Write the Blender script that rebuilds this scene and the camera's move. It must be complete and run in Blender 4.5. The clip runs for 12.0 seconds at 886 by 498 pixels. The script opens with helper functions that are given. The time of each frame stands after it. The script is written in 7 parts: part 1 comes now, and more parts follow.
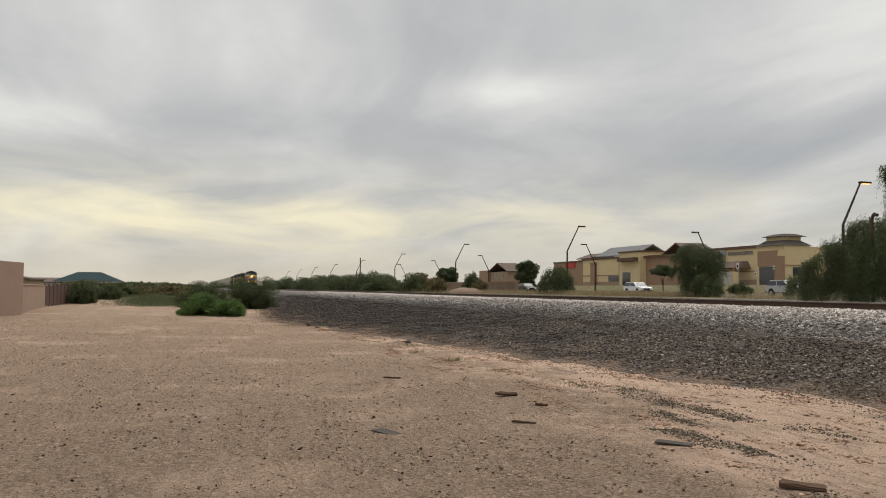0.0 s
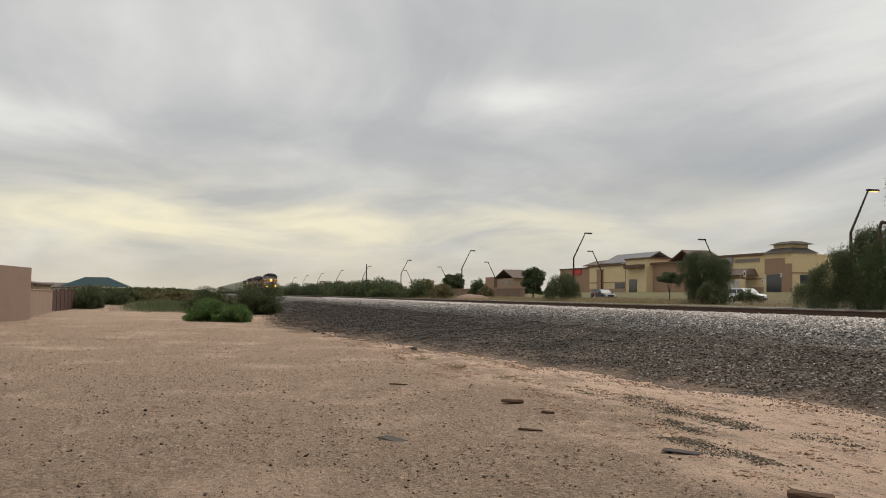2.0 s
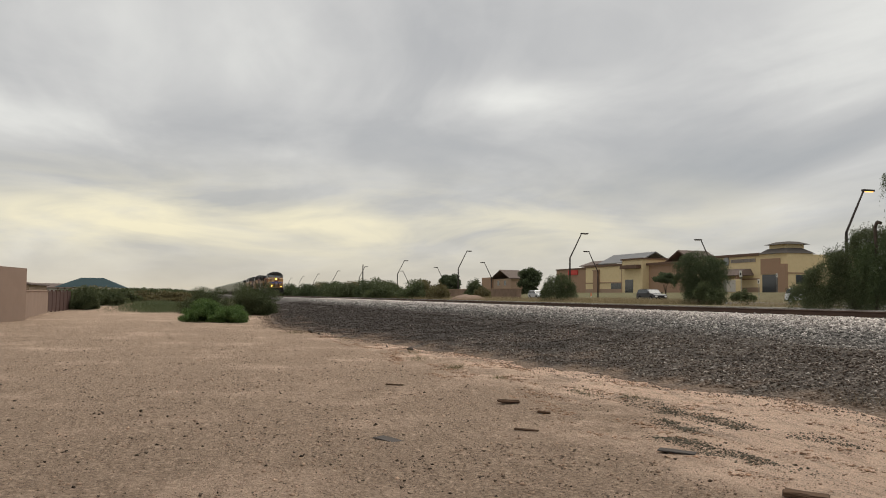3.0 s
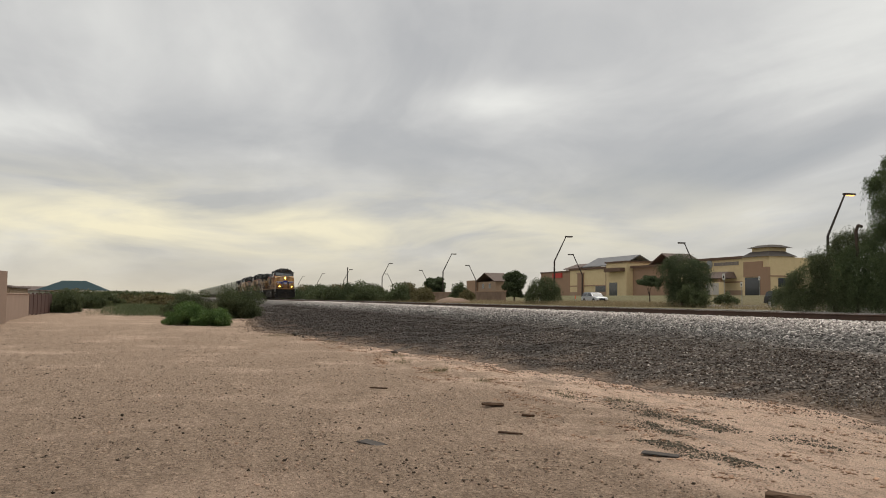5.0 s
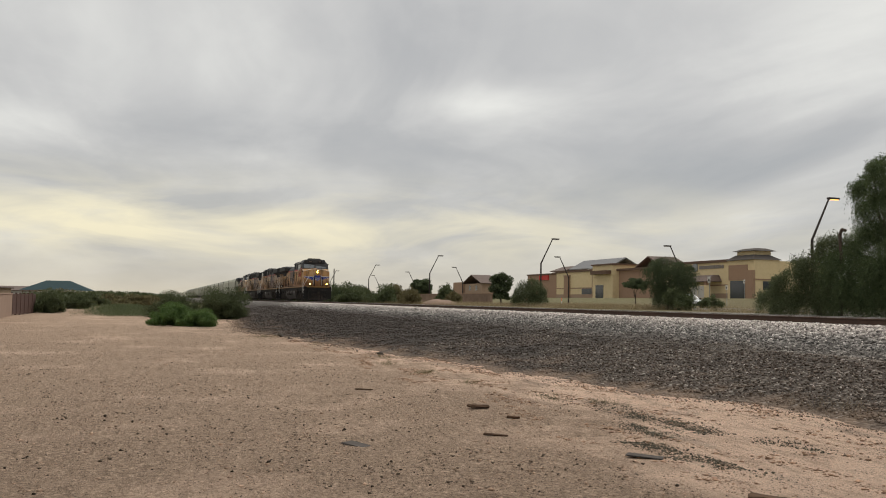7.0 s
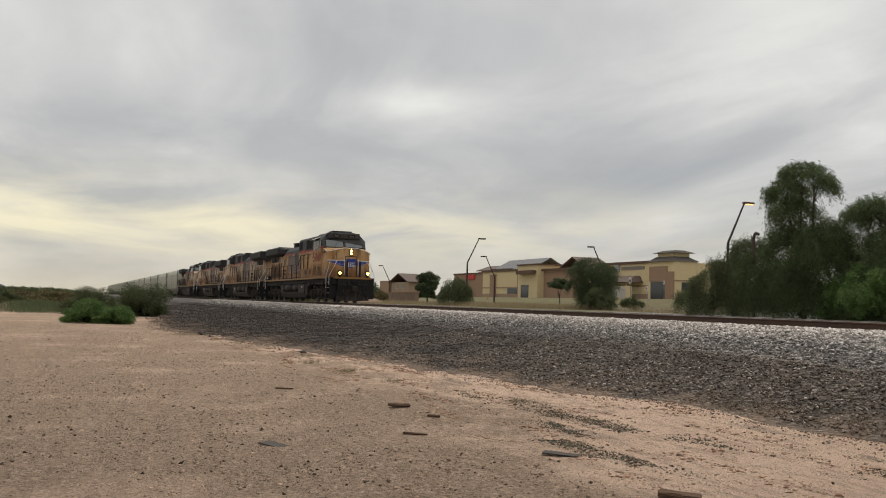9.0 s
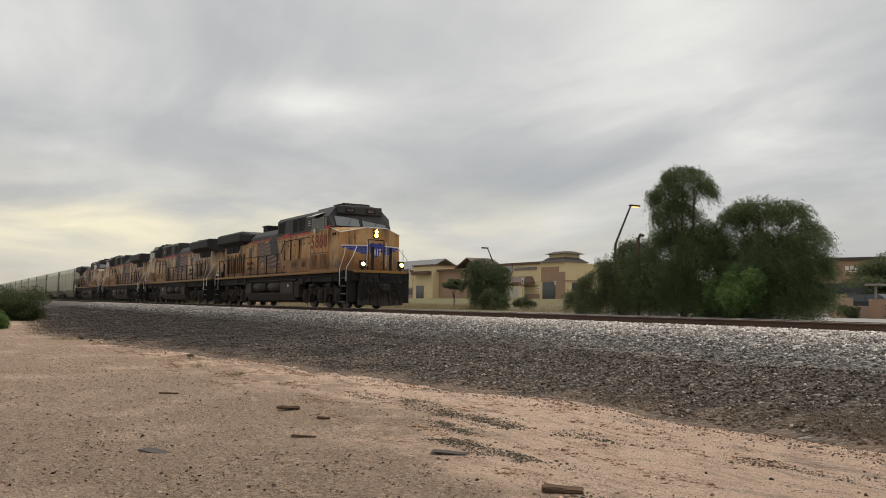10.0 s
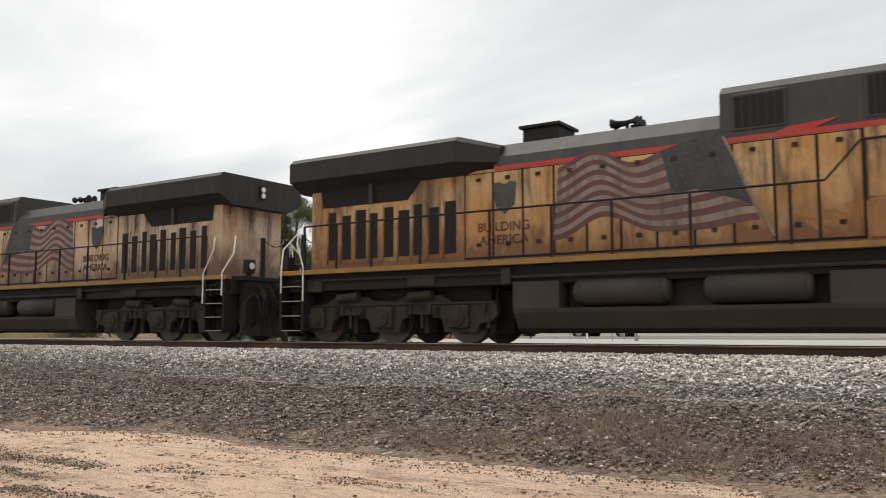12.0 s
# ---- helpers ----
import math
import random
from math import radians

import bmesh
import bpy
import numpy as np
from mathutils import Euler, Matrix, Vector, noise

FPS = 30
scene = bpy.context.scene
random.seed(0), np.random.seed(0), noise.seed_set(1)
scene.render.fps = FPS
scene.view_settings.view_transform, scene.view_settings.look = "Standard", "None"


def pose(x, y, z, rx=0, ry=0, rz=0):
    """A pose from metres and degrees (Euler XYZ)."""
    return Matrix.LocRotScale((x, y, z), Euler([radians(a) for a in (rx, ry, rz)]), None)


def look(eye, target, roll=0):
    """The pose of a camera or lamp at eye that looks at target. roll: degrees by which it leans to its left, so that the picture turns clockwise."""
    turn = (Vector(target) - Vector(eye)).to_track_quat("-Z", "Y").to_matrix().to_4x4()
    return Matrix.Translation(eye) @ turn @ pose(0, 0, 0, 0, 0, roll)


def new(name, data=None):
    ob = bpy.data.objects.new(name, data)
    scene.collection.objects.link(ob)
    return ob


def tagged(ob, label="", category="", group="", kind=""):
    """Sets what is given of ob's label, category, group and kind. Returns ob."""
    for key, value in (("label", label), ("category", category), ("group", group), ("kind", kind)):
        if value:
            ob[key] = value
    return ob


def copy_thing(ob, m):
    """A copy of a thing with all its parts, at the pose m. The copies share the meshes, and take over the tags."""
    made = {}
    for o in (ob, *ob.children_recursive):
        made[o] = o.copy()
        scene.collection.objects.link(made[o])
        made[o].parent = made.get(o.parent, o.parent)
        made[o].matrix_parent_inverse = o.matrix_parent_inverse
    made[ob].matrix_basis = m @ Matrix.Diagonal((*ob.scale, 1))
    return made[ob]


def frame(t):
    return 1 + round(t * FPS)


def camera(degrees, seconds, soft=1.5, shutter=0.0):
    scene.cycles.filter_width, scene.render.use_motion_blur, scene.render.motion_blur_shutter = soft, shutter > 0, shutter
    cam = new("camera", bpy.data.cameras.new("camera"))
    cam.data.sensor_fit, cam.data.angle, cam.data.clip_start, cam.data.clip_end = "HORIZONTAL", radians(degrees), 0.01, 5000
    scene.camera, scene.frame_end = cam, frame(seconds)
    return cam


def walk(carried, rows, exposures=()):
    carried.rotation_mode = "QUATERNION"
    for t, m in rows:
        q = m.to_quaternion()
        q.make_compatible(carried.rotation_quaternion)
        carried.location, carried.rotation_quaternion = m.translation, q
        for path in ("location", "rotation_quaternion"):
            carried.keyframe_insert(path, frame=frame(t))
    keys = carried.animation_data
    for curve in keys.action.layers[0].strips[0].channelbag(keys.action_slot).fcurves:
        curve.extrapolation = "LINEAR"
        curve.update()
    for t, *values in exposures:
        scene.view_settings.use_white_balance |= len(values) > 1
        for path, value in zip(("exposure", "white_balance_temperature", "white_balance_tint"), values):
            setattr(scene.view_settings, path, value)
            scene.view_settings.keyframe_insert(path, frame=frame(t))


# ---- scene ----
EXPOSURES = [(0.0, 0.0), (9.0, 0.0), (10.5, 0.13), (11.2, 0.26), (11.5, 0.40), (12.0, 0.69)]
cam = camera(55.2, 12.0, soft=1.0, shutter=0.07)
PATH = [
    (0.0, pose(0.000, -0.000, 1.500, 92.719, -0.454, 73.284)),
    (0.5, pose(0.013, -0.006, 1.503, 92.819, -0.599, 73.452)),
    (1.0, pose(0.004, -0.002, 1.499, 92.984, -0.714, 73.593)),
    (1.5, pose(-0.001, -0.004, 1.504, 93.116, -0.758, 73.638)),
    (2.0, pose(-0.004, -0.005, 1.507, 93.143, -0.664, 73.695)),
    (2.5, pose(-0.005, 0.001, 1.505, 93.165, -0.636, 73.600)),
    (4.5, pose(-0.014, 0.004, 1.502, 93.292, -0.573, 72.758)),
    (5.0, pose(-0.020, 0.014, 1.505, 93.384, -0.601, 72.425)),
    (5.5, pose(-0.015, 0.013, 1.503, 93.404, -0.735, 72.113)),
    (6.0, pose(-0.021, 0.023, 1.506, 93.396, -0.786, 71.844)),
    (6.5, pose(-0.024, 0.024, 1.501, 93.476, -0.833, 71.641)),
    (8.5, pose(-0.007, 0.045, 1.508, 93.244, -1.231, 69.342)),
    (9.0, pose(-0.012, 0.088, 1.506, 93.514, -1.271, 66.580)),
    (9.5, pose(-0.009, 0.131, 1.499, 93.711, -1.066, 63.181)),
    (10.0, pose(0.009, 0.153, 1.498, 93.710, -0.870, 59.548)),
    (10.5, pose(-0.001, 0.233, 1.496, 93.876, -0.680, 53.430)),
    (10.8, pose(-0.002, 0.283, 1.492, 94.243, -0.690, 47.300)),
    (11.0, pose(-0.002, 0.311, 1.491, 94.505, -0.700, 43.926)),
    (11.3, pose(0.031, 0.336, 1.499, 94.986, -0.563, 38.318)),
    (11.5, pose(0.011, 0.310, 1.501, 95.297, -0.303, 35.843)),
    (12.0, pose(-0.001, 0.301, 1.507, 95.552, 0.024, 33.315)),
]
walk(cam, PATH, exposures=EXPOSURES)

# ---- light: an overcast evening sky, thin cloud glowing warm low in the west ----
RAIL_Z, TRACK_Y, FAR_Z = 1.25, 16.39, 1.0


class Net:
    """A short way to write node trees."""

    def __init__(self, tree):
        self.tree = tree

    def wire(self, n, ins):
        for k, v in (ins or {}).items():
            if isinstance(v, bpy.types.NodeSocket):
                self.tree.links.new(v, n.inputs[k])
            else:
                n.inputs[k].default_value = v
        return n

    def put(self, kind, ins=None):
        return self.wire(self.tree.nodes.new(kind), ins)

    def m(self, op, a, b=0.0, c=0.0, clamp=False):
        n = self.tree.nodes.new("ShaderNodeMath")
        n.operation, n.use_clamp = op, clamp
        return self.wire(n, {0: a, 1: b, 2: c}).outputs[0]

    def mix(self, f, a, b, blend="MIX"):
        n = self.tree.nodes.new("ShaderNodeMix")
        n.data_type, n.blend_type = "RGBA", blend
        return self.wire(n, {0: f, 6: a, 7: b}).outputs[2]

    def noise(self, vec, scale, detail=4, rough=0.55, distort=0.0):
        return self.put("ShaderNodeTexNoise", {"Vector": vec, "Scale": scale, "Detail": detail, "Roughness": rough, "Distortion": distort}).outputs[0]

    def ramp(self, fac, stops, smooth=False):
        n = self.put("ShaderNodeValToRGB", {0: fac})
        e = n.color_ramp.elements
        if smooth:
            n.color_ramp.interpolation = "EASE"
        while len(e) < len(stops):
            e.new(0.5)
        for s, (p, c) in zip(e, stops):
            s.position, s.color = p, (*c, 1) if not isinstance(c, (int, float)) else (c, c, c, 1)
        return n.outputs[0]

    def scaled(self, vec, sx, sy, sz):
        return self.put("ShaderNodeMapping", {"Vector": vec, "Scale": (sx, sy, sz)}).outputs[0]


world = bpy.data.worlds.new("sky")
scene.world = world
world.use_nodes = True
world.node_tree.nodes.clear()
W = Net(world.node_tree)
way = W.put("ShaderNodeTexCoord").outputs["Generated"]
xyz = W.put("ShaderNodeSeparateXYZ", {0: way})
wx, wy, wz = xyz.outputs
elev = W.m("DEGREES", W.m("ARCSINE", wz))
azim = W.m("DEGREES", W.m("ARCTAN2", wx, wy))
lift = W.m("ADD", W.m("MAXIMUM", wz, 0.0), 0.16)
flat = W.put("ShaderNodeCombineXYZ", {0: W.m("DIVIDE", wx, lift), 1: W.m("DIVIDE", wy, lift), 2: 0.0}).outputs[0]
turned = W.put("ShaderNodeMapping", {"Vector": flat, "Rotation": (0, 0, radians(28)), "Scale": (0.66, 1.05, 1)}).outputs[0]
big = W.noise(turned, 1.1, 5, 0.5, 0.6)
fine = W.noise(turned, 3.0, 9, 0.62, 0.7)


def spot(a, e, wa, we):
    """A soft thin place in the cloud at an azimuth and elevation, in degrees."""
    p = W.m("POWER", W.m("DIVIDE", W.m("SUBTRACT", azim, a), wa), 2.0)
    q = W.m("POWER", W.m("DIVIDE", W.m("SUBTRACT", elev, e), we), 2.0)
    return W.m("EXPONENT", W.m("MULTIPLY", W.m("ADD", p, q), -1.0))


thick = W.m("ADD", W.m("MULTIPLY", big, 0.84), W.m("MULTIPLY", fine, 0.16))
thin = W.m("ADD", W.m("MULTIPLY", spot(-68, 13.2, 6.5, 1.3), 0.22), W.m("MULTIPLY", spot(-46, 18, 10, 9), 0.17))
thin = W.m("ADD", thin, W.m("MULTIPLY", spot(-99, 10.5, 9, 2.2), 0.14))
thin = W.m("ADD", thin, W.m("MULTIPLY", spot(-88, 18, 14, 7), 0.30))
thin = W.m("SUBTRACT", thin, W.m("MULTIPLY", spot(-62, 17.5, 16, 3.2), 0.09))
thin = W.m("SUBTRACT", thin, W.m("MULTIPLY", spot(-66, 9.5, 22, 2.6), 0.13))
dens = W.m("ADD", thick, thin)
cloud = W.ramp(dens, [(0.30, (0.40, 0.415, 0.44)), (0.47, (0.485, 0.49, 0.505)), (0.60, (0.60, 0.60, 0.605)), (0.80, (0.84, 0.84, 0.82))])
# thin cloud low over the western horizon
west = W.m("EXPONENT", W.m("MULTIPLY", W.m("POWER", W.m("DIVIDE", W.m("SUBTRACT", azim, -92.0), 36.0), 2.0), -1.0))
low = W.m("EXPONENT", W.m("MULTIPLY", W.m("POWER", W.m("DIVIDE", W.m("SUBTRACT", elev, 4.6), 2.5), 2.0), -1.0))
gap = W.ramp(W.noise(W.put("ShaderNodeCombineXYZ", {0: azim, 1: W.m("MULTIPLY", elev, 4.5), 2: 0.0}).outputs[0], 0.075, 5, 0.55, 0.5), [(0.38, 0.10), (0.60, 1.0)])
glow = W.m("MULTIPLY", W.m("MULTIPLY", west, low), gap, clamp=True)
cloud = W.mix(W.m("MULTIPLY", glow, 0.95), cloud, (0.98, 0.90, 0.66, 1))
haze = W.m("EXPONENT", W.m("MULTIPLY", W.m("MAXIMUM", elev, 0.0), -0.42))
cloud = W.mix(W.m("MULTIPLY", haze, 0.75), cloud, W.mix(west, (0.50, 0.49, 0.49, 1), (0.66, 0.585, 0.445, 1)))
sky = W.put("ShaderNodeTexSky")
sky.sky_type, sky.sun_disc, sky.sun_elevation, sky.sun_rotation = "NISHITA", False, radians(56), radians(-50)
air = sky.outputs[0]
# thinner, brighter cloud overhead
over = W.ramp(W.m("DIVIDE", elev, 90.0), [(0.27, 0.0), (0.62, 1.0)], True)
cloud = W.mix(W.m("MULTIPLY", over, 0.8), cloud, (1.35, 1.33, 1.28, 1))
cloud = W.mix(1.0, cloud, (1.01, 1.0, 0.965, 1), "MULTIPLY")
mixed = W.mix(0.94, W.mix(1.0, air, (0.10, 0.10, 0.10, 1), "MULTIPLY"), cloud)
back = W.put("ShaderNodeBackground", {0: mixed, 1: 1.0})
W.tree.links.new(back.outputs[0], W.put("ShaderNodeOutputWorld").inputs[0])

sun = new("sun", bpy.data.lights.new("sun", "SUN"))
sun.data.energy, sun.data.angle, sun.data.color = 1.3, radians(40), (1.0, 0.95, 0.86)
sun.matrix_world = look((-31, 26, 60), (0, 0, 0))

# ---- materials ----
def material(name, colour, rough=0.8, metal=0.0, vary=0.25, scale=3.0, bump=0.0, bump_scale=40.0, stain=None, stain_amt=0.0, stretch=(1, 1, 1), stain_scale=1.0, own=0.0, spec=0.3, glow=None, island=0.0, streak=None):
    """A surface with grain and stains at two scales, in metres of the object's own space."""
    mt = bpy.data.materials.new(name)
    mt.use_nodes = True
    n = Net(mt.node_tree)
    b = mt.node_tree.nodes["Principled BSDF"]
    co = n.put("ShaderNodeTexCoord").outputs["Object"]
    c = (*colour, 1)
    grain = n.noise(co, scale, 6, 0.6)
    f = n.m("ADD", 1 - vary, n.m("MULTIPLY", grain, vary * 2))
    if own:
        rnd = n.put("ShaderNodeObjectInfo").outputs["Random"]
        f = n.m("MULTIPLY", f, n.m("ADD", 1 - own, n.m("MULTIPLY", rnd, own * 2)))
    if island:
        rnd = n.put("ShaderNodeNewGeometry").outputs["Random Per Island"]
        f = n.m("MULTIPLY", f, n.m("ADD", 1 - island, n.m("MULTIPLY", rnd, island * 2)))
    col = n.mix(1.0, c, n.put("ShaderNodeCombineXYZ", {0: f, 1: f, 2: f}).outputs[0], "MULTIPLY")
    if stain:
        s = n.noise(n.scaled(co, *stretch), stain_scale, 8, 0.65, 0.4)
        s = n.m("MULTIPLY", n.ramp(s, [(0.40, 0.0), (0.68, 1.0)]), stain_amt)
        col = n.mix(s, col, (*stain, 1))
    if streak:
        s = n.noise(n.scaled(co, 5.5, 5.5, 0.55), 1.0, 6, 0.7, 0.2)
        q = n.noise(n.scaled(co, 0.5, 0.5, 1.0), 0.9, 4, 0.6)
        s = n.m("MULTIPLY", n.ramp(s, [(0.47, 0.0), (0.62, 1.0)]), n.ramp(q, [(0.38, 0.15), (0.62, 1.0)]))
        col = n.mix(n.m("MULTIPLY", s, streak[1]), col, (*streak[0], 1))
        chip = n.ramp(n.noise(co, 11.0, 6, 0.75), [(0.63, 0.0), (0.68, 1.0)])
        col = n.mix(n.m("MULTIPLY", chip, 0.55), col, (0.10, 0.052, 0.03, 1))
    n.tree.links.new(col, b.inputs["Base Color"])
    b.inputs["Roughness"].default_value = rough
    b.inputs["Metallic"].default_value = metal
    b.inputs["Specular IOR Level"].default_value = spec
    if bump:
        h = n.noise(co, bump_scale, 5, 0.6)
        bp = n.put("ShaderNodeBump", {"Height": h, "Strength": 0.6, "Distance": bump})
        n.tree.links.new(bp.outputs[0], b.inputs["Normal"])
    if glow:
        b.inputs["Emission Color"].default_value = (*glow[0], 1)
        b.inputs["Emission Strength"].default_value = glow[1]
    return mt


def paint_material(name, colour, faded, rust, soot, grime):
    """Old gloss paint on the engines: chalky patches, soot run down from the roof, brown road dirt thrown up from the walkway."""
    mt = bpy.data.materials.new(name)
    mt.use_nodes = True
    n = Net(mt.node_tree)
    b = mt.node_tree.nodes["Principled BSDF"]
    co = n.put("ShaderNodeTexCoord").outputs["Object"]
    z = n.put("ShaderNodeSeparateXYZ", {0: co}).outputs[2]
    col = n.mix(n.ramp(n.noise(co, 1.1, 6, 0.65, 0.4), [(0.42, 0.0), (0.62, 0.9)]), (*colour, 1), (*faded, 1))
    mott = n.noise(co, 7.0, 7, 0.7)
    f = n.m("ADD", 0.78, n.m("MULTIPLY", mott, 0.44))
    col = n.mix(1.0, col, n.put("ShaderNodeCombineXYZ", {0: f, 1: f, 2: f}).outputs[0], "MULTIPLY")
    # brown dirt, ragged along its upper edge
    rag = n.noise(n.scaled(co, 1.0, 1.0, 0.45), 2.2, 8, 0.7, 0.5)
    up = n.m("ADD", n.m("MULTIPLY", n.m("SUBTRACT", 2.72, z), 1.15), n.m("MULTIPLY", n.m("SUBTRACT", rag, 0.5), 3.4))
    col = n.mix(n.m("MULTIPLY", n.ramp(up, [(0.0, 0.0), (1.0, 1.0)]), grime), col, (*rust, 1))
    # soot in narrow runs of differing length
    run = n.noise(n.scaled(co, 2.1, 2.1, 0.20), 1.0, 7, 0.74, 0.3)
    start = n.m("ADD", n.m("MULTIPLY", n.m("SUBTRACT", z, 2.75), 0.30), n.m("MULTIPLY", n.noise(n.scaled(co, 0.7, 0.7, 0.1), 1.0, 4, 0.6), 1.0))
    run = n.m("MULTIPLY", n.ramp(run, [(0.49, 0.0), (0.60, 1.0)]), n.ramp(start, [(0.40, 0.0), (0.62, 1.0)]))
    col = n.mix(n.m("MULTIPLY", run, soot, clamp=True), col, (0.048, 0.034, 0.024, 1))
    fine = n.ramp(n.noise(n.scaled(co, 15.0, 15.0, 0.6), 1.0, 4, 0.6), [(0.54, 0.0), (0.68, 0.10)])
    col = n.mix(fine, col, (0.11, 0.062, 0.034, 1))
    chip = n.ramp(n.noise(co, 13.0, 6, 0.75), [(0.62, 0.0), (0.67, 0.6)])
    col = n.mix(chip, col, (0.10, 0.05, 0.03, 1))
    n.tree.links.new(col, b.inputs["Base Color"])
    n.tree.links.new(n.m("ADD", 0.38, n.m("MULTIPLY", mott, 0.4)), b.inputs["Roughness"])
    b.inputs["Specular IOR Level"].default_value = 0.35
    bp = n.put("ShaderNodeBump", {"Height": n.noise(co, 4.0, 5, 0.6), "Strength": 0.5, "Distance": 0.004})
    n.tree.links.new(bp.outputs[0], b.inputs["Normal"])
    return mt


def ground_material():
    mt = bpy.data.materials.new("ground_earth")
    mt.use_nodes = True
    n = Net(mt.node_tree)
    b = mt.node_tree.nodes["Principled BSDF"]
    co = n.put("ShaderNodeTexCoord").outputs["Object"]
    p = n.put("ShaderNodeSeparateXYZ", {0: co})
    x, y = p.outputs[0], p.outputs[1]
    warp = n.noise(co, 0.35, 5, 0.6)
    mid = n.noise(co, 1.3, 7, 0.62, 0.3)
    grit = n.ramp(n.noise(co, 21.0, 8, 0.8), [(0.38, 0.0), (0.62, 1.0)])
    clod = n.ramp(n.noise(co, 5.5, 8, 0.75), [(0.36, 0.0), (0.62, 1.0)])
    bright = n.ramp(n.noise(co, 70.0, 3, 0.5), [(0.62, 0.0), (0.68, 1.0)])
    spk = n.put("ShaderNodeTexVoronoi", {"Vector": co, "Scale": 26.0})
    speck = n.m("MULTIPLY", n.ramp(n.noise(co, 48.0, 4, 0.6), [(0.56, 0.0), (0.63, 1.0)]), n.ramp(n.noise(co, 2.2, 5, 0.65), [(0.38, 0.25), (0.58, 1.0)]))
    gravel = n.mix(grit, (0.22, 0.152, 0.107, 1), (0.69, 0.507, 0.371, 1))
    sand = n.mix(mid, (0.70, 0.485, 0.355, 1), (0.90, 0.675, 0.52, 1))
    # pale washed sand runs along the foot of the bank; gravelly earth on the open side
    edge = n.m("ADD", n.m("MULTIPLY", n.m("SUBTRACT", y, 4.6), 0.42), n.m("MULTIPLY", n.m("SUBTRACT", warp, 0.5), 3.0))
    edge = n.m("ADD", edge, n.m("MULTIPLY", n.m("SUBTRACT", mid, 0.5), 1.6))
    edge = n.m("ADD", edge, n.m("MULTIPLY", n.m("MAXIMUM", n.m("ADD", x, 11.0), 0.0), 0.10))
    f = n.ramp(edge, [(0.0, 0.0), (1.0, 1.0)], True)
    f = n.m("MAXIMUM", f, n.ramp(warp, [(0.52, 0.0), (0.66, 0.45)]))
    gravel = n.mix(n.m("MULTIPLY", n.m("SUBTRACT", 1.0, clod), 0.42), gravel, (0.195, 0.135, 0.098, 1))
    sand = n.mix(n.m("MULTIPLY", n.m("SUBTRACT", 1.0, grit), 0.30), sand, (0.38, 0.255, 0.19, 1))
    # crusted, washed-out runnels in the sand
    run = n.ramp(n.noise(n.scaled(co, 0.55, 2.4, 1.0), 2.6, 8, 0.68, 0.8), [(0.53, 0.0), (0.60, 1.0)])
    sand = n.mix(n.m("MULTIPLY", run, 0.34), sand, (0.34, 0.215, 0.15, 1))
    col = n.mix(f, gravel, sand)
    col = n.mix(n.m("MULTIPLY", bright, 0.45), col, (0.66, 0.55, 0.45, 1))
    col = n.mix(n.m("MULTIPLY", speck, 0.9), col, (0.075, 0.058, 0.046, 1))
    # spilled dark grit in ragged patches near the bank
    grey = n.ramp(n.noise(n.scaled(co, 0.35, 1.0, 1.0), 1.5, 7, 0.7, 0.5), [(0.535, 0.0), (0.60, 1.0)])
    near = n.m("MULTIPLY", n.ramp(y, [(0.0, 0.0), (1.0, 1.0)]), n.ramp(n.m("MULTIPLY", n.m("SUBTRACT", y, 4.2), 0.5), [(0.0, 0.0), (1.0, 1.0)]))
    col = n.mix(n.m("MULTIPLY", n.m("MULTIPLY", grey, near), n.m("MULTIPLY", grit, 0.75)), col, (0.10, 0.085, 0.076, 1))
    # beyond the track: dry grass and scrub
    dry = n.mix(mid, (0.10, 0.088, 0.045, 1), (0.22, 0.185, 0.11, 1))
    far = n.ramp(n.m("MULTIPLY", n.m("SUBTRACT", y, 19.0), 0.5), [(0.0, 0.0), (1.0, 1.0)])
    built = n.ramp(n.m("MULTIPLY", n.m("ADD", x, 58.0), 0.06), [(0.0, 0.0), (1.0, 1.0)])
    dry = n.mix(built, dry, n.mix(mid, (0.20, 0.185, 0.165, 1), (0.29, 0.27, 0.245, 1)))
    col = n.mix(far, col, dry)
    away = n.ramp(n.m("MULTIPLY", n.m("SUBTRACT", -110.0, x), 0.03), [(0.0, 0.0), (1.0, 1.0)])
    col = n.mix(away, col, n.mix(mid, (0.10, 0.10, 0.05, 1), (0.22, 0.19, 0.11, 1)))
    n.tree.links.new(col, b.inputs["Base Color"])
    b.inputs["Roughness"].default_value = 0.95
    b.inputs["Specular IOR Level"].default_value = 0.12
    h = n.m("ADD", n.m("MULTIPLY", mid, 1.2), n.m("ADD", n.m("ADD", n.m("MULTIPLY", grit, 0.5), n.m("MULTIPLY", run, -0.5)), n.m("MULTIPLY", spk.outputs[0], -0.35)))
    bp = n.put("ShaderNodeBump", {"Height": h, "Strength": 1.0, "Distance": 0.035})
    n.tree.links.new(bp.outputs[0], b.inputs["Normal"])
    return mt


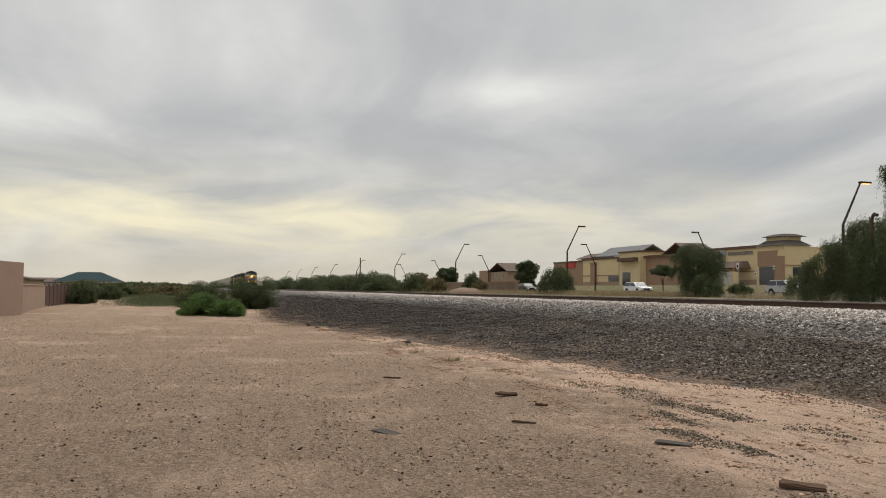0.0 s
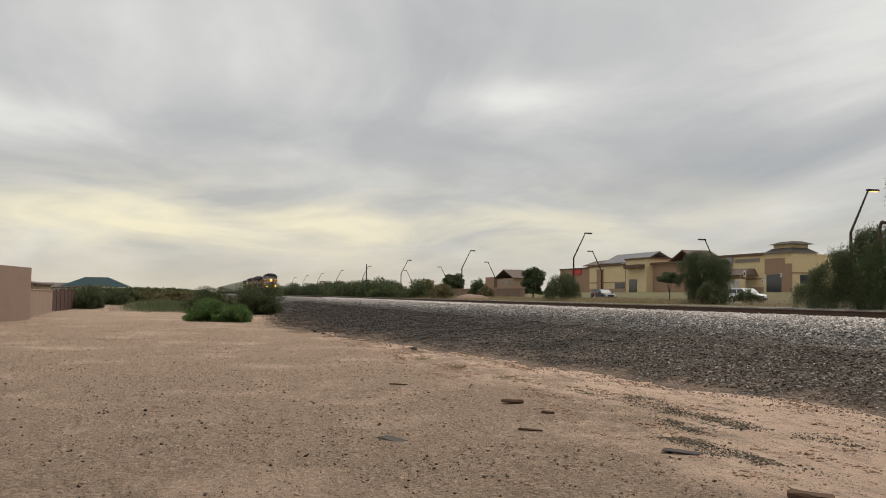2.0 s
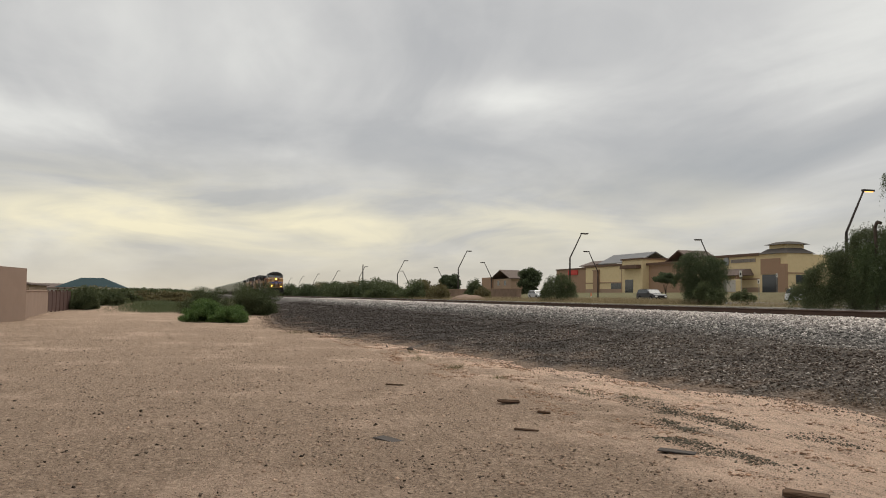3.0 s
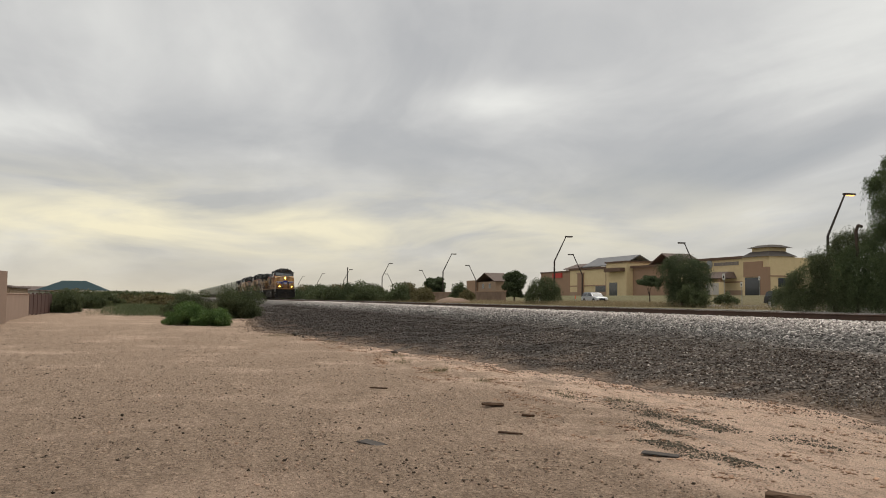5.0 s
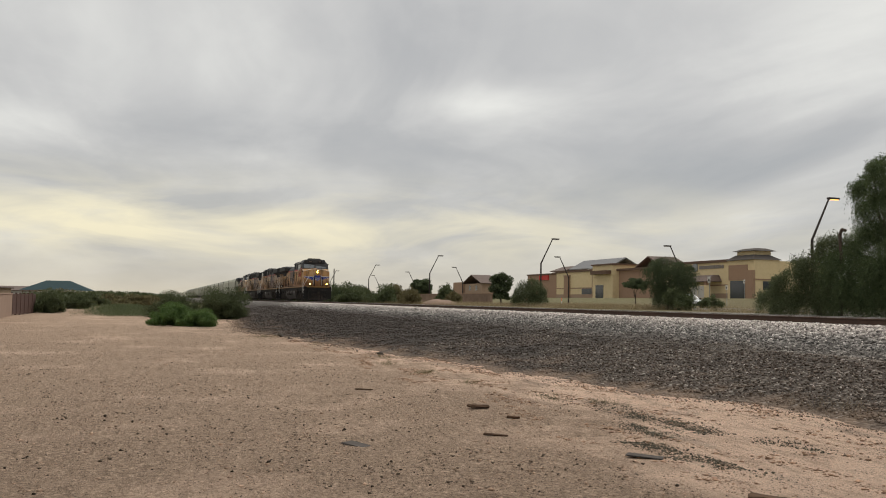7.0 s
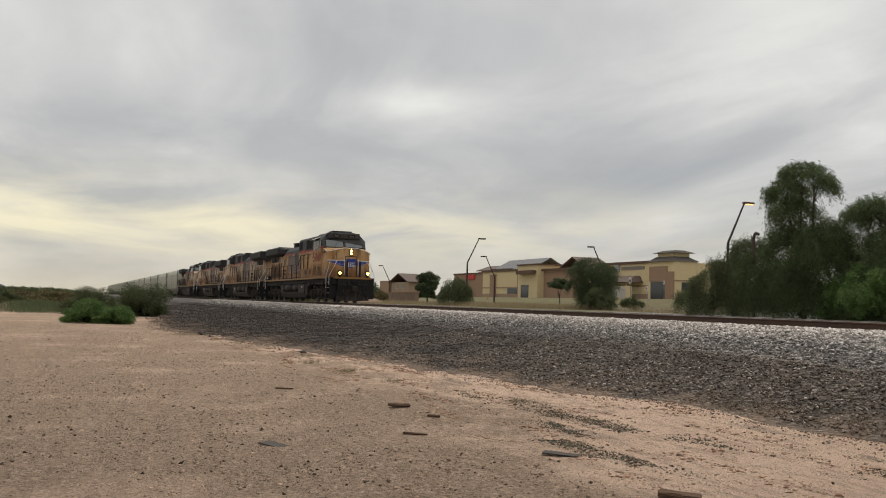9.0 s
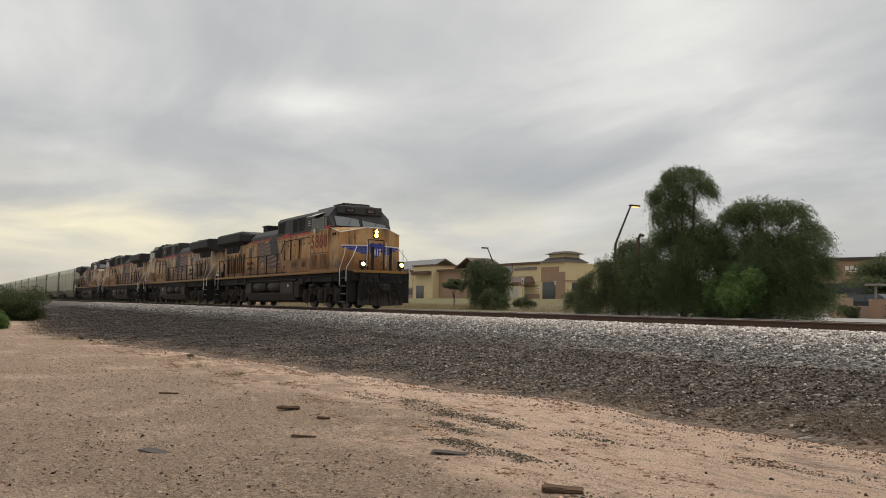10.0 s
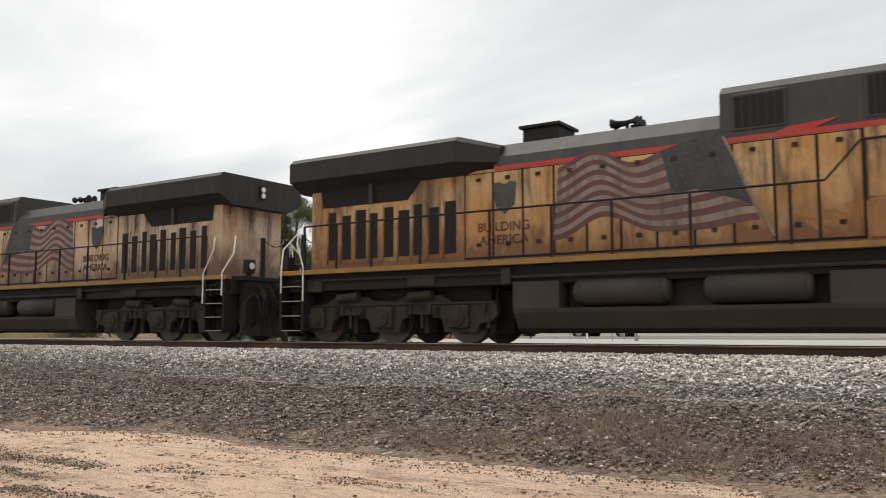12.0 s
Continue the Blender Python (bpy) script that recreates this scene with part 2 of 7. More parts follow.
def ballast_material(name, stones):
    """Crushed rock: fresh pale stone by the rails, older dark dirty stone down the bank."""
    mt = bpy.data.materials.new(name)
    mt.use_nodes = True
    n = Net(mt.node_tree)
    b = mt.node_tree.nodes["Principled BSDF"]
    co = n.put("ShaderNodeTexCoord").outputs["Object"]
    sep = n.put("ShaderNodeSeparateXYZ", {0: co})
    x, y, z = sep.outputs
    wob = n.noise(n.scaled(co, 0.25, 1, 1), 1.2, 5, 0.6)
    v = n.put("ShaderNodeTexVoronoi", {"Vector": co, "Scale": 17.0})
    pick = n.put("ShaderNodeNewGeometry").outputs["Random Per Island"] if stones else n.put("ShaderNodeSeparateColor", {0: v.outputs["Color"]}).outputs[0]
    yy = n.m("ADD", y, n.m("MULTIPLY", n.m("SUBTRACT", wob, 0.5), 1.6))
    yy = n.m("ADD", yy, n.m("MULTIPLY", n.m("MAXIMUM", n.m("ADD", x, 16.0), 0.0), 0.035))
    pale = n.ramp(n.m("MULTIPLY", n.m("SUBTRACT", yy, 12.7), 0.6), [(0.0, 0.0), (1.0, 1.0)])
    grey = n.ramp(n.m("MULTIPLY", n.m("SUBTRACT", yy, 11.5), 0.8), [(0.0, 0.0), (1.0, 1.0)])
    c_dark = n.ramp(pick, [(0.0, (0.040, 0.031, 0.025)), (0.6, (0.135, 0.103, 0.083)), (0.92, (0.27, 0.23, 0.195)), (1.0, (0.56, 0.50, 0.45))])
    c_grey = n.ramp(pick, [(0.0, (0.07, 0.066, 0.062)), (0.6, (0.225, 0.213, 0.20)), (1.0, (0.66, 0.61, 0.565))])
    c_pale = n.ramp(pick, [(0.0, (0.19, 0.165, 0.15)), (0.35, (0.54, 0.48, 0.435)), (1.0, (0.84, 0.77, 0.72))])
    col = n.mix(pale, n.mix(grey, c_dark, c_grey), c_pale)
    # fine dust settled along the ledge between the two loads
    ledge = n.m("SUBTRACT", 1.0, n.m("MULTIPLY", n.m("ABSOLUTE", n.m("SUBTRACT", n.m("ADD", y, n.m("MULTIPLY", n.m("SUBTRACT", wob, 0.5), 0.5)), 11.42)), 3.4), clamp=True)
    col = n.mix(n.m("MULTIPLY", ledge, 0.6), col, (0.36, 0.32, 0.28, 1))
    # an older load of dark stone further up the line
    old = n.m("ADD", n.m("MULTIPLY", n.m("SUBTRACT", -15.0, x), 0.07), n.m("MULTIPLY", n.m("SUBTRACT", n.noise(n.scaled(co, 0.4, 1, 1), 0.8, 5, 0.6), 0.5), 4.0))
    old = n.m("MULTIPLY", n.ramp(old, [(0.0, 0.0), (1.0, 1.0)]), n.m("SUBTRACT", 1.0, n.m("MAXIMUM", pale, n.m("MULTIPLY", grey, 0.75))))
    col = n.mix(n.m("MULTIPLY", old, 0.72), col, (0.036, 0.030, 0.028, 1))
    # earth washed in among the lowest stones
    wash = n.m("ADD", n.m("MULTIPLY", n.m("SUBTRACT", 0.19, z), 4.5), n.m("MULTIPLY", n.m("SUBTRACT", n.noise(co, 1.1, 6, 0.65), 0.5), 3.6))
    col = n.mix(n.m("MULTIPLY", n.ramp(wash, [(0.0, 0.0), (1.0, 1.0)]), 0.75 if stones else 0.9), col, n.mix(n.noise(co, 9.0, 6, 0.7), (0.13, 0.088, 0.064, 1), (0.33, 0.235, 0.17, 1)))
    # base under the loose stones darkened: cavity shade put into its colour
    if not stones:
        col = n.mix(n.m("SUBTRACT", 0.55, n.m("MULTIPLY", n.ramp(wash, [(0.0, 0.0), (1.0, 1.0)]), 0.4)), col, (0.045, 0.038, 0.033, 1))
    n.tree.links.new(col, b.inputs["Base Color"])
    b.inputs["Roughness"].default_value = 0.9
    b.inputs["Specular IOR Level"].default_value = 0.2
    h = n.m("ADD", n.m("MULTIPLY", v.outputs[0], -1.0), n.m("MULTIPLY", n.noise(co, 60, 4), 0.2)) if not stones else n.noise(co, 60, 4)
    bp = n.put("ShaderNodeBump", {"Height": h, "Strength": 1.0, "Distance": 0.05 if not stones else 0.006})
    n.tree.links.new(bp.outputs[0], b.inputs["Normal"])
    return mt


def leaf_material(name, a, b_, trans=0.38):
    mt = bpy.data.materials.new(name)
    mt.use_nodes = True
    n = Net(mt.node_tree)
    b = mt.node_tree.nodes["Principled BSDF"]
    co = n.put("ShaderNodeTexCoord").outputs["Object"]
    rnd = n.put("ShaderNodeNewGeometry").outputs["Random Per Island"]
    patch = n.noise(co, 0.9, 4, 0.6)
    col = n.mix(n.m("ADD", n.m("MULTIPLY", rnd, 0.5), n.m("MULTIPLY", patch, 0.5)), (*a, 1), (*b_, 1))
    n.tree.links.new(col, b.inputs["Base Color"])
    b.inputs["Roughness"].default_value = 0.6
    b.inputs["Specular IOR Level"].default_value = 0.25
    thin = n.put("ShaderNodeBsdfTranslucent", {"Color": col})
    both_ = n.put("ShaderNodeMixShader", {0: trans, 1: b.outputs[0], 2: thin.outputs[0]})
    n.tree.links.new(both_.outputs[0], mt.node_tree.nodes["Material Output"].inputs[0])
    return mt


M = {}
M["ground"] = ground_material()
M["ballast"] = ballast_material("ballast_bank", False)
M["stones"] = ballast_material("ballast_stone", True)
M["pebble"] = material("pebble", (0.20, 0.15, 0.115), 0.95, island=0.85, vary=0.2, scale=12, spec=0.1)
M["rail"] = material("rusty_rail", (0.085, 0.055, 0.042), 0.75, 0.2, 0.3, 9, stain=(0.13, 0.075, 0.05), stain_amt=0.6, stretch=(0.3, 1, 1), stain_scale=3)
M["railtop"] = material("polished_rail_head", (0.62, 0.60, 0.58), 0.32, 0.9, 0.1, 4)
M["tie"] = material("creosoted_tie", (0.07, 0.055, 0.045), 0.9, 0, 0.4, 6, 0.01, 30, own=0.3)
M["weathered_wood"] = material("weathered_wood", (0.115, 0.072, 0.048), 0.95, 0, 0.45, 8, 0.01, 30, stretch=(0.2, 3, 3), stain=(0.05, 0.034, 0.026), stain_amt=0.7, stain_scale=5, own=0.2, spec=0.08)
M["slate"] = material("dark_grey_plank", (0.080, 0.070, 0.064), 0.95, 0, 0.3, 6, 0.008, 25, own=0.3, spec=0.08)
M["asphalt"] = material("asphalt", (0.20, 0.195, 0.19), 0.9, 0, 0.2, 0.5, 0.01, 60, stain=(0.12, 0.118, 0.115), stain_amt=0.5, stain_scale=0.15)
M["apron"] = material("grey_pavement", (0.29, 0.275, 0.26), 0.9, 0, 0.15, 0.8, 0.004, 40, stain=(0.21, 0.195, 0.18), stain_amt=0.5, stain_scale=0.25)
M["concrete"] = material("concrete", (0.42, 0.39, 0.35), 0.85, 0, 0.15, 2, 0.004, 30, stain=(0.30, 0.27, 0.24), stain_amt=0.4)
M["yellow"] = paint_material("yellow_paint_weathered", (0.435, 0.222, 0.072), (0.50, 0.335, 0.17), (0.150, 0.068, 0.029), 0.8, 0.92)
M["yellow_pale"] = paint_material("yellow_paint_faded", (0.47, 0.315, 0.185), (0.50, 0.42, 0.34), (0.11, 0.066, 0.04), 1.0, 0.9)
M["orange_band"] = material("rusty_yellow_paint", (0.30, 0.15, 0.055), 0.6, 0, 0.25, 2.4, stain=(0.13, 0.07, 0.038), stain_amt=0.8, stretch=(1.2, 1.2, 0.8), stain_scale=1.6, streak=((0.07, 0.042, 0.028), 0.7))
M["grey_paint"] = material("dark_grey_paint", (0.036, 0.036, 0.037), 0.62, 0, 0.25, 2.5, stain=(0.066, 0.063, 0.058), stain_amt=0.6, stretch=(2, 2, 0.5))
M["sooty"] = material("soot_black_paint", (0.020, 0.020, 0.021), 0.7, 0, 0.35, 3, stain=(0.045, 0.042, 0.038), stain_amt=0.5, stretch=(2, 2, 0.5))
M["black"] = material("black_grime", (0.013, 0.012, 0.012), 0.75, 0, 0.4, 5)
M["cast"] = material("dusty_cast_steel", (0.042, 0.034, 0.028), 0.9, 0.05, 0.4, 5, 0.004, 30, stain=(0.024, 0.020, 0.017), stain_amt=0.8, stain_scale=3.0)
M["grit"] = material("grey_green_grit", (0.125, 0.108, 0.082), 0.95, island=0.7, vary=0.2, scale=12, spec=0.1)
M["flake"] = material("dried_mud_flake", (0.36, 0.225, 0.15), 0.95, island=0.5, vary=0.25, scale=9, spec=0.08)
M["crust"] = material("broken_earth_crust", (0.42, 0.29, 0.21), 0.95, island=0.45, vary=0.25, scale=9, spec=0.08)
M["iron"] = material("dusty_iron", (0.026, 0.022, 0.019), 0.85, 0.1, 0.35, 4, stain=(0.058, 0.046, 0.038), stain_amt=0.7, stain_scale=2.2)
M["tank"] = material("dusty_tank_paint", (0.046, 0.038, 0.032), 0.75, 0, 0.25, 2.5, stain=(0.030, 0.026, 0.023), stain_amt=0.7, stretch=(1.5, 1, 0.5))
M["steel"] = material("worn_wheel_steel", (0.10, 0.09, 0.085), 0.5, 0.6, 0.3, 8)
M["red"] = material("red_paint", (0.40, 0.035, 0.03), 0.55, 0, 0.2, 4, stain=(0.25, 0.10, 0.07), stain_amt=0.5)
M["flag_red"] = material("faded_red_paint", (0.115, 0.042, 0.045), 0.6, 0, 0.25, 4, stain=(0.12, 0.085, 0.065), stain_amt=0.8, streak=((0.07, 0.05, 0.04), 0.7), stretch=(2, 2, 0.5))
M["flag_white"] = material("faded_white_paint", (0.25, 0.20, 0.165), 0.6, 0, 0.2, 4, stain=(0.15, 0.11, 0.085), stain_amt=0.8, streak=((0.08, 0.06, 0.05), 0.7), stretch=(2, 2, 0.5))
M["flag_blue"] = material("faded_blue_grey_paint", (0.034, 0.038, 0.040), 0.6, 0, 0.4, 7, stain=(0.085, 0.082, 0.075), stain_amt=0.7)
M["flag_star"] = material("worn_star_paint", (0.070, 0.068, 0.064), 0.65, 0, 0.5, 9)
M["blue"] = material("blue_paint", (0.035, 0.05, 0.24), 0.5, 0, 0.2, 5)
M["white"] = material("white_paint", (0.72, 0.70, 0.66), 0.55, 0, 0.12, 4, stain=(0.42, 0.38, 0.33), stain_amt=0.4)
M["brown_text"] = material("dark_red_lettering", (0.065, 0.025, 0.02), 0.6, 0, 0.3, 6, stain=(0.18, 0.11, 0.07), stain_amt=0.4)
M["yellow_clean"] = material("yellow_safety_paint", (0.27, 0.145, 0.035), 0.5, 0, 0.2, 3, stain=(0.16, 0.095, 0.04), stain_amt=0.8, stretch=(1.5, 1, 1))
# windshield base lifted towards blue, for the sky reflected in it
M["glass_dark"] = material("sky_blued_cab_glass", (0.055, 0.068, 0.078), 0.06, 0, 0.1, 2, spec=1.0)
M["glass_side"] = material("dark_cab_glass", (0.014, 0.017, 0.019), 0.12, 0, 0.2, 2, spec=0.22)
M["lamp_on"] = material("lit_headlamp", (1, 0.9, 0.7), 0.3, glow=((1.0, 0.46, 0.042), 20.0), vary=0)
M["lamp_orange"] = material("sodium_lamp", (1, 0.6, 0.2), 0.3, glow=((1.0, 0.42, 0.10), 2.5), vary=0)
M["red_light"] = material("red_signal_light", (0.8, 0.05, 0.03), 0.3, glow=((1.0, 0.05, 0.04), 1.6), vary=0)
M["green_light"] = material("green_signal_light", (0.05, 0.7, 0.4), 0.3, glow=((0.05, 0.9, 0.5), 0.9), vary=0)
M["hopper"] = material("pale_grey_hopper_paint", (0.44, 0.435, 0.35), 0.6, 0, 0.15, 1.0, stain=(0.22, 0.19, 0.15), stain_amt=0.6, stretch=(1.5, 1, 0.4), own=0.18)
M["pole_dark"] = material("bronze_pole", (0.045, 0.035, 0.03), 0.55, 0.3, 0.15, 3)
M["galv"] = material("galvanised_pole", (0.30, 0.31, 0.31), 0.5, 0.5, 0.15, 3)
M["leaf_olive"] = leaf_material("leaf_olive", (0.050, 0.066, 0.029), (0.145, 0.17, 0.079))
M["leaf_green"] = leaf_material("leaf_green", (0.045, 0.085, 0.022), (0.15, 0.23, 0.068))
M["leaf_bush"] = leaf_material("leaf_bush", (0.045, 0.058, 0.026), (0.125, 0.145, 0.065))
M["leaf_pepper"] = leaf_material("leaf_pepper", (0.040, 0.062, 0.026), (0.15, 0.19, 0.085), 0.45)
M["soil"] = material("brown_earth", (0.27, 0.185, 0.135), 0.95, 0, 0.3, 1.5, 0.03, 6, stain=(0.15, 0.10, 0.075), stain_amt=0.7, stain_scale=0.4)
M["leaf_dark"] = leaf_material("leaf_dark", (0.038, 0.054, 0.026), (0.115, 0.14, 0.065))
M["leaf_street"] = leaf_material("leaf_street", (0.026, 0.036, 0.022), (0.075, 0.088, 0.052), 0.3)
M["leaf_dry"] = leaf_material("leaf_dry", (0.085, 0.075, 0.035), (0.21, 0.18, 0.085))
M["grass"] = leaf_material("grass_straw", (0.17, 0.13, 0.07), (0.40, 0.32, 0.19))
M["brush"] = leaf_material("dead_brush", (0.13, 0.095, 0.065), (0.34, 0.27, 0.195))
M["bark"] = material("bark", (0.085, 0.065, 0.05), 0.95, 0, 0.4, 8, 0.02, 25)
M["stucco_yellow"] = material("cream_yellow_stucco", (0.68, 0.55, 0.33), 0.9, 0, 0.08, 1.0, 0.004, 30, stain=(0.44, 0.34, 0.18), stain_amt=0.3)
M["stucco_brown"] = material("brown_stucco", (0.33, 0.215, 0.145), 0.9, 0, 0.1, 1.0)
M["stucco_tan"] = material("tan_stucco", (0.36, 0.255, 0.18), 0.9, 0, 0.08, 0.8, 0.004, 30, stain=(0.30, 0.21, 0.15), stain_amt=0.4, stain_scale=0.6)
M["stucco_pale"] = material("pale_stucco", (0.44, 0.41, 0.37), 0.9, 0, 0.08, 0.6)
M["stucco_grey"] = material("grey_brown_stucco", (0.24, 0.215, 0.195), 0.9, 0, 0.08, 0.6)
M["stucco_dark"] = material("dark_grey_stucco", (0.125, 0.118, 0.115), 0.9, 0, 0.1, 0.6)
M["window_pale"] = material("pale_reflecting_glass", (0.10, 0.125, 0.125), 0.12, 0, 0.15, 0.6, spec=0.9)
M["block"] = material("painted_block_wall", (0.33, 0.235, 0.18), 0.9, 0, 0.1, 1.2, 0.004, 20, stain=(0.27, 0.19, 0.145), stain_amt=0.4, stain_scale=0.8, own=0.06)
M["roof_metal"] = material("grey_roof_metal", (0.15, 0.15, 0.155), 0.6, 0.1, 0.12, 1.0)
M["roof_slate"] = material("slate_grey_roof", (0.085, 0.075, 0.068), 0.9, 0, 0.25, 2.0, spec=0.1)
M["roof_brown"] = material("brown_roof_tile", (0.13, 0.095, 0.08), 0.85, 0, 0.2, 2.0)
M["trim_brown"] = material("brown_trim", (0.13, 0.08, 0.055), 0.8, 0, 0.15, 2.0)
M["sail"] = material("green_shade_fabric", (0.022, 0.048, 0.055), 0.85, 0, 0.15, 1.0)
M["gate"] = material("brown_metal_gate", (0.11, 0.065, 0.055), 0.7, 0, 0.15, 2.0)
M["window"] = material("dark_window_glass", (0.03, 0.035, 0.04), 0.1, 0, 0.1, 1.0, spec=0.7)
M["car_white"] = material("white_car_paint", (0.72, 0.72, 0.72), 0.28, 0, 0.03, 2, spec=0.5)
M["car_silver"] = material("silver_car_paint", (0.48, 0.49, 0.50), 0.3, 0.3, 0.03, 2, spec=0.5)
M["car_dark"] = material("dark_car_paint", (0.03, 0.03, 0.034), 0.28, 0, 0.05, 2, spec=0.5)
M["car_green"] = material("dark_green_car_paint", (0.02, 0.035, 0.028), 0.28, 0, 0.05, 2, spec=0.5)
M["tyre"] = material("tyre_rubber", (0.022, 0.022, 0.022), 0.85, 0, 0.2, 6)
M["rim"] = material("alloy_rim", (0.35, 0.35, 0.36), 0.35, 0.7, 0.1, 6)
M["sign_red"] = material("red_sign_panel", (0.50, 0.05, 0.04), 0.6, 0, 0.1, 2)
M["marker"] = material("orange_marker", (0.70, 0.16, 0.08), 0.6, 0, 0.1, 4)


# ---- building blocks ----
def finish(bm, name, mat, smooth=False):
    me = bpy.data.meshes.new(name)
    bmesh.ops.recalc_face_normals(bm, faces=bm.faces)
    bm.to_mesh(me)
    bm.free()
    for mt in (mat if isinstance(mat, (list, tuple)) else [mat]):
        me.materials.append(mt)
    if smooth:
        me.polygons.foreach_set("use_smooth", [True] * len(me.polygons))
    return me


def part(name, bm, mat, parent=None, label="", smooth=False):
    ob = new(name, finish(bm, name, mat, smooth))
    if parent is not None:
        ob.parent = parent
    return tagged(ob, label)


def thing(name, label, category, m=None, group="", kind=""):
    ob = new(name)
    ob.empty_display_size = 0.3
    if m is not None:
        ob.matrix_basis = m
    return tagged(ob, label, category, group, kind)


def hull(bm, pts, faces):
    vs = [bm.verts.new(p) for p in pts]
    for f in faces:
        bm.faces.new([vs[i] for i in f])
    return vs


BOX_FACES = [(0, 1, 3, 2), (4, 6, 7, 5), (0, 4, 5, 1), (2, 3, 7, 6), (0, 2, 6, 4), (1, 5, 7, 3)]


def box(bm, x0, x1, y0, y1, z0, z1):
    hull(bm, [(x, y, z) for x in (x0, x1) for y in (y0, y1) for z in (z0, z1)], BOX_FACES)
    return bm


def bbox(x0, x1, y0, y1, z0, z1, bevel=0.0, seg=2):
    bm = box(bmesh.new(), x0, x1, y0, y1, z0, z1)
    if bevel:
        bmesh.ops.bevel(bm, geom=bm.edges[:], offset=bevel, segments=seg, affect="EDGES", profile=0.6)
    return bm


def rod(bm, p, q, r, seg=8, r2=None):
    """A round bar from p to q, closed at both ends."""
    p, q = Vector(p), Vector(q)
    d = (q - p).normalized()
    a = d.orthogonal().normalized()
    c = d.cross(a)
    r2 = r if r2 is None else r2
    rings = []
    for o, rr in ((p, r), (q, r2)):
        rings.append([bm.verts.new(o + (a * math.cos(k * math.tau / seg) + c * math.sin(k * math.tau / seg)) * rr) for k in range(seg)])
    for k in range(seg):
        bm.faces.new((rings[0][k], rings[0][(k + 1) % seg], rings[1][(k + 1) % seg], rings[1][k]))
    bm.faces.new(rings[0][::-1])
    bm.faces.new(rings[1])
    return bm


def bars(lines, r, seg=6):
    bm = bmesh.new()
    for line in lines:
        for p, q in zip(line, line[1:]):
            rod(bm, p, q, r, seg)
    return bm


def prism(bm, profile, lo, hi, axis="x"):
    """A closed profile pushed from lo to hi along an axis. Profile: (y, z) along x, (x, z) along y, (x, y) along z."""
    def at(p, v):
        return {"x": (v, p[0], p[1]), "y": (p[0], v, p[1]), "z": (p[0], p[1], v)}[axis]
    a = [bm.verts.new(at(p, lo)) for p in profile]
    b = [bm.verts.new(at(p, hi)) for p in profile]
    n = len(profile)
    for i in range(n):
        bm.faces.new((a[i], a[(i + 1) % n], b[(i + 1) % n], b[i]))
    bm.faces.new(a[::-1])
    bm.faces.new(b)
    return bm


def from_arrays(name, verts, faces, mat, smooth=False):
    me = bpy.data.meshes.new(name)
    k = faces.shape[1]
    me.vertices.add(len(verts))
    me.vertices.foreach_set("co", np.ascontiguousarray(verts, dtype=np.float32).ravel())
    me.loops.add(faces.size)
    me.loops.foreach_set("vertex_index", faces.astype(np.int32).ravel())
    me.polygons.add(len(faces))
    me.polygons.foreach_set("loop_start", np.arange(0, faces.size, k, dtype=np.int32))
    me.update(calc_edges=True)
    me.materials.append(mat)
    if smooth:
        me.polygons.foreach_set("use_smooth", np.ones(len(faces), dtype=bool))
    me.validate()
    return me


def lettering(name, words, size, m, mat, parent, depth=0.006, grow=0.0):
    """Words as a thin raised mesh in the built-in font, their lower left corner at m."""
    cu = bpy.data.curves.new("letters", "FONT")
    cu.body, cu.size, cu.extrude, cu.offset = words, size, depth, grow
    ob = bpy.data.objects.new("letters", cu)
    me = bpy.data.meshes.new_from_object(ob)
    bpy.data.objects.remove(ob)
    me.name = name
    me.materials.clear()
    me.materials.append(mat)
    ob = new(name, me)
    ob.parent, ob.matrix_basis = parent, m
    return ob


# ---- the ground, the bank and the road ----
def smooth01(v):
    v = min(1.0, max(0.0, v))
    return v * v * (3 - 2 * v)


def toe(x):
    """Where the foot of the ballast bank lies across the track's line."""
    t = float(np.interp(x, [-400, -90, -60, -39, -25, -16, -11, 0, 30], [9.0, 7.5, 5.2, 3.9, 6.1, 7.5, 8.6, 8.8, 8.8]))
    return t + 0.30 * noise.noise((x * 0.55, 3, 1)) + 0.18 * noise.noise((x * 1.7, 8, 2)) if -60 < x < 14 else t


def ground_height(x, y):
    z = 0.0
    if y > 9:
        z += FAR_Z * smooth01((y - 9.0) / 9.0) * (1 if y < 40 else 1)
    if y > 66:
        z += 0.85 * smooth01((y - 66) / 30) * (1 - smooth01((-70 - x) / 30))
        z += 1.65 * smooth01((y - 66) / 24) * smooth01((-70 - x) / 30)
    if -60 < x < 25 and -20 < y < 10:
        k = smooth01((10 - y) / 2)
        z += k * (0.05 * noise.noise((x * 0.35, y * 0.35, 0)) + 0.025 * noise.noise((x * 1.7, y * 1.7, 4)) + 0.012 * noise.noise((x * 5, y * 5, 9)))
    if 4 < y < 10 and -40 < x < 12:
        k = smooth01((y - 4) / 1.5) * smooth01((10 - y) / 1.5)
        z += k * (0.035 * noise.noise((x * 0.5, y * 2.6, 12)) + 0.02 * noise.noise((x * 1.2, y * 5.0, 14)))
    # a low berm closes the open ground
    z += 0.45 * smooth01((-70 - x) / 12) * smooth01((1.0 - y) / 4) * (1 - smooth01((-120 - x) / 40))
    return z


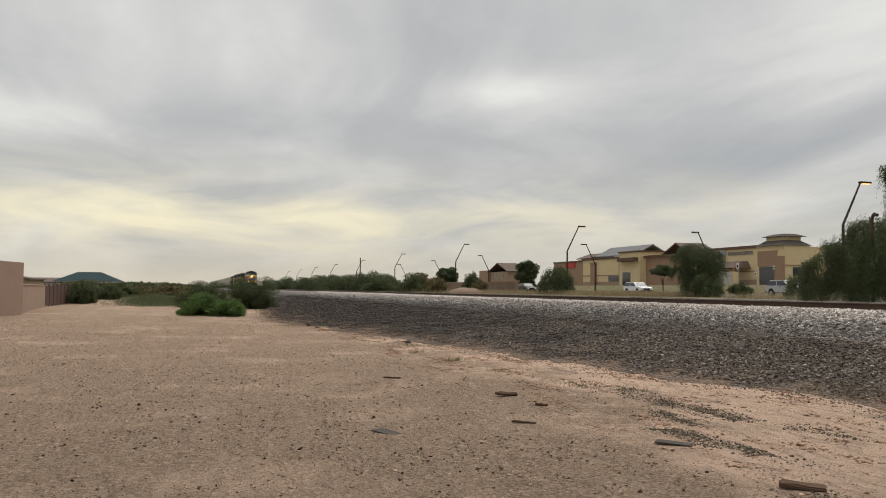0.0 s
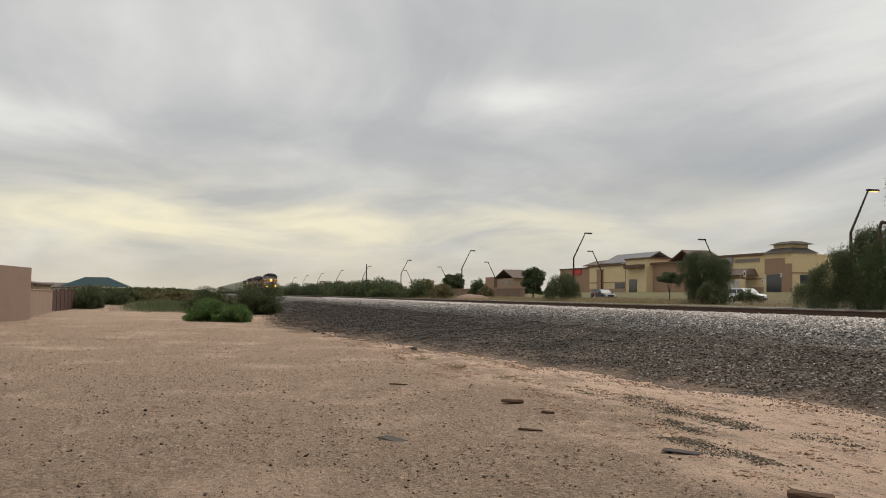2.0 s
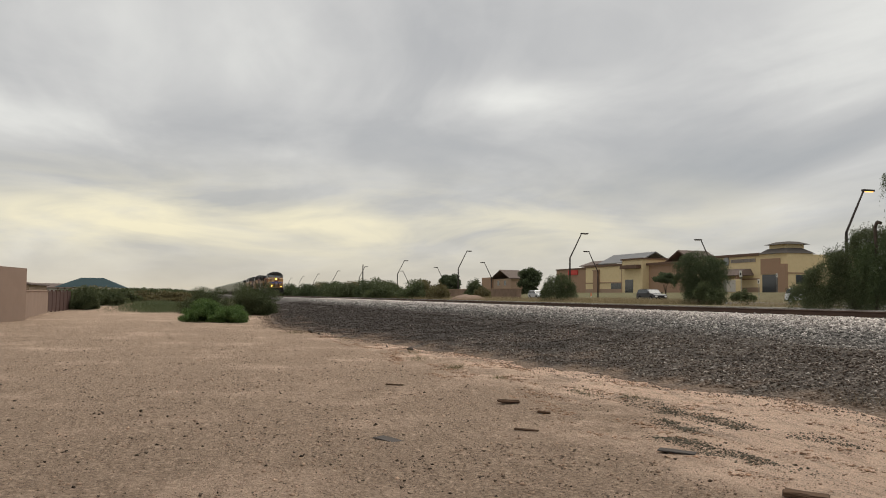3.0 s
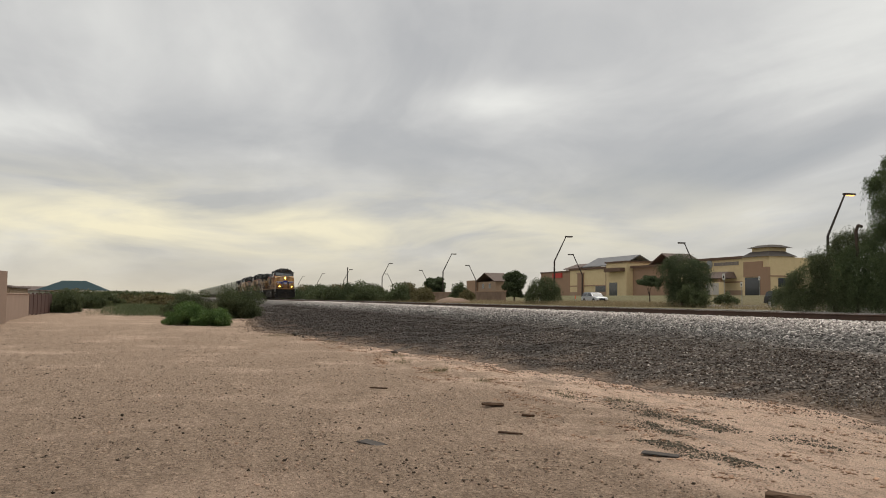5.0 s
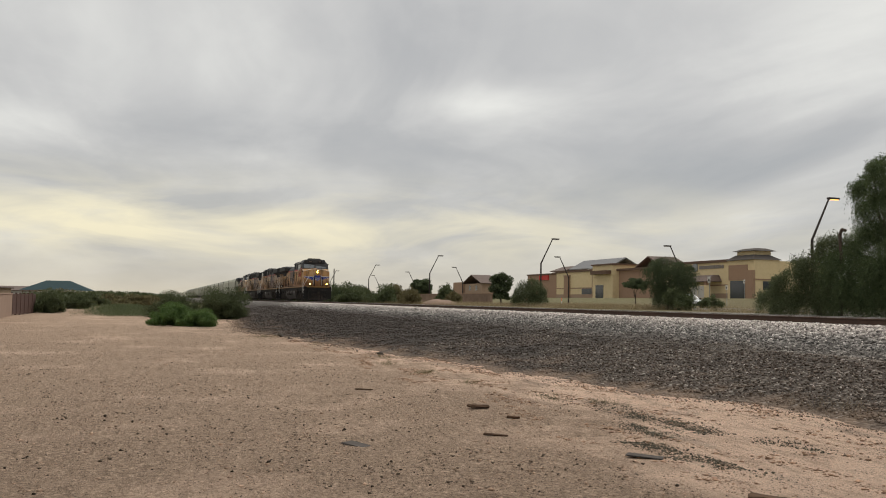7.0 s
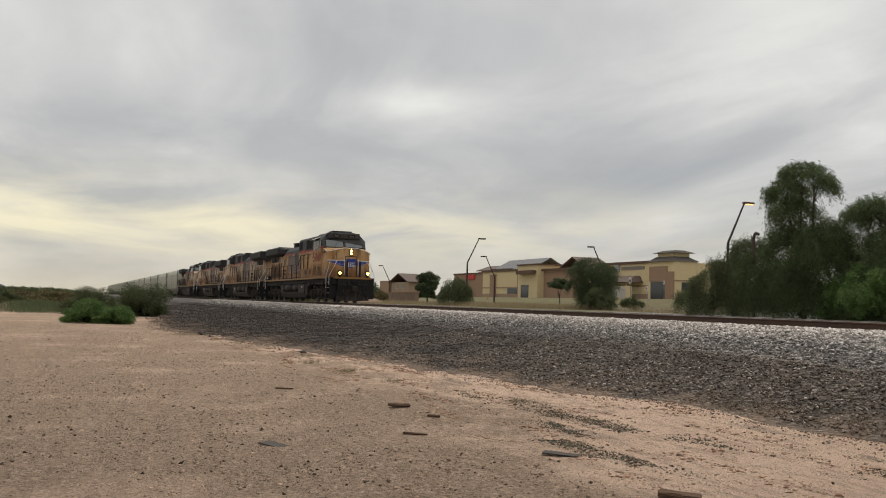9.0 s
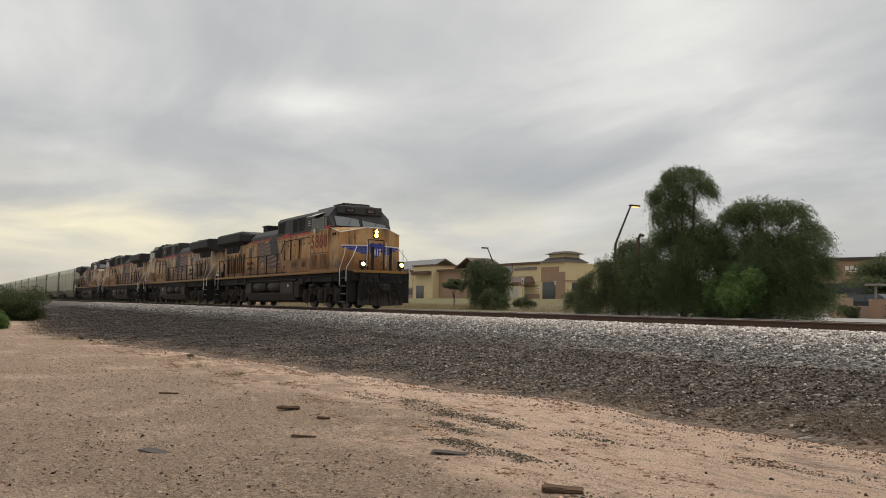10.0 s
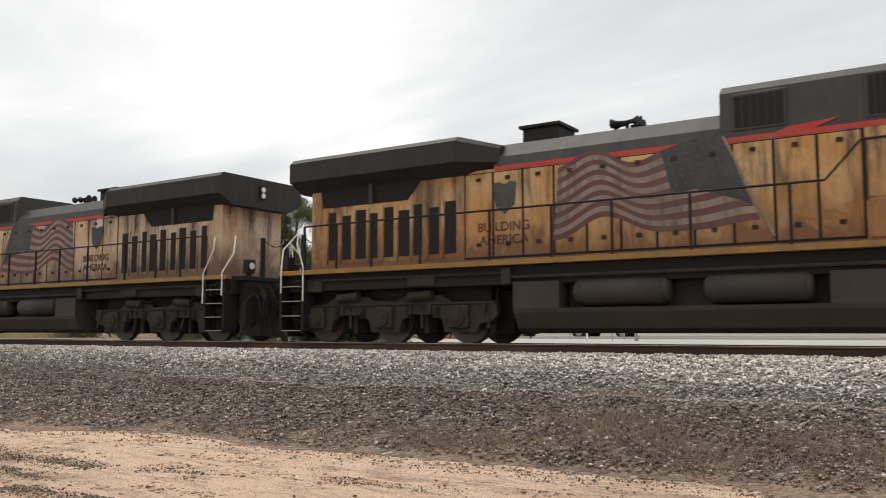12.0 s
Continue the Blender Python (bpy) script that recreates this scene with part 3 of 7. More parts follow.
def axis_steps(lo, hi, fine, reach):
    inner = list(np.arange(lo, hi + 1e-6, fine))
    out, d, v = [], fine, hi
    while v < reach:
        d *= 1.22
        v += d
        out.append(v)
    d, v, neg = fine, lo, []
    while v > -reach:
        d *= 1.22
        v -= d
        neg.append(v)
    return np.array(neg[::-1] + inner + out)


def ground():
    xs, ys = axis_steps(-62, 8, 0.3, 3500), axis_steps(-9, 12, 0.22, 3500)
    ys = np.unique(np.concatenate([ys, np.arange(12, 95, 1.5)]))
    v = np.array([(x, y, ground_height(x, y)) for x in xs for y in ys])
    i, j = np.meshgrid(np.arange(len(xs) - 1), np.arange(len(ys) - 1), indexing="ij")
    a = (i * len(ys) + j).ravel()
    me = from_arrays("ground", v, np.stack([a, a + len(ys), a + len(ys) + 1, a + 1], 1), M["ground"], True)
    tagged(new("ground", me), "pinkish sandy earth with grit, washed pale along the bank", "ground", kind="structure")


def bank_profile(x):
    """Height of the ballast against y, at x."""
    t = toe(x)
    return [(t - 0.25, -0.05), (t + 0.30, 0.09), (10.8, 0.47), (11.2, 0.60), (11.85, 0.575), (13.1, 0.86), (14.0, 1.02), (14.7, 1.07), (18.1, 1.07), (19.3, 0.92), (21.0, 0.75)]


def bank_height(x, y):
    """The bank with its lumps: slumped and gullied low down, even by the rails."""
    p = bank_profile(x)
    h = float(np.interp(y, [a for a, _ in p], [b for _, b in p]))
    t = p[0][0]
    if t < y < 14.6:
        w = min(1.0, (y - t) / 0.8) * min(1.0, (14.6 - y) / 2.5)
        h += w * (0.085 * noise.noise((x * 0.45, y * 0.7, 21)) + 0.06 * noise.noise((x * 1.3, y * 0.9, 25)) + 0.035 * noise.noise((x * 3.1, y * 3.1, 27)))
    return h


def bank():
    xs = np.unique(np.concatenate([np.arange(-900, -62, 8.0), np.arange(-62, 14, 0.3), np.arange(14, 320, 10.0)]))
    cols = 56
    v = []
    for x in xs:
        p = bank_profile(x)
        for k in range(cols):
            y = p[0][0] + (21.0 - p[0][0]) * k / (cols - 1)
            n_ = 0.03 * noise.noise((x * 2.5, y * 2.5, 7))
            v.append((x, y, bank_height(x, y) + n_ * (0 < k < cols - 1) * (0.3 if 14.9 < y < 18 else 1)))
    i, j = np.meshgrid(np.arange(len(xs) - 1), np.arange(cols - 1), indexing="ij")
    a = (i * cols + j).ravel()
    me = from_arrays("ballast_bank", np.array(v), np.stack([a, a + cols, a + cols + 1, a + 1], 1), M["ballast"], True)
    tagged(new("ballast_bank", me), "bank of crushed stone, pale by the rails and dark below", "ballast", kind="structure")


CHIP = np.array([(1.15, 0, 0), (-0.6, 0.95, 0), (-0.6, -0.95, 0), (0.1, 0.1, 1), (0, 0, -1)], float)
CHIP_FACES = np.array([(0, 1, 3), (1, 2, 3), (2, 0, 3), (1, 0, 4), (2, 1, 4), (0, 2, 4)])


def stone_mesh(name, centres, sizes, mat, rng, squash=0.7):
    n = len(centres)
    v = CHIP[None] * (0.65 + 0.7 * rng.random((n, 5, 1))) + 0.55 * (rng.random((n, 5, 3)) - 0.5)
    ang = rng.random(n) * math.tau
    c, s = np.cos(ang), np.sin(ang)
    tilt = (rng.random(n) - 0.5) * 1.8
    ct, st = np.cos(tilt), np.sin(tilt)
    y2, z2 = v[..., 1] * ct[:, None] - v[..., 2] * st[:, None], v[..., 1] * st[:, None] + v[..., 2] * ct[:, None]
    x3, y3 = v[..., 0] * c[:, None] - y2 * s[:, None], v[..., 0] * s[:, None] + y2 * c[:, None]
    v = np.stack([x3, y3, z2 * squash], -1) * sizes[:, None, None] + centres[:, None]
    faces = (np.arange(n)[:, None, None] * 5 + CHIP_FACES[None]).reshape(-1, 3)
    return new(name, from_arrays(name, v.reshape(-1, 3), faces, mat))


def stones():
    rng = np.random.default_rng(5)
    pts = []
    n = 205000
    xs = 10 - 110 * rng.random(n) ** 1.75
    for x in xs:
        t = toe(x)
        y = t + 0.1 + (15.2 - t) * rng.random()
        if rng.random() < 0.05:
            y = t - abs(rng.normal(0, 0.38))
            pts.append((x, y, ground_height(x, y) + 0.012))
        else:
            pts.append((x, y, bank_height(x, y) + 0.015 + 0.03 * noise.noise((x * 2.5, y * 2.5, 7))))
    sizes = (0.0165 + 0.026 * rng.random(n) ** 3.0) * (1 + np.clip((-22 - xs) / 50, 0, 0.9))
    sizes *= np.array([1.15 if p[1] > 12.6 else 0.85 for p in pts])
    sizes *= np.array([0.6 if p[1] < toe(p[0]) + 0.1 else 1.0 for p in pts])
    tagged(stone_mesh("ballast_stones", np.array(pts), sizes, M["stones"], rng), "loose crushed ballast stones lying over the bank", "gravel", kind="stuff")
    n = 80000
    d = 3.0 + 42 * rng.random(n) ** 2.0
    a = np.radians(-108 + 100 * rng.random(n))
    x, y = d * np.sin(a), d * np.cos(a)
    keep = np.array([q < toe(p) - 0.1 and (q < 4.2 + 0.8 * noise.noise((p * 0.5, q * 0.5, 3)) or k < 0.12) and noise.noise((p * 0.6, q * 0.6, 8)) > -0.55 + k * 0.7 for p, q, k in zip(x, y, rng.random(n))])
    x, y = x[keep], y[keep]
    z = np.array([ground_height(p, q) for p, q in zip(x, y)])
    sizes = 0.0044 + 0.018 * rng.random(len(x)) ** 11 + 0.00017 * np.hypot(x, y)
    tagged(stone_mesh("pebbles", np.stack([x, y, z + sizes * 0.25], 1), sizes, M["pebble"], rng), "small brown pebbles and grit on sandy earth", "gravel", kind="stuff")


def rails():
    prof = [(-0.07, 0), (0.07, 0), (0.07, 0.012), (0.01, 0.03), (0.01, 0.125), (0.036, 0.14), (0.036, 0.168), (-0.036, 0.168), (-0.036, 0.14), (-0.01, 0.125), (-0.01, 0.03), (-0.07, 0.012)]
    for side in (-1, 1):
        y = TRACK_Y + side * 0.7535
        rail = thing("rail", "long rusty steel rail with a bright worn head", "rail", pose(0, y, RAIL_Z - 0.175), "rails", kind="structure")
        part("web", prism(bmesh.new(), prof, -900, 320), M["rail"], rail)
        part("head", box(bmesh.new(), -900, 320, -0.034, 0.034, 0.1685, 0.175), M["railtop"], rail, "polished running surface")
    me = finish(bbox(-0.11, 0.11, -1.3, 1.3, -0.1, 0.06, 0.01, 1), "tie", M["tie"])
    for k in range(150):
        tie = new("railway_tie", me)
        tie.matrix_basis = pose(-70 + k * 0.55, TRACK_Y, 1.03, 0, 0, 0.6 * math.sin(k * 7.3))
        tagged(tie, "dark creosoted wooden tie bedded in ballast", "railway tie", "ties under the rails")


def road():
    me = finish(bbox(-900, 900, 52.0, 65.0, FAR_Z - 0.2, FAR_Z + 0.03), "road", M["asphalt"])
    tagged(new("road", me), "grey asphalt street beside the railway", "road", kind="structure")
    me = finish(bbox(-36, 220, 24.5, 51.6, FAR_Z - 0.2, FAR_Z + 0.02), "pavement", M["apron"])
    tagged(new("pavement", me), "pale grey paved apron beside the crossing", "pavement", kind="structure")
    for y in (51.8, 65.2):
        me = finish(bbox(-900, 900, y - 0.12, y + 0.12, FAR_Z - 0.2, FAR_Z + 0.16, 0.02), "kerb", M["concrete"])
        tagged(new("kerb", me), "pale concrete kerb along the street", "kerb", kind="structure")


ground()
bank()
stones()
rails()
road()


# ---- the train ----
def loft(bm, ring_a, ring_b):
    a, b = [bm.verts.new(p) for p in ring_a], [bm.verts.new(p) for p in ring_b]
    n = len(a)
    for i in range(n):
        bm.faces.new((a[i], a[(i + 1) % n], b[(i + 1) % n], b[i]))
    bm.faces.new(a[::-1])
    bm.faces.new(b)
    return bm


def both(profile):
    """A half profile (y, z), from the bottom up on the -y side, closed on the other."""
    return [(-y, z) for y, z in profile] + [(y, z) for y, z in reversed(profile)]


def wheelset(parent, x, r=0.53):
    bm = bmesh.new()
    for s in (-1, 1):
        rod(bm, (0, s * 0.69, 0), (0, s * 0.80, 0), r, 28)
        rod(bm, (0, s * 0.665, 0), (0, s * 0.69, 0), r + 0.028, 28)
        rod(bm, (0, s * 0.80, 0), (0, s * 0.92, 0), 0.16, 12)
        for k in range(5):
            a = k * math.tau / 5
            rod(bm, (0.3 * math.cos(a), s * 0.80, 0.3 * math.sin(a)), (0.3 * math.cos(a), s * 0.815, 0.3 * math.sin(a)), 0.055, 8)
    rod(bm, (0, -0.7, 0), (0, 0.7, 0), 0.1, 10)
    ob = part("wheelset", bm, M["steel"], parent, "worn steel wheels on their axle")
    ob.matrix_basis = pose(x, 0, r)
    return ob


def truck(parent, cx, lo):
    for s in (-1, 1):
        y0, y1 = sorted((s * 0.98, s * 1.14))
        prof = [(-2.85, 0.62), (-2.7, 0.46), (-2.42, 0.42), (-2.33, 0.24), (-1.57, 0.24), (-1.50, 0.50), (-1.25, 0.62), (-0.66, 0.62), (-0.46, 0.50), (-0.38, 0.24), (0.38, 0.24), (0.46, 0.50), (0.66, 0.62), (1.25, 0.62), (1.50, 0.50), (1.57, 0.24), (2.33, 0.24), (2.42, 0.42), (2.7, 0.46), (2.85, 0.62), (2.8, 0.88), (1.75, 0.86), (1.5, 1.02), (0.5, 1.02), (0.3, 0.92), (-0.3, 0.92), (-0.5, 1.02), (-1.5, 1.02), (-1.75, 0.86), (-2.8, 0.88)]
        bm = prism(bmesh.new(), [(cx + a, b) for a, b in prof], y0, y1, "y")
        side = part("truck_side_frame", bm, M["cast"], parent, "dusty cast truck frame")
        # ribs cast on the frame, brake rigging, sand pipes and a hanging hose
        bm = bmesh.new()
        for a in (-2.55, -1.2, -0.7, 0.7, 1.2, 2.55):
            box(bm, cx + a - 0.035, cx + a + 0.035, *sorted((s * 1.14, s * 1.19)), 0.62, 0.86)
        box(bm, cx - 2.78, cx + 2.78, *sorted((s * 1.14, s * 1.18)), 0.83, 0.87)
        part("frame_rib", bm, M["cast"], side)
        for a in (-2.62, -0.98, 0.98, 2.62):
            bm = bbox(cx + a - 0.055, cx + a + 0.055, *sorted((s * 0.86, s * 0.97)), 0.20, 0.78, 0.02, 1)
            rod(bm, (cx + a, s * 1.12, 0.70), (cx + a + 0.05, s * 1.2, 0.32), 0.03, 7)
            part("brake_hanger", bm, M["iron"], side)
        for e, a in ((-1, -2.72), (1, 2.72), (-1, -0.58), (1, 0.58)):
            part("sand_pipe", bars([[(cx + a, s * 0.9, 1.15), (cx + a, s * 1.0, 0.55), (cx + a - e * 0.16, s * 0.82, 0.10)]], 0.022), M["iron"], side)
        part("brake_hose", bars([[(cx - 1.5 + 0.25 * k, s * 1.22, 1.14 - 0.10 * math.sin(k * 1.05)) for k in range(13)]], 0.018), M["black"], side)
        for k in (-1.95, 0.0, 1.95):
            x = cx + k
            bm = bbox(x - 0.24, x + 0.24, *sorted((s * 1.12, s * 1.24)), 0.33, 0.80, 0.03)
            rod(bm, (x, s * 1.23, 0.55), (x, s * 1.29, 0.55), 0.17, 14)
            rod(bm, (x, s * 1.28, 0.55), (x, s * 1.31, 0.55), 0.10, 12)
            part("journal_box", bm, M["cast"], side)
        for k in (-1.38, -0.62, 0.62, 1.38):
            bm = bmesh.new()
            for q in range(5):
                rod(bm, (cx + k, s * 1.14, 0.55 + q * 0.05), (cx + k, s * 1.14, 0.577 + q * 0.05), 0.085, 12)
            part("coil_spring", bm, M["iron"], side)
        for k in (-1.0, 1.0):
            bm = bmesh.new()
            rod(bm, (cx + k, s * 1.14, 0.76), (cx + k, s * 1.17, 0.76), 0.055, 10)
            part("frame_hole", bm, M["black"], side)
            bm = rod(bmesh.new(), (cx + k - 0.3, s * 1.2, 1.0), (cx + k + 0.3, s * 1.2, 1.04), 0.1, 10)
            part("brake_cylinder", bm, M["cast"], side)
    for k in (-1.45, 0.5, 2.4):
        part("traction_motor", bbox(cx + k - 0.75, cx + k + 0.55, -0.62, 0.62, 0.2, 1.1, 0.06), M["black"], parent)
    part("bolster", bbox(cx - 2.6, cx + 2.6, -0.95, 0.95, 0.72, 1.2, 0.04), M["black"], parent)


def hood_seams(parent, s, half):
    """Doors along the engine hood, each a panel with dark joints between."""
    part("door_gap", bbox(-5.33, 2.3, *sorted((s * half, s * (half + 0.004))), 1.74, 3.54), M["black"], parent)
    y0, y1 = sorted((s * half, s * (half + 0.014)))
    for k in range(11):
        x = -5.32 + k * 0.69
        if x > 1.9:
            break
        d = part("hood_door", bbox(x + 0.026, x + 0.664, y0, y1, 1.78, 3.52, 0.006, 1), M[parent["paint"]], parent)
        for z in (2.0, 3.36):
            part("latch", box(bmesh.new(), x + 0.30, x + 0.40, *sorted((s * (half + 0.014), s * (half + 0.04))), z, z + 0.07), M["iron"], d)


def flag(parent, s, half):
    """A waving striped flag painted along the hood doors."""
    y = s * (half + 0.019)
    hoist, fly, rows_, cols = 0.02, -3.15, 13, 26

    def at(u, v):
        x = hoist + (fly - hoist) * u + (0.62 * v if u < 0.04 else 0.62 * v * (1 - u) + (-0.12 * v) * u)
        top = 3.68 - 0.22 * u
        low = 2.10 + 0.12 * u
        wave = (0.20 * math.sin(u * 8.6 + 0.9 + 0.9 * v) + 0.05 * math.sin(u * 17 + 2)) * (0.25 + u)
        return x, (top + (low - top) * v) + wave

    for r in range(rows_):
        bm = bmesh.new()
        v0, v1 = r / rows_, (r + 1) / rows_
        last = None
        c0 = 9 if r < 7 else 0
        for c in range(c0, cols + 1):
            u = c / cols
            p, q = at(u, v0), at(u, v1)
            pair = (bm.verts.new((p[0], y, p[1])), bm.verts.new((q[0], y, q[1])))
            if last:
                bm.faces.new((last[0], last[1], pair[1], pair[0]))
            last = pair
        part("flag_stripe", bm, M["flag_red" if r % 2 == 0 else "flag_white"], parent, "faded painted stripe")
    bm = bmesh.new()
    last = None
    for c in range(0, 10):
        u = c / cols
        p, q = at(u, 0), at(u, 7 / rows_ + 0.30 * max(0.0, 1 - u / 0.22))
        pair = (bm.verts.new((p[0], y + s * 0.003, p[1])), bm.verts.new((q[0], y + s * 0.003, q[1])))
        if last:
            bm.faces.new((last[0], last[1], pair[1], pair[0]))
        last = pair
    canton = part("flag_canton", bm, M["flag_blue"], parent, "faded dark blue field of a painted flag")
    for r in range(6):
        for c in range(7):
            p = at((0.6 + c * 1.25) / cols, (0.5 + r * 1.05) / rows_)
            part("flag_star", rod(bmesh.new(), (p[0], y + s * 0.003, p[1]), (p[0], y + s * 0.006, p[1]), 0.024, 5), M["flag_star"], canton)
    a, b = (0.05, 3.68), (0.86, 1.86)
    bm = rod(bmesh.new(), (a[0], y, a[1]), (b[0], y, b[1]), 0.028, 6)
    part("flag_pole", bm, M["flag_white"], parent, "pale painted flag pole")


def shield(parent, s, half, x, z, k):
    y = s * (half + 0.018)
    pts = [(-0.5, 0.55), (-0.25, 0.6), (0, 0.5), (0.25, 0.6), (0.5, 0.55), (0.45, 0.1), (0.4, -0.3), (0, -0.62), (-0.4, -0.3), (-0.45, 0.1)]
    bm = prism(bmesh.new(), [(x + a * k, z + b * k) for a, b in pts], *sorted((y, y + s * 0.004)), "y")
    part("emblem", bm, M["flag_blue"], parent, "faded dark blue shield-shaped emblem")


def locomotive(lead):
    yel = "yellow" if lead else "yellow_pale"
    label = "yellow and grey diesel locomotive with lit headlights, weathered paint" if lead else "dusty faded yellow and grey diesel locomotive, coupled in the train"
    loco = thing("locomotive", label, "locomotive", group="" if lead else "trailing locomotives")
    loco["paint"] = yel
    Y, G = M[yel], M["grey_paint"]
    H = 1.07
    # underframe, tank and running gear
    part("underframe", bbox(-10.3, 10.35, -1.32, 1.32, 1.18, 1.56, 0.02), M["black"], loco)
    for s in (-1, 1):
        part("walkway_edge", bbox(-10.25, 9.35, *sorted((s * 1.3, s * 1.5)), 1.56, 1.665, 0.01), M["yellow_clean"], loco, "yellow walkway edge")
        part("walkway_pipe", bars([[(-9.8, s * 1.36, 1.42), (-4.2, s * 1.36, 1.42), (-4.0, s * 1.38, 1.32), (3.8, s * 1.38, 1.32), (4.0, s * 1.36, 1.44), (9.2, s * 1.36, 1.44)]], 0.035), M["iron"], loco)
        for a, b, z0, z1 in ((4.15, 4.75, 1.08, 1.40), (5.3, 5.75, 1.20, 1.42), (7.35, 8.25, 1.16, 1.38), (-9.6, -9.0, 1.15, 1.42), (-6.6, -5.9, 1.2, 1.42)):
            part("air_valve_box", bbox(a, b, *sorted((s * 1.18, s * 1.38)), z0, z1, 0.04), M["iron"], loco)
        part("cable_run", bars([[(4.0 + k * 0.33, s * (1.30 + 0.02 * math.sin(k * 2.1)), 1.30 - 0.09 * abs(math.sin(k * 0.8))) for k in range(16)]], 0.022), M["black"], loco)
    tank = both([(0.95, 0.22), (1.25, 0.32), (1.43, 0.62), (1.45, 0.70), (1.45, 1.22)])
    inner = both([(0.95, 0.22), (1.25, 0.32), (1.43, 0.62), (1.45, 0.70), (0.95, 0.72), (0.95, 1.22)])
    bm = prism(bmesh.new(), tank, -3.98, -3.0)
    prism(bm, inner, -3.0, 1.75)
    prism(bm, tank, 1.75, 3.55)
    tk = part("fuel_tank", bm, M["tank"], loco, "dusty dark fuel tank")
    for s in (-1, 1):
        for a, b in ((-2.74, -0.90), (-0.28, 1.48)):
            bm = bmesh.new()
            for p, q, r, r2 in ((a, a + 0.1, 0.18, 0.265), (a + 0.1, b - 0.1, 0.265, 0.265), (b - 0.1, b, 0.265, 0.18)):
                rod(bm, (p, s * 1.2, 1.0), (q, s * 1.2, 1.0), r, 18, r2)
            part("air_reservoir", bm, M["tank"], tk, "", True)
        part("filler_cap", rod(bmesh.new(), (2.92, s * 1.44, 1.05), (2.92, s * 1.475, 1.05), 0.07, 14), M["white"], tk, "white round plate")
        part("gauge", bbox(-4.25, -4.05, *sorted((s * 1.38, s * 1.46)), 1.18, 1.5, 0.02), M["iron"], loco)
        part("sand_hopper", bbox(3.6, 4.25, *sorted((s * 1.0, s * 1.4)), 0.45, 1.2, 0.06), M["iron"], loco)
    for cx, axles in ((6.62, (4.67, 6.62, 8.57)), (-7.35, (-9.30, -7.35, -5.40))):
        truck(loco, cx, axles)
        for x in axles:
            wheelset(loco, x)
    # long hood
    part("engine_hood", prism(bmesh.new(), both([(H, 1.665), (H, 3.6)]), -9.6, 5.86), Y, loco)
    low = both([(H, 3.6), (H - 0.06, 3.85), (0.72, 4.16), (0.3, 4.26)])
    part("hood_roof", prism(bmesh.new(), low, -4.62, 0.0), G, loco, "dark grey rounded hood roof")
    tall = both([(H, 3.6), (H - 0.04, 4.46), (0.90, 4.60), (0.0, 4.57)][:3])
    top = part("blower_hood", prism(bmesh.new(), tall, 0.0, 5.86), G, loco, "tall dark grey hood section")
    for s in (-1, 1):
        part("red_stripe", bbox(-4.6, 5.85, *sorted((s * H, s * (H + 0.012))), 3.555, 3.645), M["red"], loco, "red paint stripe")
        slant = [(0.95, 3.645), (1.55, 3.645), (1.95, 3.78), (1.15, 3.72)]
        part("stripe_flash", prism(bmesh.new(), slant, *sorted((s * H, s * (H + 0.011))), "y"), M["red"], loco)
        for a, b, z0, z1 in ((0.26, 1.08, 3.80, 4.36), (2.38, 2.98, 3.75, 4.40), (3.2, 3.87, 3.75, 4.40)):
            fr = part("intake_frame", bbox(a - 0.05, b + 0.05, *sorted((s * (H - 0.06), s * (H + 0.01))), z0 - 0.05, z1 + 0.05, 0.01, 1), G, top)
            part("intake_screen", bbox(a, b, *sorted((s * H, s * (H + 0.016))), z0, z1), M["black"], fr, "black intake screen")
            bm = bmesh.new()
            for k in range(1, 6):
                xx = a + (b - a) * k / 6
                box(bm, xx - 0.012, xx + 0.012, *sorted((s * H, s * (H + 0.026))), z0, z1)
            part("screen_bar", bm, M["sooty"], fr)
        bm = bmesh.new()
        for k in range(3):
            box(bm, 4.52, 4.70, *sorted((s * (H - 0.04), s * (H + 0.012))), 3.95 + k * 0.09, 3.98 + k * 0.09)
        part("notice", bm, M["white"], top, "small illegible white notice")
        hood_seams(loco, s, H)
        # wider cabinets behind the cab
        cab2 = part("side_cabinet", bbox(2.32, 5.86, *sorted((s * 1.0, s * 1.40)), 1.665, 3.30, 0.02), Y, loco)
        for a, b in ((2.36, 3.16), (3.2, 4.0), (4.04, 4.5), (4.54, 5.26), (5.30, 5.82)):
            d = part("cabinet_door", bbox(a, b, *sorted((s * 1.40, s * 1.415)), 2.36, 3.24, 0.006, 1), Y, cab2)
            part("latch", bbox((a + b) / 2 - 0.05, (a + b) / 2 + 0.05, *sorted((s * 1.415, s * 1.44)), 3.0, 3.06), M["iron"], d)
            d = part("battery_door", bbox(a, b, *sorted((s * 1.40, s * 1.42)), 1.72, 2.32, 0.008, 1), M["orange_band"], cab2, "rust-stained battery door")
            if a not in (3.2, 4.54):
                continue
            bm = bmesh.new()
            for k in range(5):
                box(bm, a + 0.12, b - 0.12, *sorted((s * 1.415, s * 1.435)), 1.94 + k * 0.05, 1.965 + k * 0.05)
            part("vent", bm, M["black"], d)
        # radiator end: tall screens with posts, dark intake above
        part("screen_panel", bbox(-9.18, -5.45, *sorted((s * H, s * (H + 0.008))), 1.80, 3.08), Y, loco)
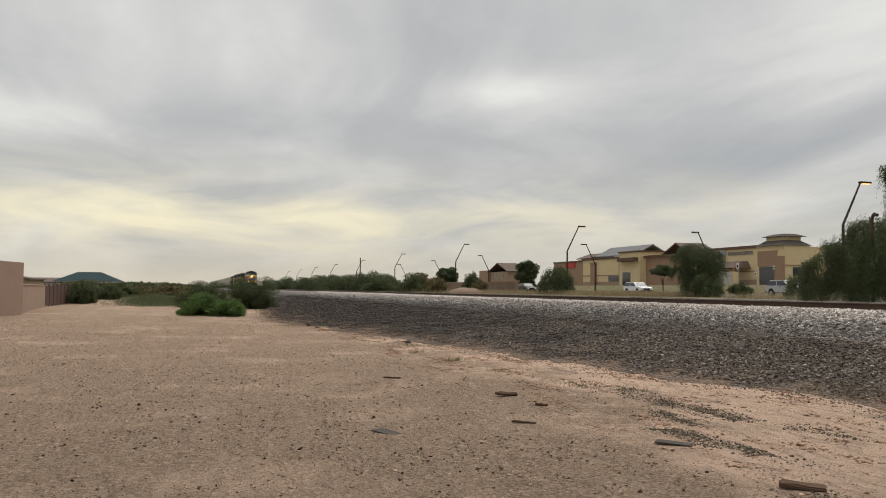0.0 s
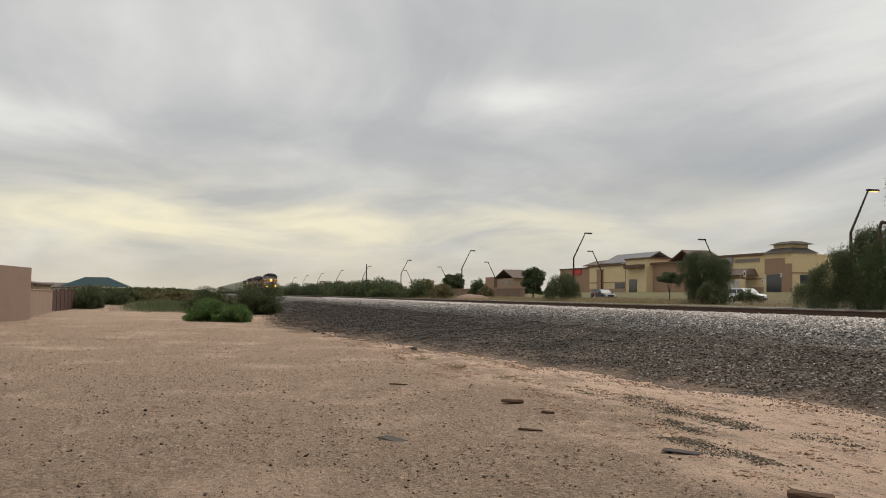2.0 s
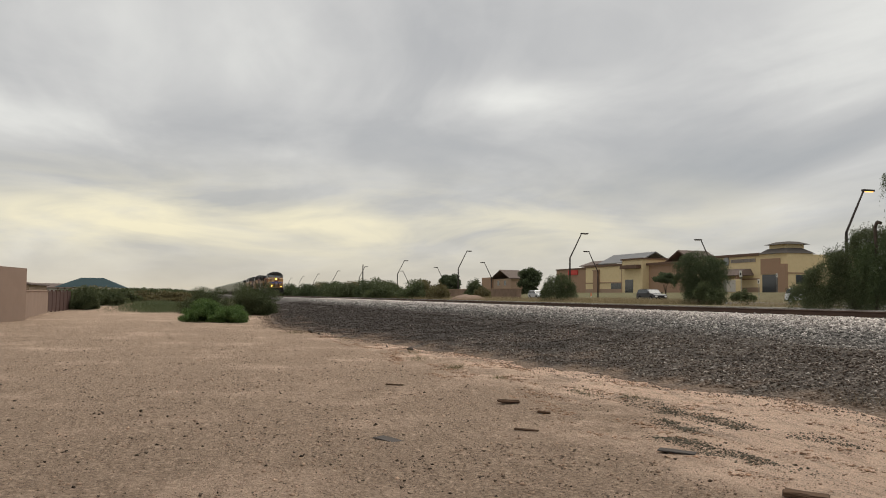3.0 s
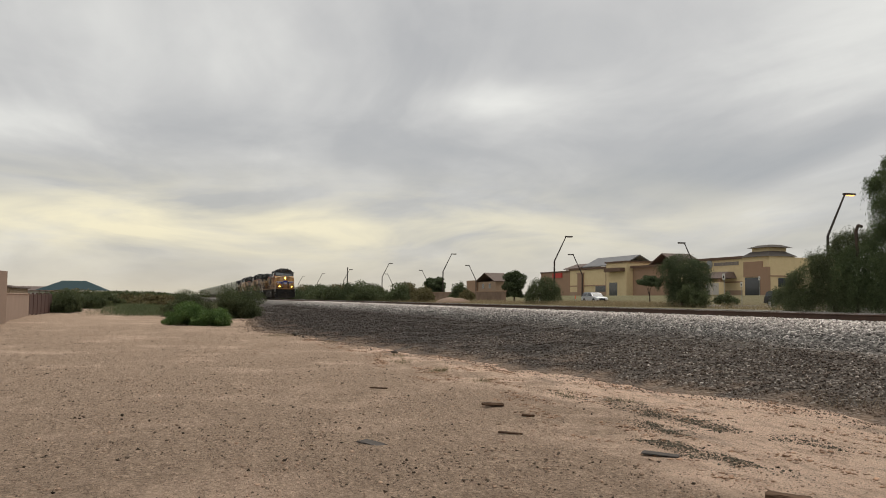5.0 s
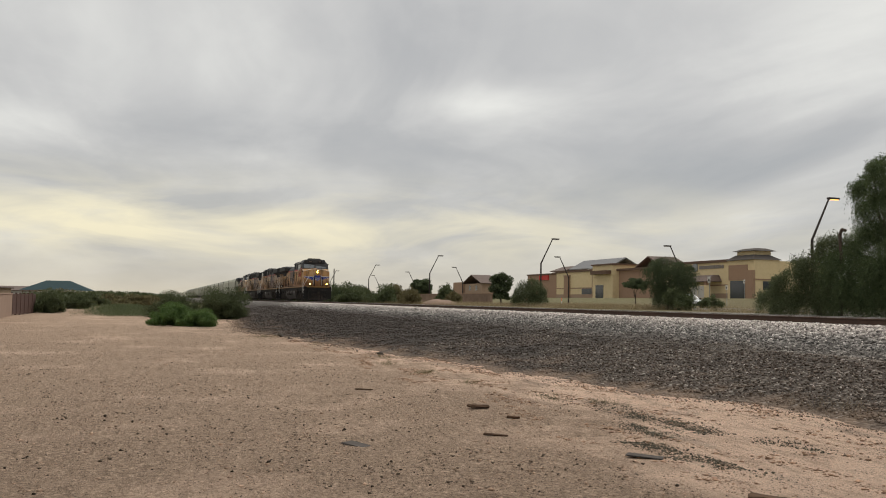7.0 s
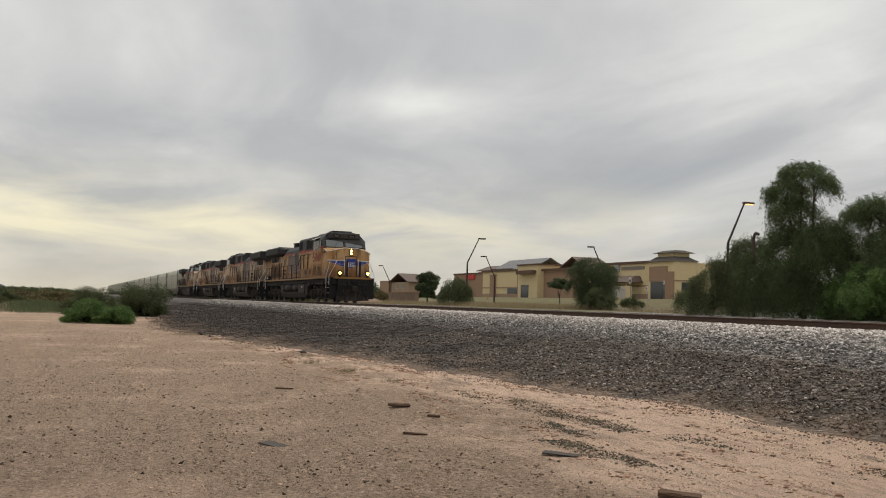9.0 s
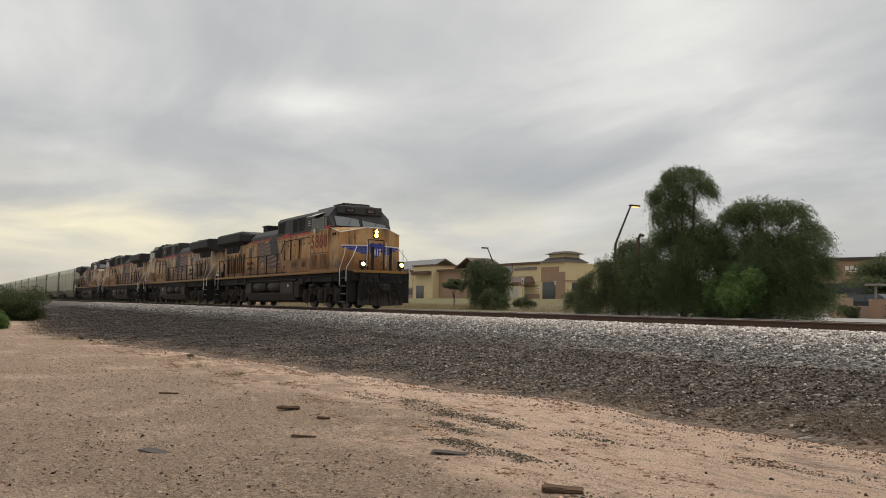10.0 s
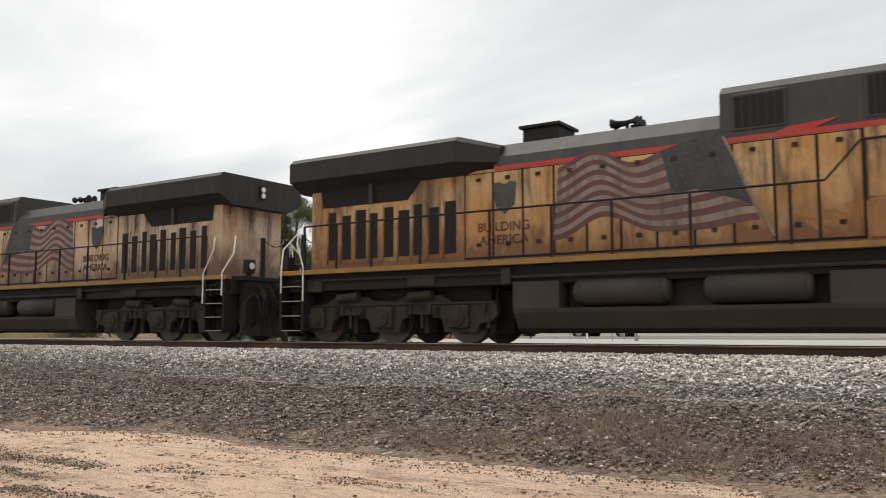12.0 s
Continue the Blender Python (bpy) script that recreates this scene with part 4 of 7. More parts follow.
        for k in range(9):
            x = -9.10 + k * 0.405
            w_ = (0.20, 0.24, 0.27)[k % 3]
            sc = part("air_screen", bbox(x + 0.04, x + 0.06 + w_, *sorted((s * (H + 0.002), s * (H + 0.012))), 1.90, 3.02 - 0.1 * (k % 2)), M["black"], loco, "black air screen")
            part("screen_post", bbox(x - 0.03, x + 0.02, *sorted((s * H, s * (H + 0.04))), 1.82, 3.06, 0.008, 1), Y, sc)
        part("shutter", hullbox(-9.25, -6.3, s, H, 3.14, 3.72), M["black"], loco, "dark radiator intake")
        part("shutter_post", bbox(-7.82, -7.72, *sorted((s * H, s * (H + 0.10))), 3.14, 3.72), M["grey_paint"], loco)
        lettering("slogan", "BUILDING", 0.27, text_pose(s, -5.0, 2.30, H + 0.02, 1.28), M["brown_text"], loco)
        lettering("slogan", "AMERICA", 0.27, text_pose(s, -4.95, 2.03, H + 0.02, 1.2), M["brown_text"], loco)
        shield(loco, s, H, -4.35, 2.98, 0.55)
        flag(loco, s, H)
    wing = [(-1.05, 3.52), (-1.5, 3.76), (-1.5, 4.20), (-1.36, 4.31), (1.36, 4.31), (1.5, 4.20), (1.5, 3.76), (1.05, 3.52)]
    small = [(y * 0.98, 3.62 + (z - 3.62) * 0.8) for y, z in wing]
    bm = loft(bmesh.new(), [(-9.94, y, z) for y, z in wing], [(-5.3, y, z) for y, z in wing])
    loft(bm, [(-5.3, y, z) for y, z in wing], [(-4.5, y * 0.7, z - 0.06 * (z > 4)) for y, z in small])
    rad = part("radiator_wing", bm, M["sooty"], loco, "overhanging dark grey radiator wing")
    part("roof_grab", bars([[(-8.9, -1.1, 4.25), (-8.9, -1.1, 4.33), (-8.5, -1.1, 4.33), (-8.5, -1.1, 4.25)]], 0.012), M["iron"], rad)
    part("rear_light", bbox(-9.98, -9.93, -0.12, 0.12, 3.76, 4.12, 0.01), M["black"], rad)
    bm = bmesh.new()
    for z in (3.86, 4.02):
        rod(bm, (-9.98, 0, z), (-10.0, 0, z), 0.07, 12)
    part("rear_lens", bm, M["white"], rad)
    bm = bbox(-4.28, -3.45, -0.42, 0.42, 4.2, 4.52, 0.03)
    box(bm, -4.34, -3.39, -0.48, 0.48, 4.52, 4.58)
    part("exhaust_duct", bm, M["black"], loco)
    bm = bmesh.new()
    rod(bm, (-2.12, 0, 4.2), (-2.12, 0, 4.40), 0.04, 8)
    for dy, dz, d in ((-0.2, 0.0, 1), (0.0, 0.04, 1), (0.2, 0.0, 1), (-0.1, 0.03, -1), (0.1, 0.03, -1)):
        rod(bm, (-2.12, dy, 4.42 + dz), (-2.12 + d * 0.18, dy, 4.42 + dz), 0.03, 10, 0.045)
        rod(bm, (-2.12 + d * 0.18, dy, 4.42 + dz), (-2.12 + d * 0.30, dy, 4.42 + dz), 0.045, 12, 0.10)
    part("air_horn", bm, M["black"], loco, "black five-trumpet air horn")
    # cab
    body = [(1.5, 1.665), (1.5, 3.62)]
    cab = part("cab", prism(bmesh.new(), both(body), 5.86, 8.0), Y, loco)
    upper = both([(1.5, 3.62), (1.5, 4.14), (1.08, 4.62), (0.5, 4.74)])
    front_x = {3.62: 8.36, 4.14: 8.06, 4.62: 7.92, 4.74: 7.85}
    bm = loft(bmesh.new(), [(5.86, y, z) for y, z in upper], [(front_x[z], y * (0.97 if z < 4 else 1), z) for y, z in upper])
    roof = part("cab_roof", bm, G, cab, "dark grey upper cab and roof")
    part("brow", bbox(7.75, 8.16, -1.10, 1.10, 4.26, 4.64, 0.05), G, roof)
    for y in (-0.72, 0.30):
        nb = part("number_board", bbox(8.15, 8.18, y - 0.02, y + 0.46, 4.33, 4.53, 0.008, 1), M["black"], roof, "dark number board")
        if lead:
            lettering("number", "5868", 0.16, pose(8.184, y + 0.05, 4.38, 90, 0, 90), M["flag_white"], nb, 0.002)
    for a, b in ((-1.26, -0.06), (0.06, 1.26)):
        def fx(z):
            return 8.36 + (8.06 - 8.36) * (z - 3.62) / 0.5
        pts = [(fx(z) + o, y, z) for y in (a, b) for z in (3.68, 4.16) for o in (0.004, 0.03)]
        bm = bmesh.new()
        hull(bm, pts, BOX_FACES)
        pane = part("windshield", bm, M["glass_dark"], roof, "windshield pane, bluish with reflected sky in its colour")
        rim_ = [[(fx(3.67) + 0.03, a, 3.67), (fx(4.17) + 0.03, a, 4.17), (fx(4.17) + 0.03, b, 4.17), (fx(3.67) + 0.03, b, 3.67), (fx(3.67) + 0.03, a, 3.67)]]
        part("gasket", bars(rim_, 0.018), M["black"], pane)
        part("wiper", bars([[(fx(3.72) + 0.04, (a + b) / 2, 3.72), (fx(4.05) + 0.04, (a + b) / 2 + 0.22, 4.05)]], 0.012), M["black"], pane)
    for s in (-1, 1):
        ys = lambda d0, d1: sorted((s * d0, s * d1))
        fr = part("side_window", bbox(6.08, 7.50, *ys(1.44, 1.53), 3.52, 4.12, 0.012, 1), M["galv"], cab, "silver framed sliding cab window")
        for a, b in ((6.14, 6.76), (6.84, 7.44)):
            part("pane", bbox(a, b, *ys(1.5, 1.537), 3.57, 4.07), M["glass_side"], fr)
        part("quarter_window", bbox(7.60, 7.92, *ys(1.46, 1.512), 3.66, 4.10, 0.01, 1), M["glass_side"], cab)
        bm = bmesh.new()
        hull(bm, [(x, s * y, z + dz) for x in (6.06, 7.22) for y, z in ((1.30, 4.36), (1.78, 4.17)) for dz in (0.0, 0.02)], BOX_FACES)
        part("sunshade", bm, M["stucco_pale"], cab, "pale sheet metal sunshade")
        mr = part("mirror", bbox(6.60, 6.72, *ys(1.58, 1.64), 3.42, 3.62, 0.012, 1), M["white"], cab, "small white mirror")
        part("bracket", bars([[(6.66, s * 1.5, 3.45), (6.66, s * 1.6, 3.5)]], 0.014), M["black"], mr)
        part("cab_stripe", bbox(5.87, 6.2, *ys(1.5, 1.508), 3.545, 3.64), M["red"], cab)
        part("cab_stripe", bbox(7.5, 8.25, *ys(1.44, 1.508), 3.60, 3.68), M["red"], cab)
        for a, b in ((6.05, 6.80), (7.10, 7.92)):
            lv = part("louver_panel", bbox(a, b, *ys(1.5, 1.515), 1.76, 2.42, 0.01, 1), M["orange_band"], cab, "rusty louvered panel")
            bm = bmesh.new()
            for k in range(13):
                z = 1.80 + k * 0.046
                hull(bm, [(x, s * y, zz) for x in (a + 0.05, b - 0.05) for y, zz in ((1.514, z + 0.022), (1.514, z + 0.03), (1.54, z), (1.54, z + 0.008))], [(0, 1, 3, 2), (4, 6, 7, 5), (0, 4, 5, 1), (2, 3, 7, 6), (0, 2, 6, 4), (1, 5, 7, 3)])
            part("louver", bm, M["orange_band"], lv)
            # black strips between the slats, standing in for the shade in their recesses
            bm = bmesh.new()
            for k in range(13):
                z = 1.80 + k * 0.046
                box(bm, a + 0.05, b - 0.05, *ys(1.512, 1.519), z + 0.031, z + 0.044)
            part("louver_gap", bm, M["black"], lv)
        part("seam", bbox(5.95, 8.0, *ys(1.5, 1.52), 2.475, 2.505), M["trim_brown"], cab)
        part("seam", bbox(5.96, 5.985, *ys(1.5, 1.512), 1.7, 3.58), M["trim_brown"], cab)
        part("sill_band", bbox(5.9, 9.3, *ys(1.5, 1.512), 1.60, 1.74), M["orange_band"], cab)
        if lead:
            for k, ch in enumerate("5868"):
                m_ = text_pose(s, (6.0 if s < 0 else 7.55) + (k if s < 0 else -k) * 0.50, 2.75, 1.508, 0, 0.95)
                lettering("number_outline", ch, 0.86, m_, M["trim_brown"], cab, 0.004, 0.018)
                m_ = text_pose(s, (6.0 if s < 0 else 7.55) + (k if s < 0 else -k) * 0.50, 2.75, 1.513, 0, 0.95)
                lettering("number", ch, 0.86, m_, M["red"], cab, 0.006, -0.008)
        for a in (8.45, 8.68):
            part("sand_filler", bbox(a, a + 0.12, *ys(1.44, 1.475), 3.22, 3.34, 0.01, 1), M["black"], cab)
        for a, b in ((8.5, 8.84), (8.9, 9.22)):
            part("notice_plate", bbox(a, b, *ys(1.44, 1.468), 1.86, 2.10), M["yellow_pale"], cab, "faded square notice plate")
    part("roof_unit", bbox(6.3, 7.0, -0.55, 0.55, 4.72, 4.84, 0.03), G, roof, "roof air conditioner")
    bm = bars([[(7.2, -0.6, 4.74), (7.7, -0.6, 4.74), (7.7, 0.6, 4.74), (7.2, 0.6, 4.74), (7.2, -0.6, 4.74)], [(6.4, 0.2, 4.78), (6.4, 0.2, 4.86), (6.9, 0.2, 4.84)]], 0.02)
    box(bm, 7.15, 7.75, -0.65, 0.65, 4.72, 4.80)
    part("antenna_plate", bm, M["black"], roof)
    # nose
    pts, top_ = [(8.0, -1.45), (9.30, -1.45), (9.86, -0.52), (9.86, 0.52), (9.30, 1.45), (8.0, 1.45)], [3.63, 3.30, 3.52, 3.52, 3.30, 3.63]
    bm = loft(bmesh.new(), [(x, y, 1.665) for x, y in pts], [(x, y * 0.985, z) for (x, y), z in zip(pts, top_)])
    bmesh.ops.triangulate(bm, faces=[f for f in bm.faces if len(f.verts) > 4])
    nose = part("nose", bm, Y, loco, "blunt yellow nose")
    cap = bmesh.new()
    hull(cap, [(8.0, -1.43, 3.62), (9.29, -1.43, 3.30), (9.85, -0.51, 3.515), (9.85, 0.51, 3.515), (9.29, 1.43, 3.30), (8.0, 1.43, 3.62), (8.3, 0, 3.70)], [(0, 1, 6), (1, 2, 6), (2, 3, 6), (3, 4, 6), (4, 5, 6), (5, 0, 6)])
    part("nose_top", cap, M["orange_band"], nose)
    part("nose_trim", bars([[(8.15, -1.44, 3.60), (9.30, -1.44, 3.31), (9.87, -0.5, 3.53), (9.87, 0.5, 3.53), (9.30, 1.44, 3.31), (8.15, 1.44, 3.60)]], 0.018), M["white"], nose, "pale edge trim")
    part("nose_grab", bars([[(9.3, -0.7, 3.42), (9.3, -0.7, 3.52), (9.3, 0.2, 3.60), (9.3, 0.2, 3.5)]], 0.014), M["black"], nose)
    hb = part("headlight_housing", bbox(9.84, 9.90, -0.13, 0.13, 3.08, 3.46, 0.02), M["black"], nose)
    for z in (3.36, 3.19):
        part("headlight", rod(bmesh.new(), (9.895, 0, z), (9.915, 0, z), 0.082, 16), M["lamp_on" if lead else "white"], hb, "lit headlight" if lead else "unlit headlight")
    door = part("nose_door", bbox(9.85, 9.885, -0.36, 0.36, 1.70, 2.98, 0.02), Y, nose)
    part("door_seal", bars([[(9.885, -0.38, 1.72), (9.885, -0.38, 3.0), (9.885, 0.38, 3.0), (9.885, 0.38, 1.72)]], 0.02), M["black"], nose)
    for y in (-0.46, 0.46):
        part("grab_bar", bars([[(9.86, y, 1.8), (9.95, y, 1.85), (9.95, y, 2.85), (9.86, y, 2.9)]], 0.016), M["white"], nose)
    if lead:
        def on_nose(a, z, o):
            """A point on the nose's front: a runs from the middle of the near side outwards."""
            s = -1 if a >= 0 else 1
            a = abs(a)
            if a <= 0.52:
                return (9.888 + o, s * a, z)
            f = (a - 0.52) / 1.085
            return (9.86 - 0.56 * f + o + 0.006, s * (0.52 + 0.93 * f) + s * o * 0.6, z)

        def band(name, a0, a1, z0, z1, mt, o, skew=0.0):
            bm = bmesh.new()
            n_ = 8
            vs = [(bm.verts.new(on_nose(a0 + (a1 - a0) * k / n_, z0 + skew * (k / n_), o)), bm.verts.new(on_nose(a0 + (a1 - a0) * k / n_, z1, o))) for k in range(n_ + 1)]
            for p, q in zip(vs, vs[1:]):
                bm.faces.new((p[0], q[0], q[1], p[1]))
            return part(name, bm, M[mt], nose, "painted wing-shaped emblem")
        for sgn in (1, -1):
            band("emblem_wing", sgn * 0.40, sgn * 1.58, 2.72, 2.765, "white", 0.004)
            for k in range(4):
                z = 2.655 - k * 0.085
                band("emblem_feather", sgn * 0.40, sgn * (1.52 - k * 0.27), z - 0.028, z + 0.05, "blue", 0.008)
                band("emblem_feather", sgn * 0.40, sgn * (1.50 - k * 0.27), z - 0.035, z - 0.02, "white", 0.007)
        pts = [(-0.34, 0.24), (-0.2, 0.32), (0, 0.26), (0.2, 0.32), (0.34, 0.24), (0.3, -0.1), (0, -0.34), (-0.3, -0.1)]
        bm = bmesh.new()
        loft(bm, [(9.886, y, 2.56 + z) for y, z in pts], [(9.896, y, 2.56 + z) for y, z in pts])
        em = part("emblem_shield", bm, M["blue"], nose, "painted blue shield-shaped emblem")
        bm = bmesh.new()
        for k in range(4):
            box(bm, 9.896, 9.899, -0.20 + k * 0.12, -0.15 + k * 0.12, 2.32, 2.62)
        part("shield_stripe", bm, M["white"], em)
    # end platforms, steps and couplers
    for e in (1, -1):
        xs = lambda a, b: sorted((e * a, e * b))
        part("end_platform", bbox(*xs(9.55, 10.52), -1.22, 1.22, 1.53, 1.64, 0.015), M["yellow_clean"] if e > 0 else M["black"], loco)
        part("pilot", bbox(*xs(10.2, 10.50), -1.02, 1.02, 0.42, 1.52, 0.03), M["black"], loco)
        cp = part("coupler", bbox(*xs(10.5, 10.98), -0.13, 0.13, 0.78, 1.04, 0.03), M["iron"], loco, "steel knuckle coupler")
        part("knuckle", bbox(*xs(10.92, 11.14), -0.19, 0.12, 0.74, 1.06, 0.05), M["iron"], cp)
        for s in (-1, 1):
            ys = lambda d0, d1: sorted((s * d0, s * d1))
            st = part("step_well", bbox(*xs(9.46, 9.52), *ys(1.05, 1.49), 0.28, 1.62, 0.01), M["black"], loco)
            part("step_plate", bbox(*xs(10.14, 10.2), *ys(1.05, 1.49), 0.28, 1.62, 0.01), M["black"], st)
            part("step_back", bbox(*xs(9.5, 10.16), *ys(1.05, 1.09), 0.28, 1.6), M["black"], st)
            for z in (0.28, 0.62, 0.96, 1.30):
                tr = part("step", bbox(*xs(9.52, 10.14), *ys(1.1, 1.49), z - 0.02, z), M["iron"], st)
                part("step_edge", bbox(*xs(9.54, 10.12), *ys(1.475, 1.505), z - 0.014, z + 0.006), M["galv"], tr, "pale painted step edge")
            part("stair_rail", bars([[(e * 9.45, s * 1.52, 0.95), (e * 9.45, s * 1.52, 1.72), (e * 9.72, s * 1.44, 2.30), (e * 9.72, s * 1.40, 2.64)]], 0.016), M["white"], loco, "white painted stair handrail")
            part("stair_rail", bars([[(e * 10.14, s * 1.52, 1.15), (e * 10.14, s * 1.52, 1.72), (e * 10.30, s * 1.30, 2.20), (e * 10.02, s * 0.98, 2.70)]], 0.016), M["white"], loco, "white painted stair handrail")
            part("brake_hose", bars([[(e * 10.5, s * 0.55, 1.25), (e * 10.72, s * 0.58, 1.05), (e * 10.78, s * 0.56, 0.6), (e * 10.70, s * 0.5, 0.42)], [(e * 10.5, s * 0.8, 1.25), (e * 10.74, s * 0.84, 1.1), (e * 10.80, s * 0.82, 0.75)]], 0.026), M["black"], loco)
            part("platform_post", bbox(*xs(10.40, 10.49), *ys(0.38, 0.48), 1.64, 2.66, 0.01), M["black"], loco)
        part("platform_chain", bars([[(e * 10.45, -0.4 + 0.8 * k / 8, 2.6 - 0.14 * math.sin(k / 8 * math.pi)) for k in range(9)]], 0.012), M["black"], loco)
        bm = bmesh.new()
        for s in (-1, 1):
            loft(bm, [(e * 10.42, s * 1.08, 0.16), (e * 10.44, s * 1.02, 1.0), (e * 10.34, s * 1.02, 1.0), (e * 10.32, s * 1.08, 0.16)],
                 [(e * 10.84, 0, 0.12), (e * 10.62, 0, 0.80), (e * 10.5, 0, 0.80), (e * 10.5, 0, 0.12)])
        plow = part("plow", bm, M["iron"], loco, "dusty steel snow plow")
        for s in (-1, 1):
            for q in (0.25, 0.55, 0.85):
                bm = rod(bmesh.new(), (e * (10.83 - 0.40 * q), s * 1.08 * q, 0.16), (e * (10.62 - 0.17 * q), s * 1.02 * q, 0.86), 0.022, 6)
                part("plow_rib", bm, M["black"], plow)
        part("uncoupling_lever", bars([[(e * 10.56, -1.12, 1.02), (e * 10.60, -0.9, 1.18), (e * 10.62, -0.25, 1.18), (e * 10.74, -0.12, 1.10)], [(e * 10.56, 1.12, 1.02), (e * 10.60, 0.9, 1.18), (e * 10.62, 0.25, 1.18)]], 0.016), M["iron"], loco)
        for k, yy in enumerate((-0.72, -0.62, -0.42, -0.32, 0.32, 0.42, 0.62, 0.72)):
            part("air_hose", bars([[(e * 10.5, yy, 1.40), (e * (10.66 + 0.02 * (k % 3)), yy, 1.36), (e * (10.80 + 0.03 * (k % 2)), yy * 1.03, 1.12), (e * 10.82, yy * 1.05, 0.78 - 0.05 * (k % 3))]], 0.021), M["black"], loco)
            part("hose_coupling", rod(bmesh.new(), (e * 10.82, yy * 1.05, 0.80 - 0.05 * (k % 3)), (e * 10.82, yy * 1.05, 0.68 - 0.05 * (k % 3)), 0.034, 7), M["iron"], loco)
        part("receptacle", bbox(*xs(10.5, 10.6), -0.12, 0.12, 1.30, 1.50, 0.02), M["black"], loco)
        for s in (-1, 1):
            dl = part("ditch_light", bbox(*xs(10.38, 10.56), s * 0.92 - 0.13, s * 0.92 + 0.13, 1.72, 2.06, 0.03), M["black"], loco)
            part("lens", rod(bmesh.new(), (e * 10.56, s * 0.92, 1.90), (e * 10.575, s * 0.92, 1.90), 0.085, 16), M["lamp_on" if lead and e > 0 else "white"], dl, "lit ditch light" if lead and e > 0 else "")
            part("stand", bbox(*xs(10.42, 10.5), s * 0.92 - 0.05, s * 0.92 + 0.05, 1.63, 1.74), M["black"], dl)
    # side handrails
    for s in (-1, 1):
        y = s * 1.46
        rail_ = part("handrail", bars([[(-9.47, y, 2.68), (1.74, y, 2.68), (2.29, y, 3.28), (5.86, y, 3.31)]], 0.021), M["black"], loco, "dark handrail")
        for x in (-9.47, -8.5, -7.5, -6.2, -4.5, -3.13, -1.9, -0.45, 1.2):
            part("stanchion", bars([[(x, y, 1.66), (x, y, 2.68)]], 0.03), M["black"], rail_)
        for x in (2.33, 3.18, 4.35):
            part("stanchion", bars([[(x, y, 2.3), (x, y, 3.28)]], 0.028), M["black"], rail_)
    return loco


def hullbox(x0, x1, s, half, z0, z1):
    """A dark intake that leans outwards to its top and narrows to its foot."""
    bm = bmesh.new()
    hull(bm, [(x0, s * (half - 0.05), z0), (x1 - 0.5, s * (half - 0.05), z0), (x1, s * (half - 0.05), z1), (x0 - 0.05, s * (half - 0.05), z1),
              (x0, s * (half + 0.015), z0), (x1 - 0.5, s * (half + 0.015), z0), (x1, s * (half + 0.06), z1), (x0 - 0.05, s * (half + 0.06), z1)],
         [(0, 1, 2, 3), (4, 7, 6, 5), (0, 4, 5, 1), (1, 5, 6, 2), (2, 6, 7, 3), (3, 7, 4, 0)])
    return bm


def text_pose(s, x, z, half, width=0.0, sx=1.0):
    """Lettering on a side: on the far side it starts at the other end."""
    if s < 0:
        return pose(x, -half, z, 90, 0, 0)
    return pose(x + width, half, z, 90, 0, 180)


def hopper():
    car = thing("hopper_wagon", "pale grey curved-side covered hopper wagon, dusty", "freight wagon", group="hopper wagons")
    side = both([(0.95, 1.05), (1.42, 1.35), (1.52, 2.2), (1.53, 3.0), (1.47, 3.7), (1.22, 4.2), (0.8, 4.42)])
    bm = prism(bmesh.new(), side, -7.2, 7.2)
    for e in (-1, 1):
        loft(bm, [(e * 7.2, y, z) for y, z in side], [(e * 8.3, y * 0.97, max(z, 2.6) if z < 2.6 else z) for y, z in side])
    body = part("body", bm, M["hopper"], car)
    bm = bmesh.new()
    for k in range(5):
        box(bm, -7.25 + k * 3.6, -7.13 + k * 3.6, -1.55, 1.55, 1.3, 1.42)
        box(bm, -7.25 + k * 3.6, -7.15 + k * 3.6, -1.56, -1.50, 1.4, 3.6)
    part("rib", bm, M["hopper"], body)
    part("roof_walk", bbox(-7.9, 7.9, -0.35, 0.35, 4.42, 4.52), M["iron"], body)
    for k in range(4):
        part("discharge_gate", loft(bmesh.new(), [(-6.4 + k * 3.6, y, 1.06) for y in (-0.9, 0.9)] + [(-3.6 + k * 3.6, y, 1.06) for y in (0.9, -0.9)], [(-5.5 + k * 3.6, y, 0.45) for y in (-0.5, 0.5)] + [(-4.5 + k * 3.6, y, 0.45) for y in (0.5, -0.5)]), M["hopper"], car)
    part("sill", bbox(-8.7, 8.7, -0.25, 0.25, 0.85, 1.15), M["iron"], car)
    for e in (-1, 1):
        part("end_platform", bbox(*sorted((e * 7.9, e * 8.6)), -1.45, 1.45, 1.1, 1.2), M["iron"], car)
        lad = [[(e * 8.5, -1.45, 0.7), (e * 8.5, -1.45, 4.2)], [(e * 8.15, -1.47, 0.7), (e * 8.15, -1.47, 4.2)]]
        lad += [[(e * 8.5, -1.45, z), (e * 8.15, -1.47, z)] for z in np.arange(0.9, 4.2, 0.36)]
        part("ladder", bars(lad, 0.02, 5), M["iron"], car)
        for s in (-1, 1):
            prof = [(-1.3, 0.5), (-1.0, 0.35), (-0.7, 0.36), (-0.5, 0.3), (0.5, 0.3), (0.7, 0.36), (1.0, 0.35), (1.3, 0.5), (1.15, 0.72), (0.5, 0.8), (-0.5, 0.8), (-1.15, 0.72)]
            part("truck_frame", prism(bmesh.new(), [(e * 6.9 + a, b) for a, b in prof], *sorted((s * 0.95, s * 1.1)), "y"), M["iron"], car)
        for a in (-0.89, 0.89):
            wheelset(car, e * 6.9 + a, 0.46)
    return car


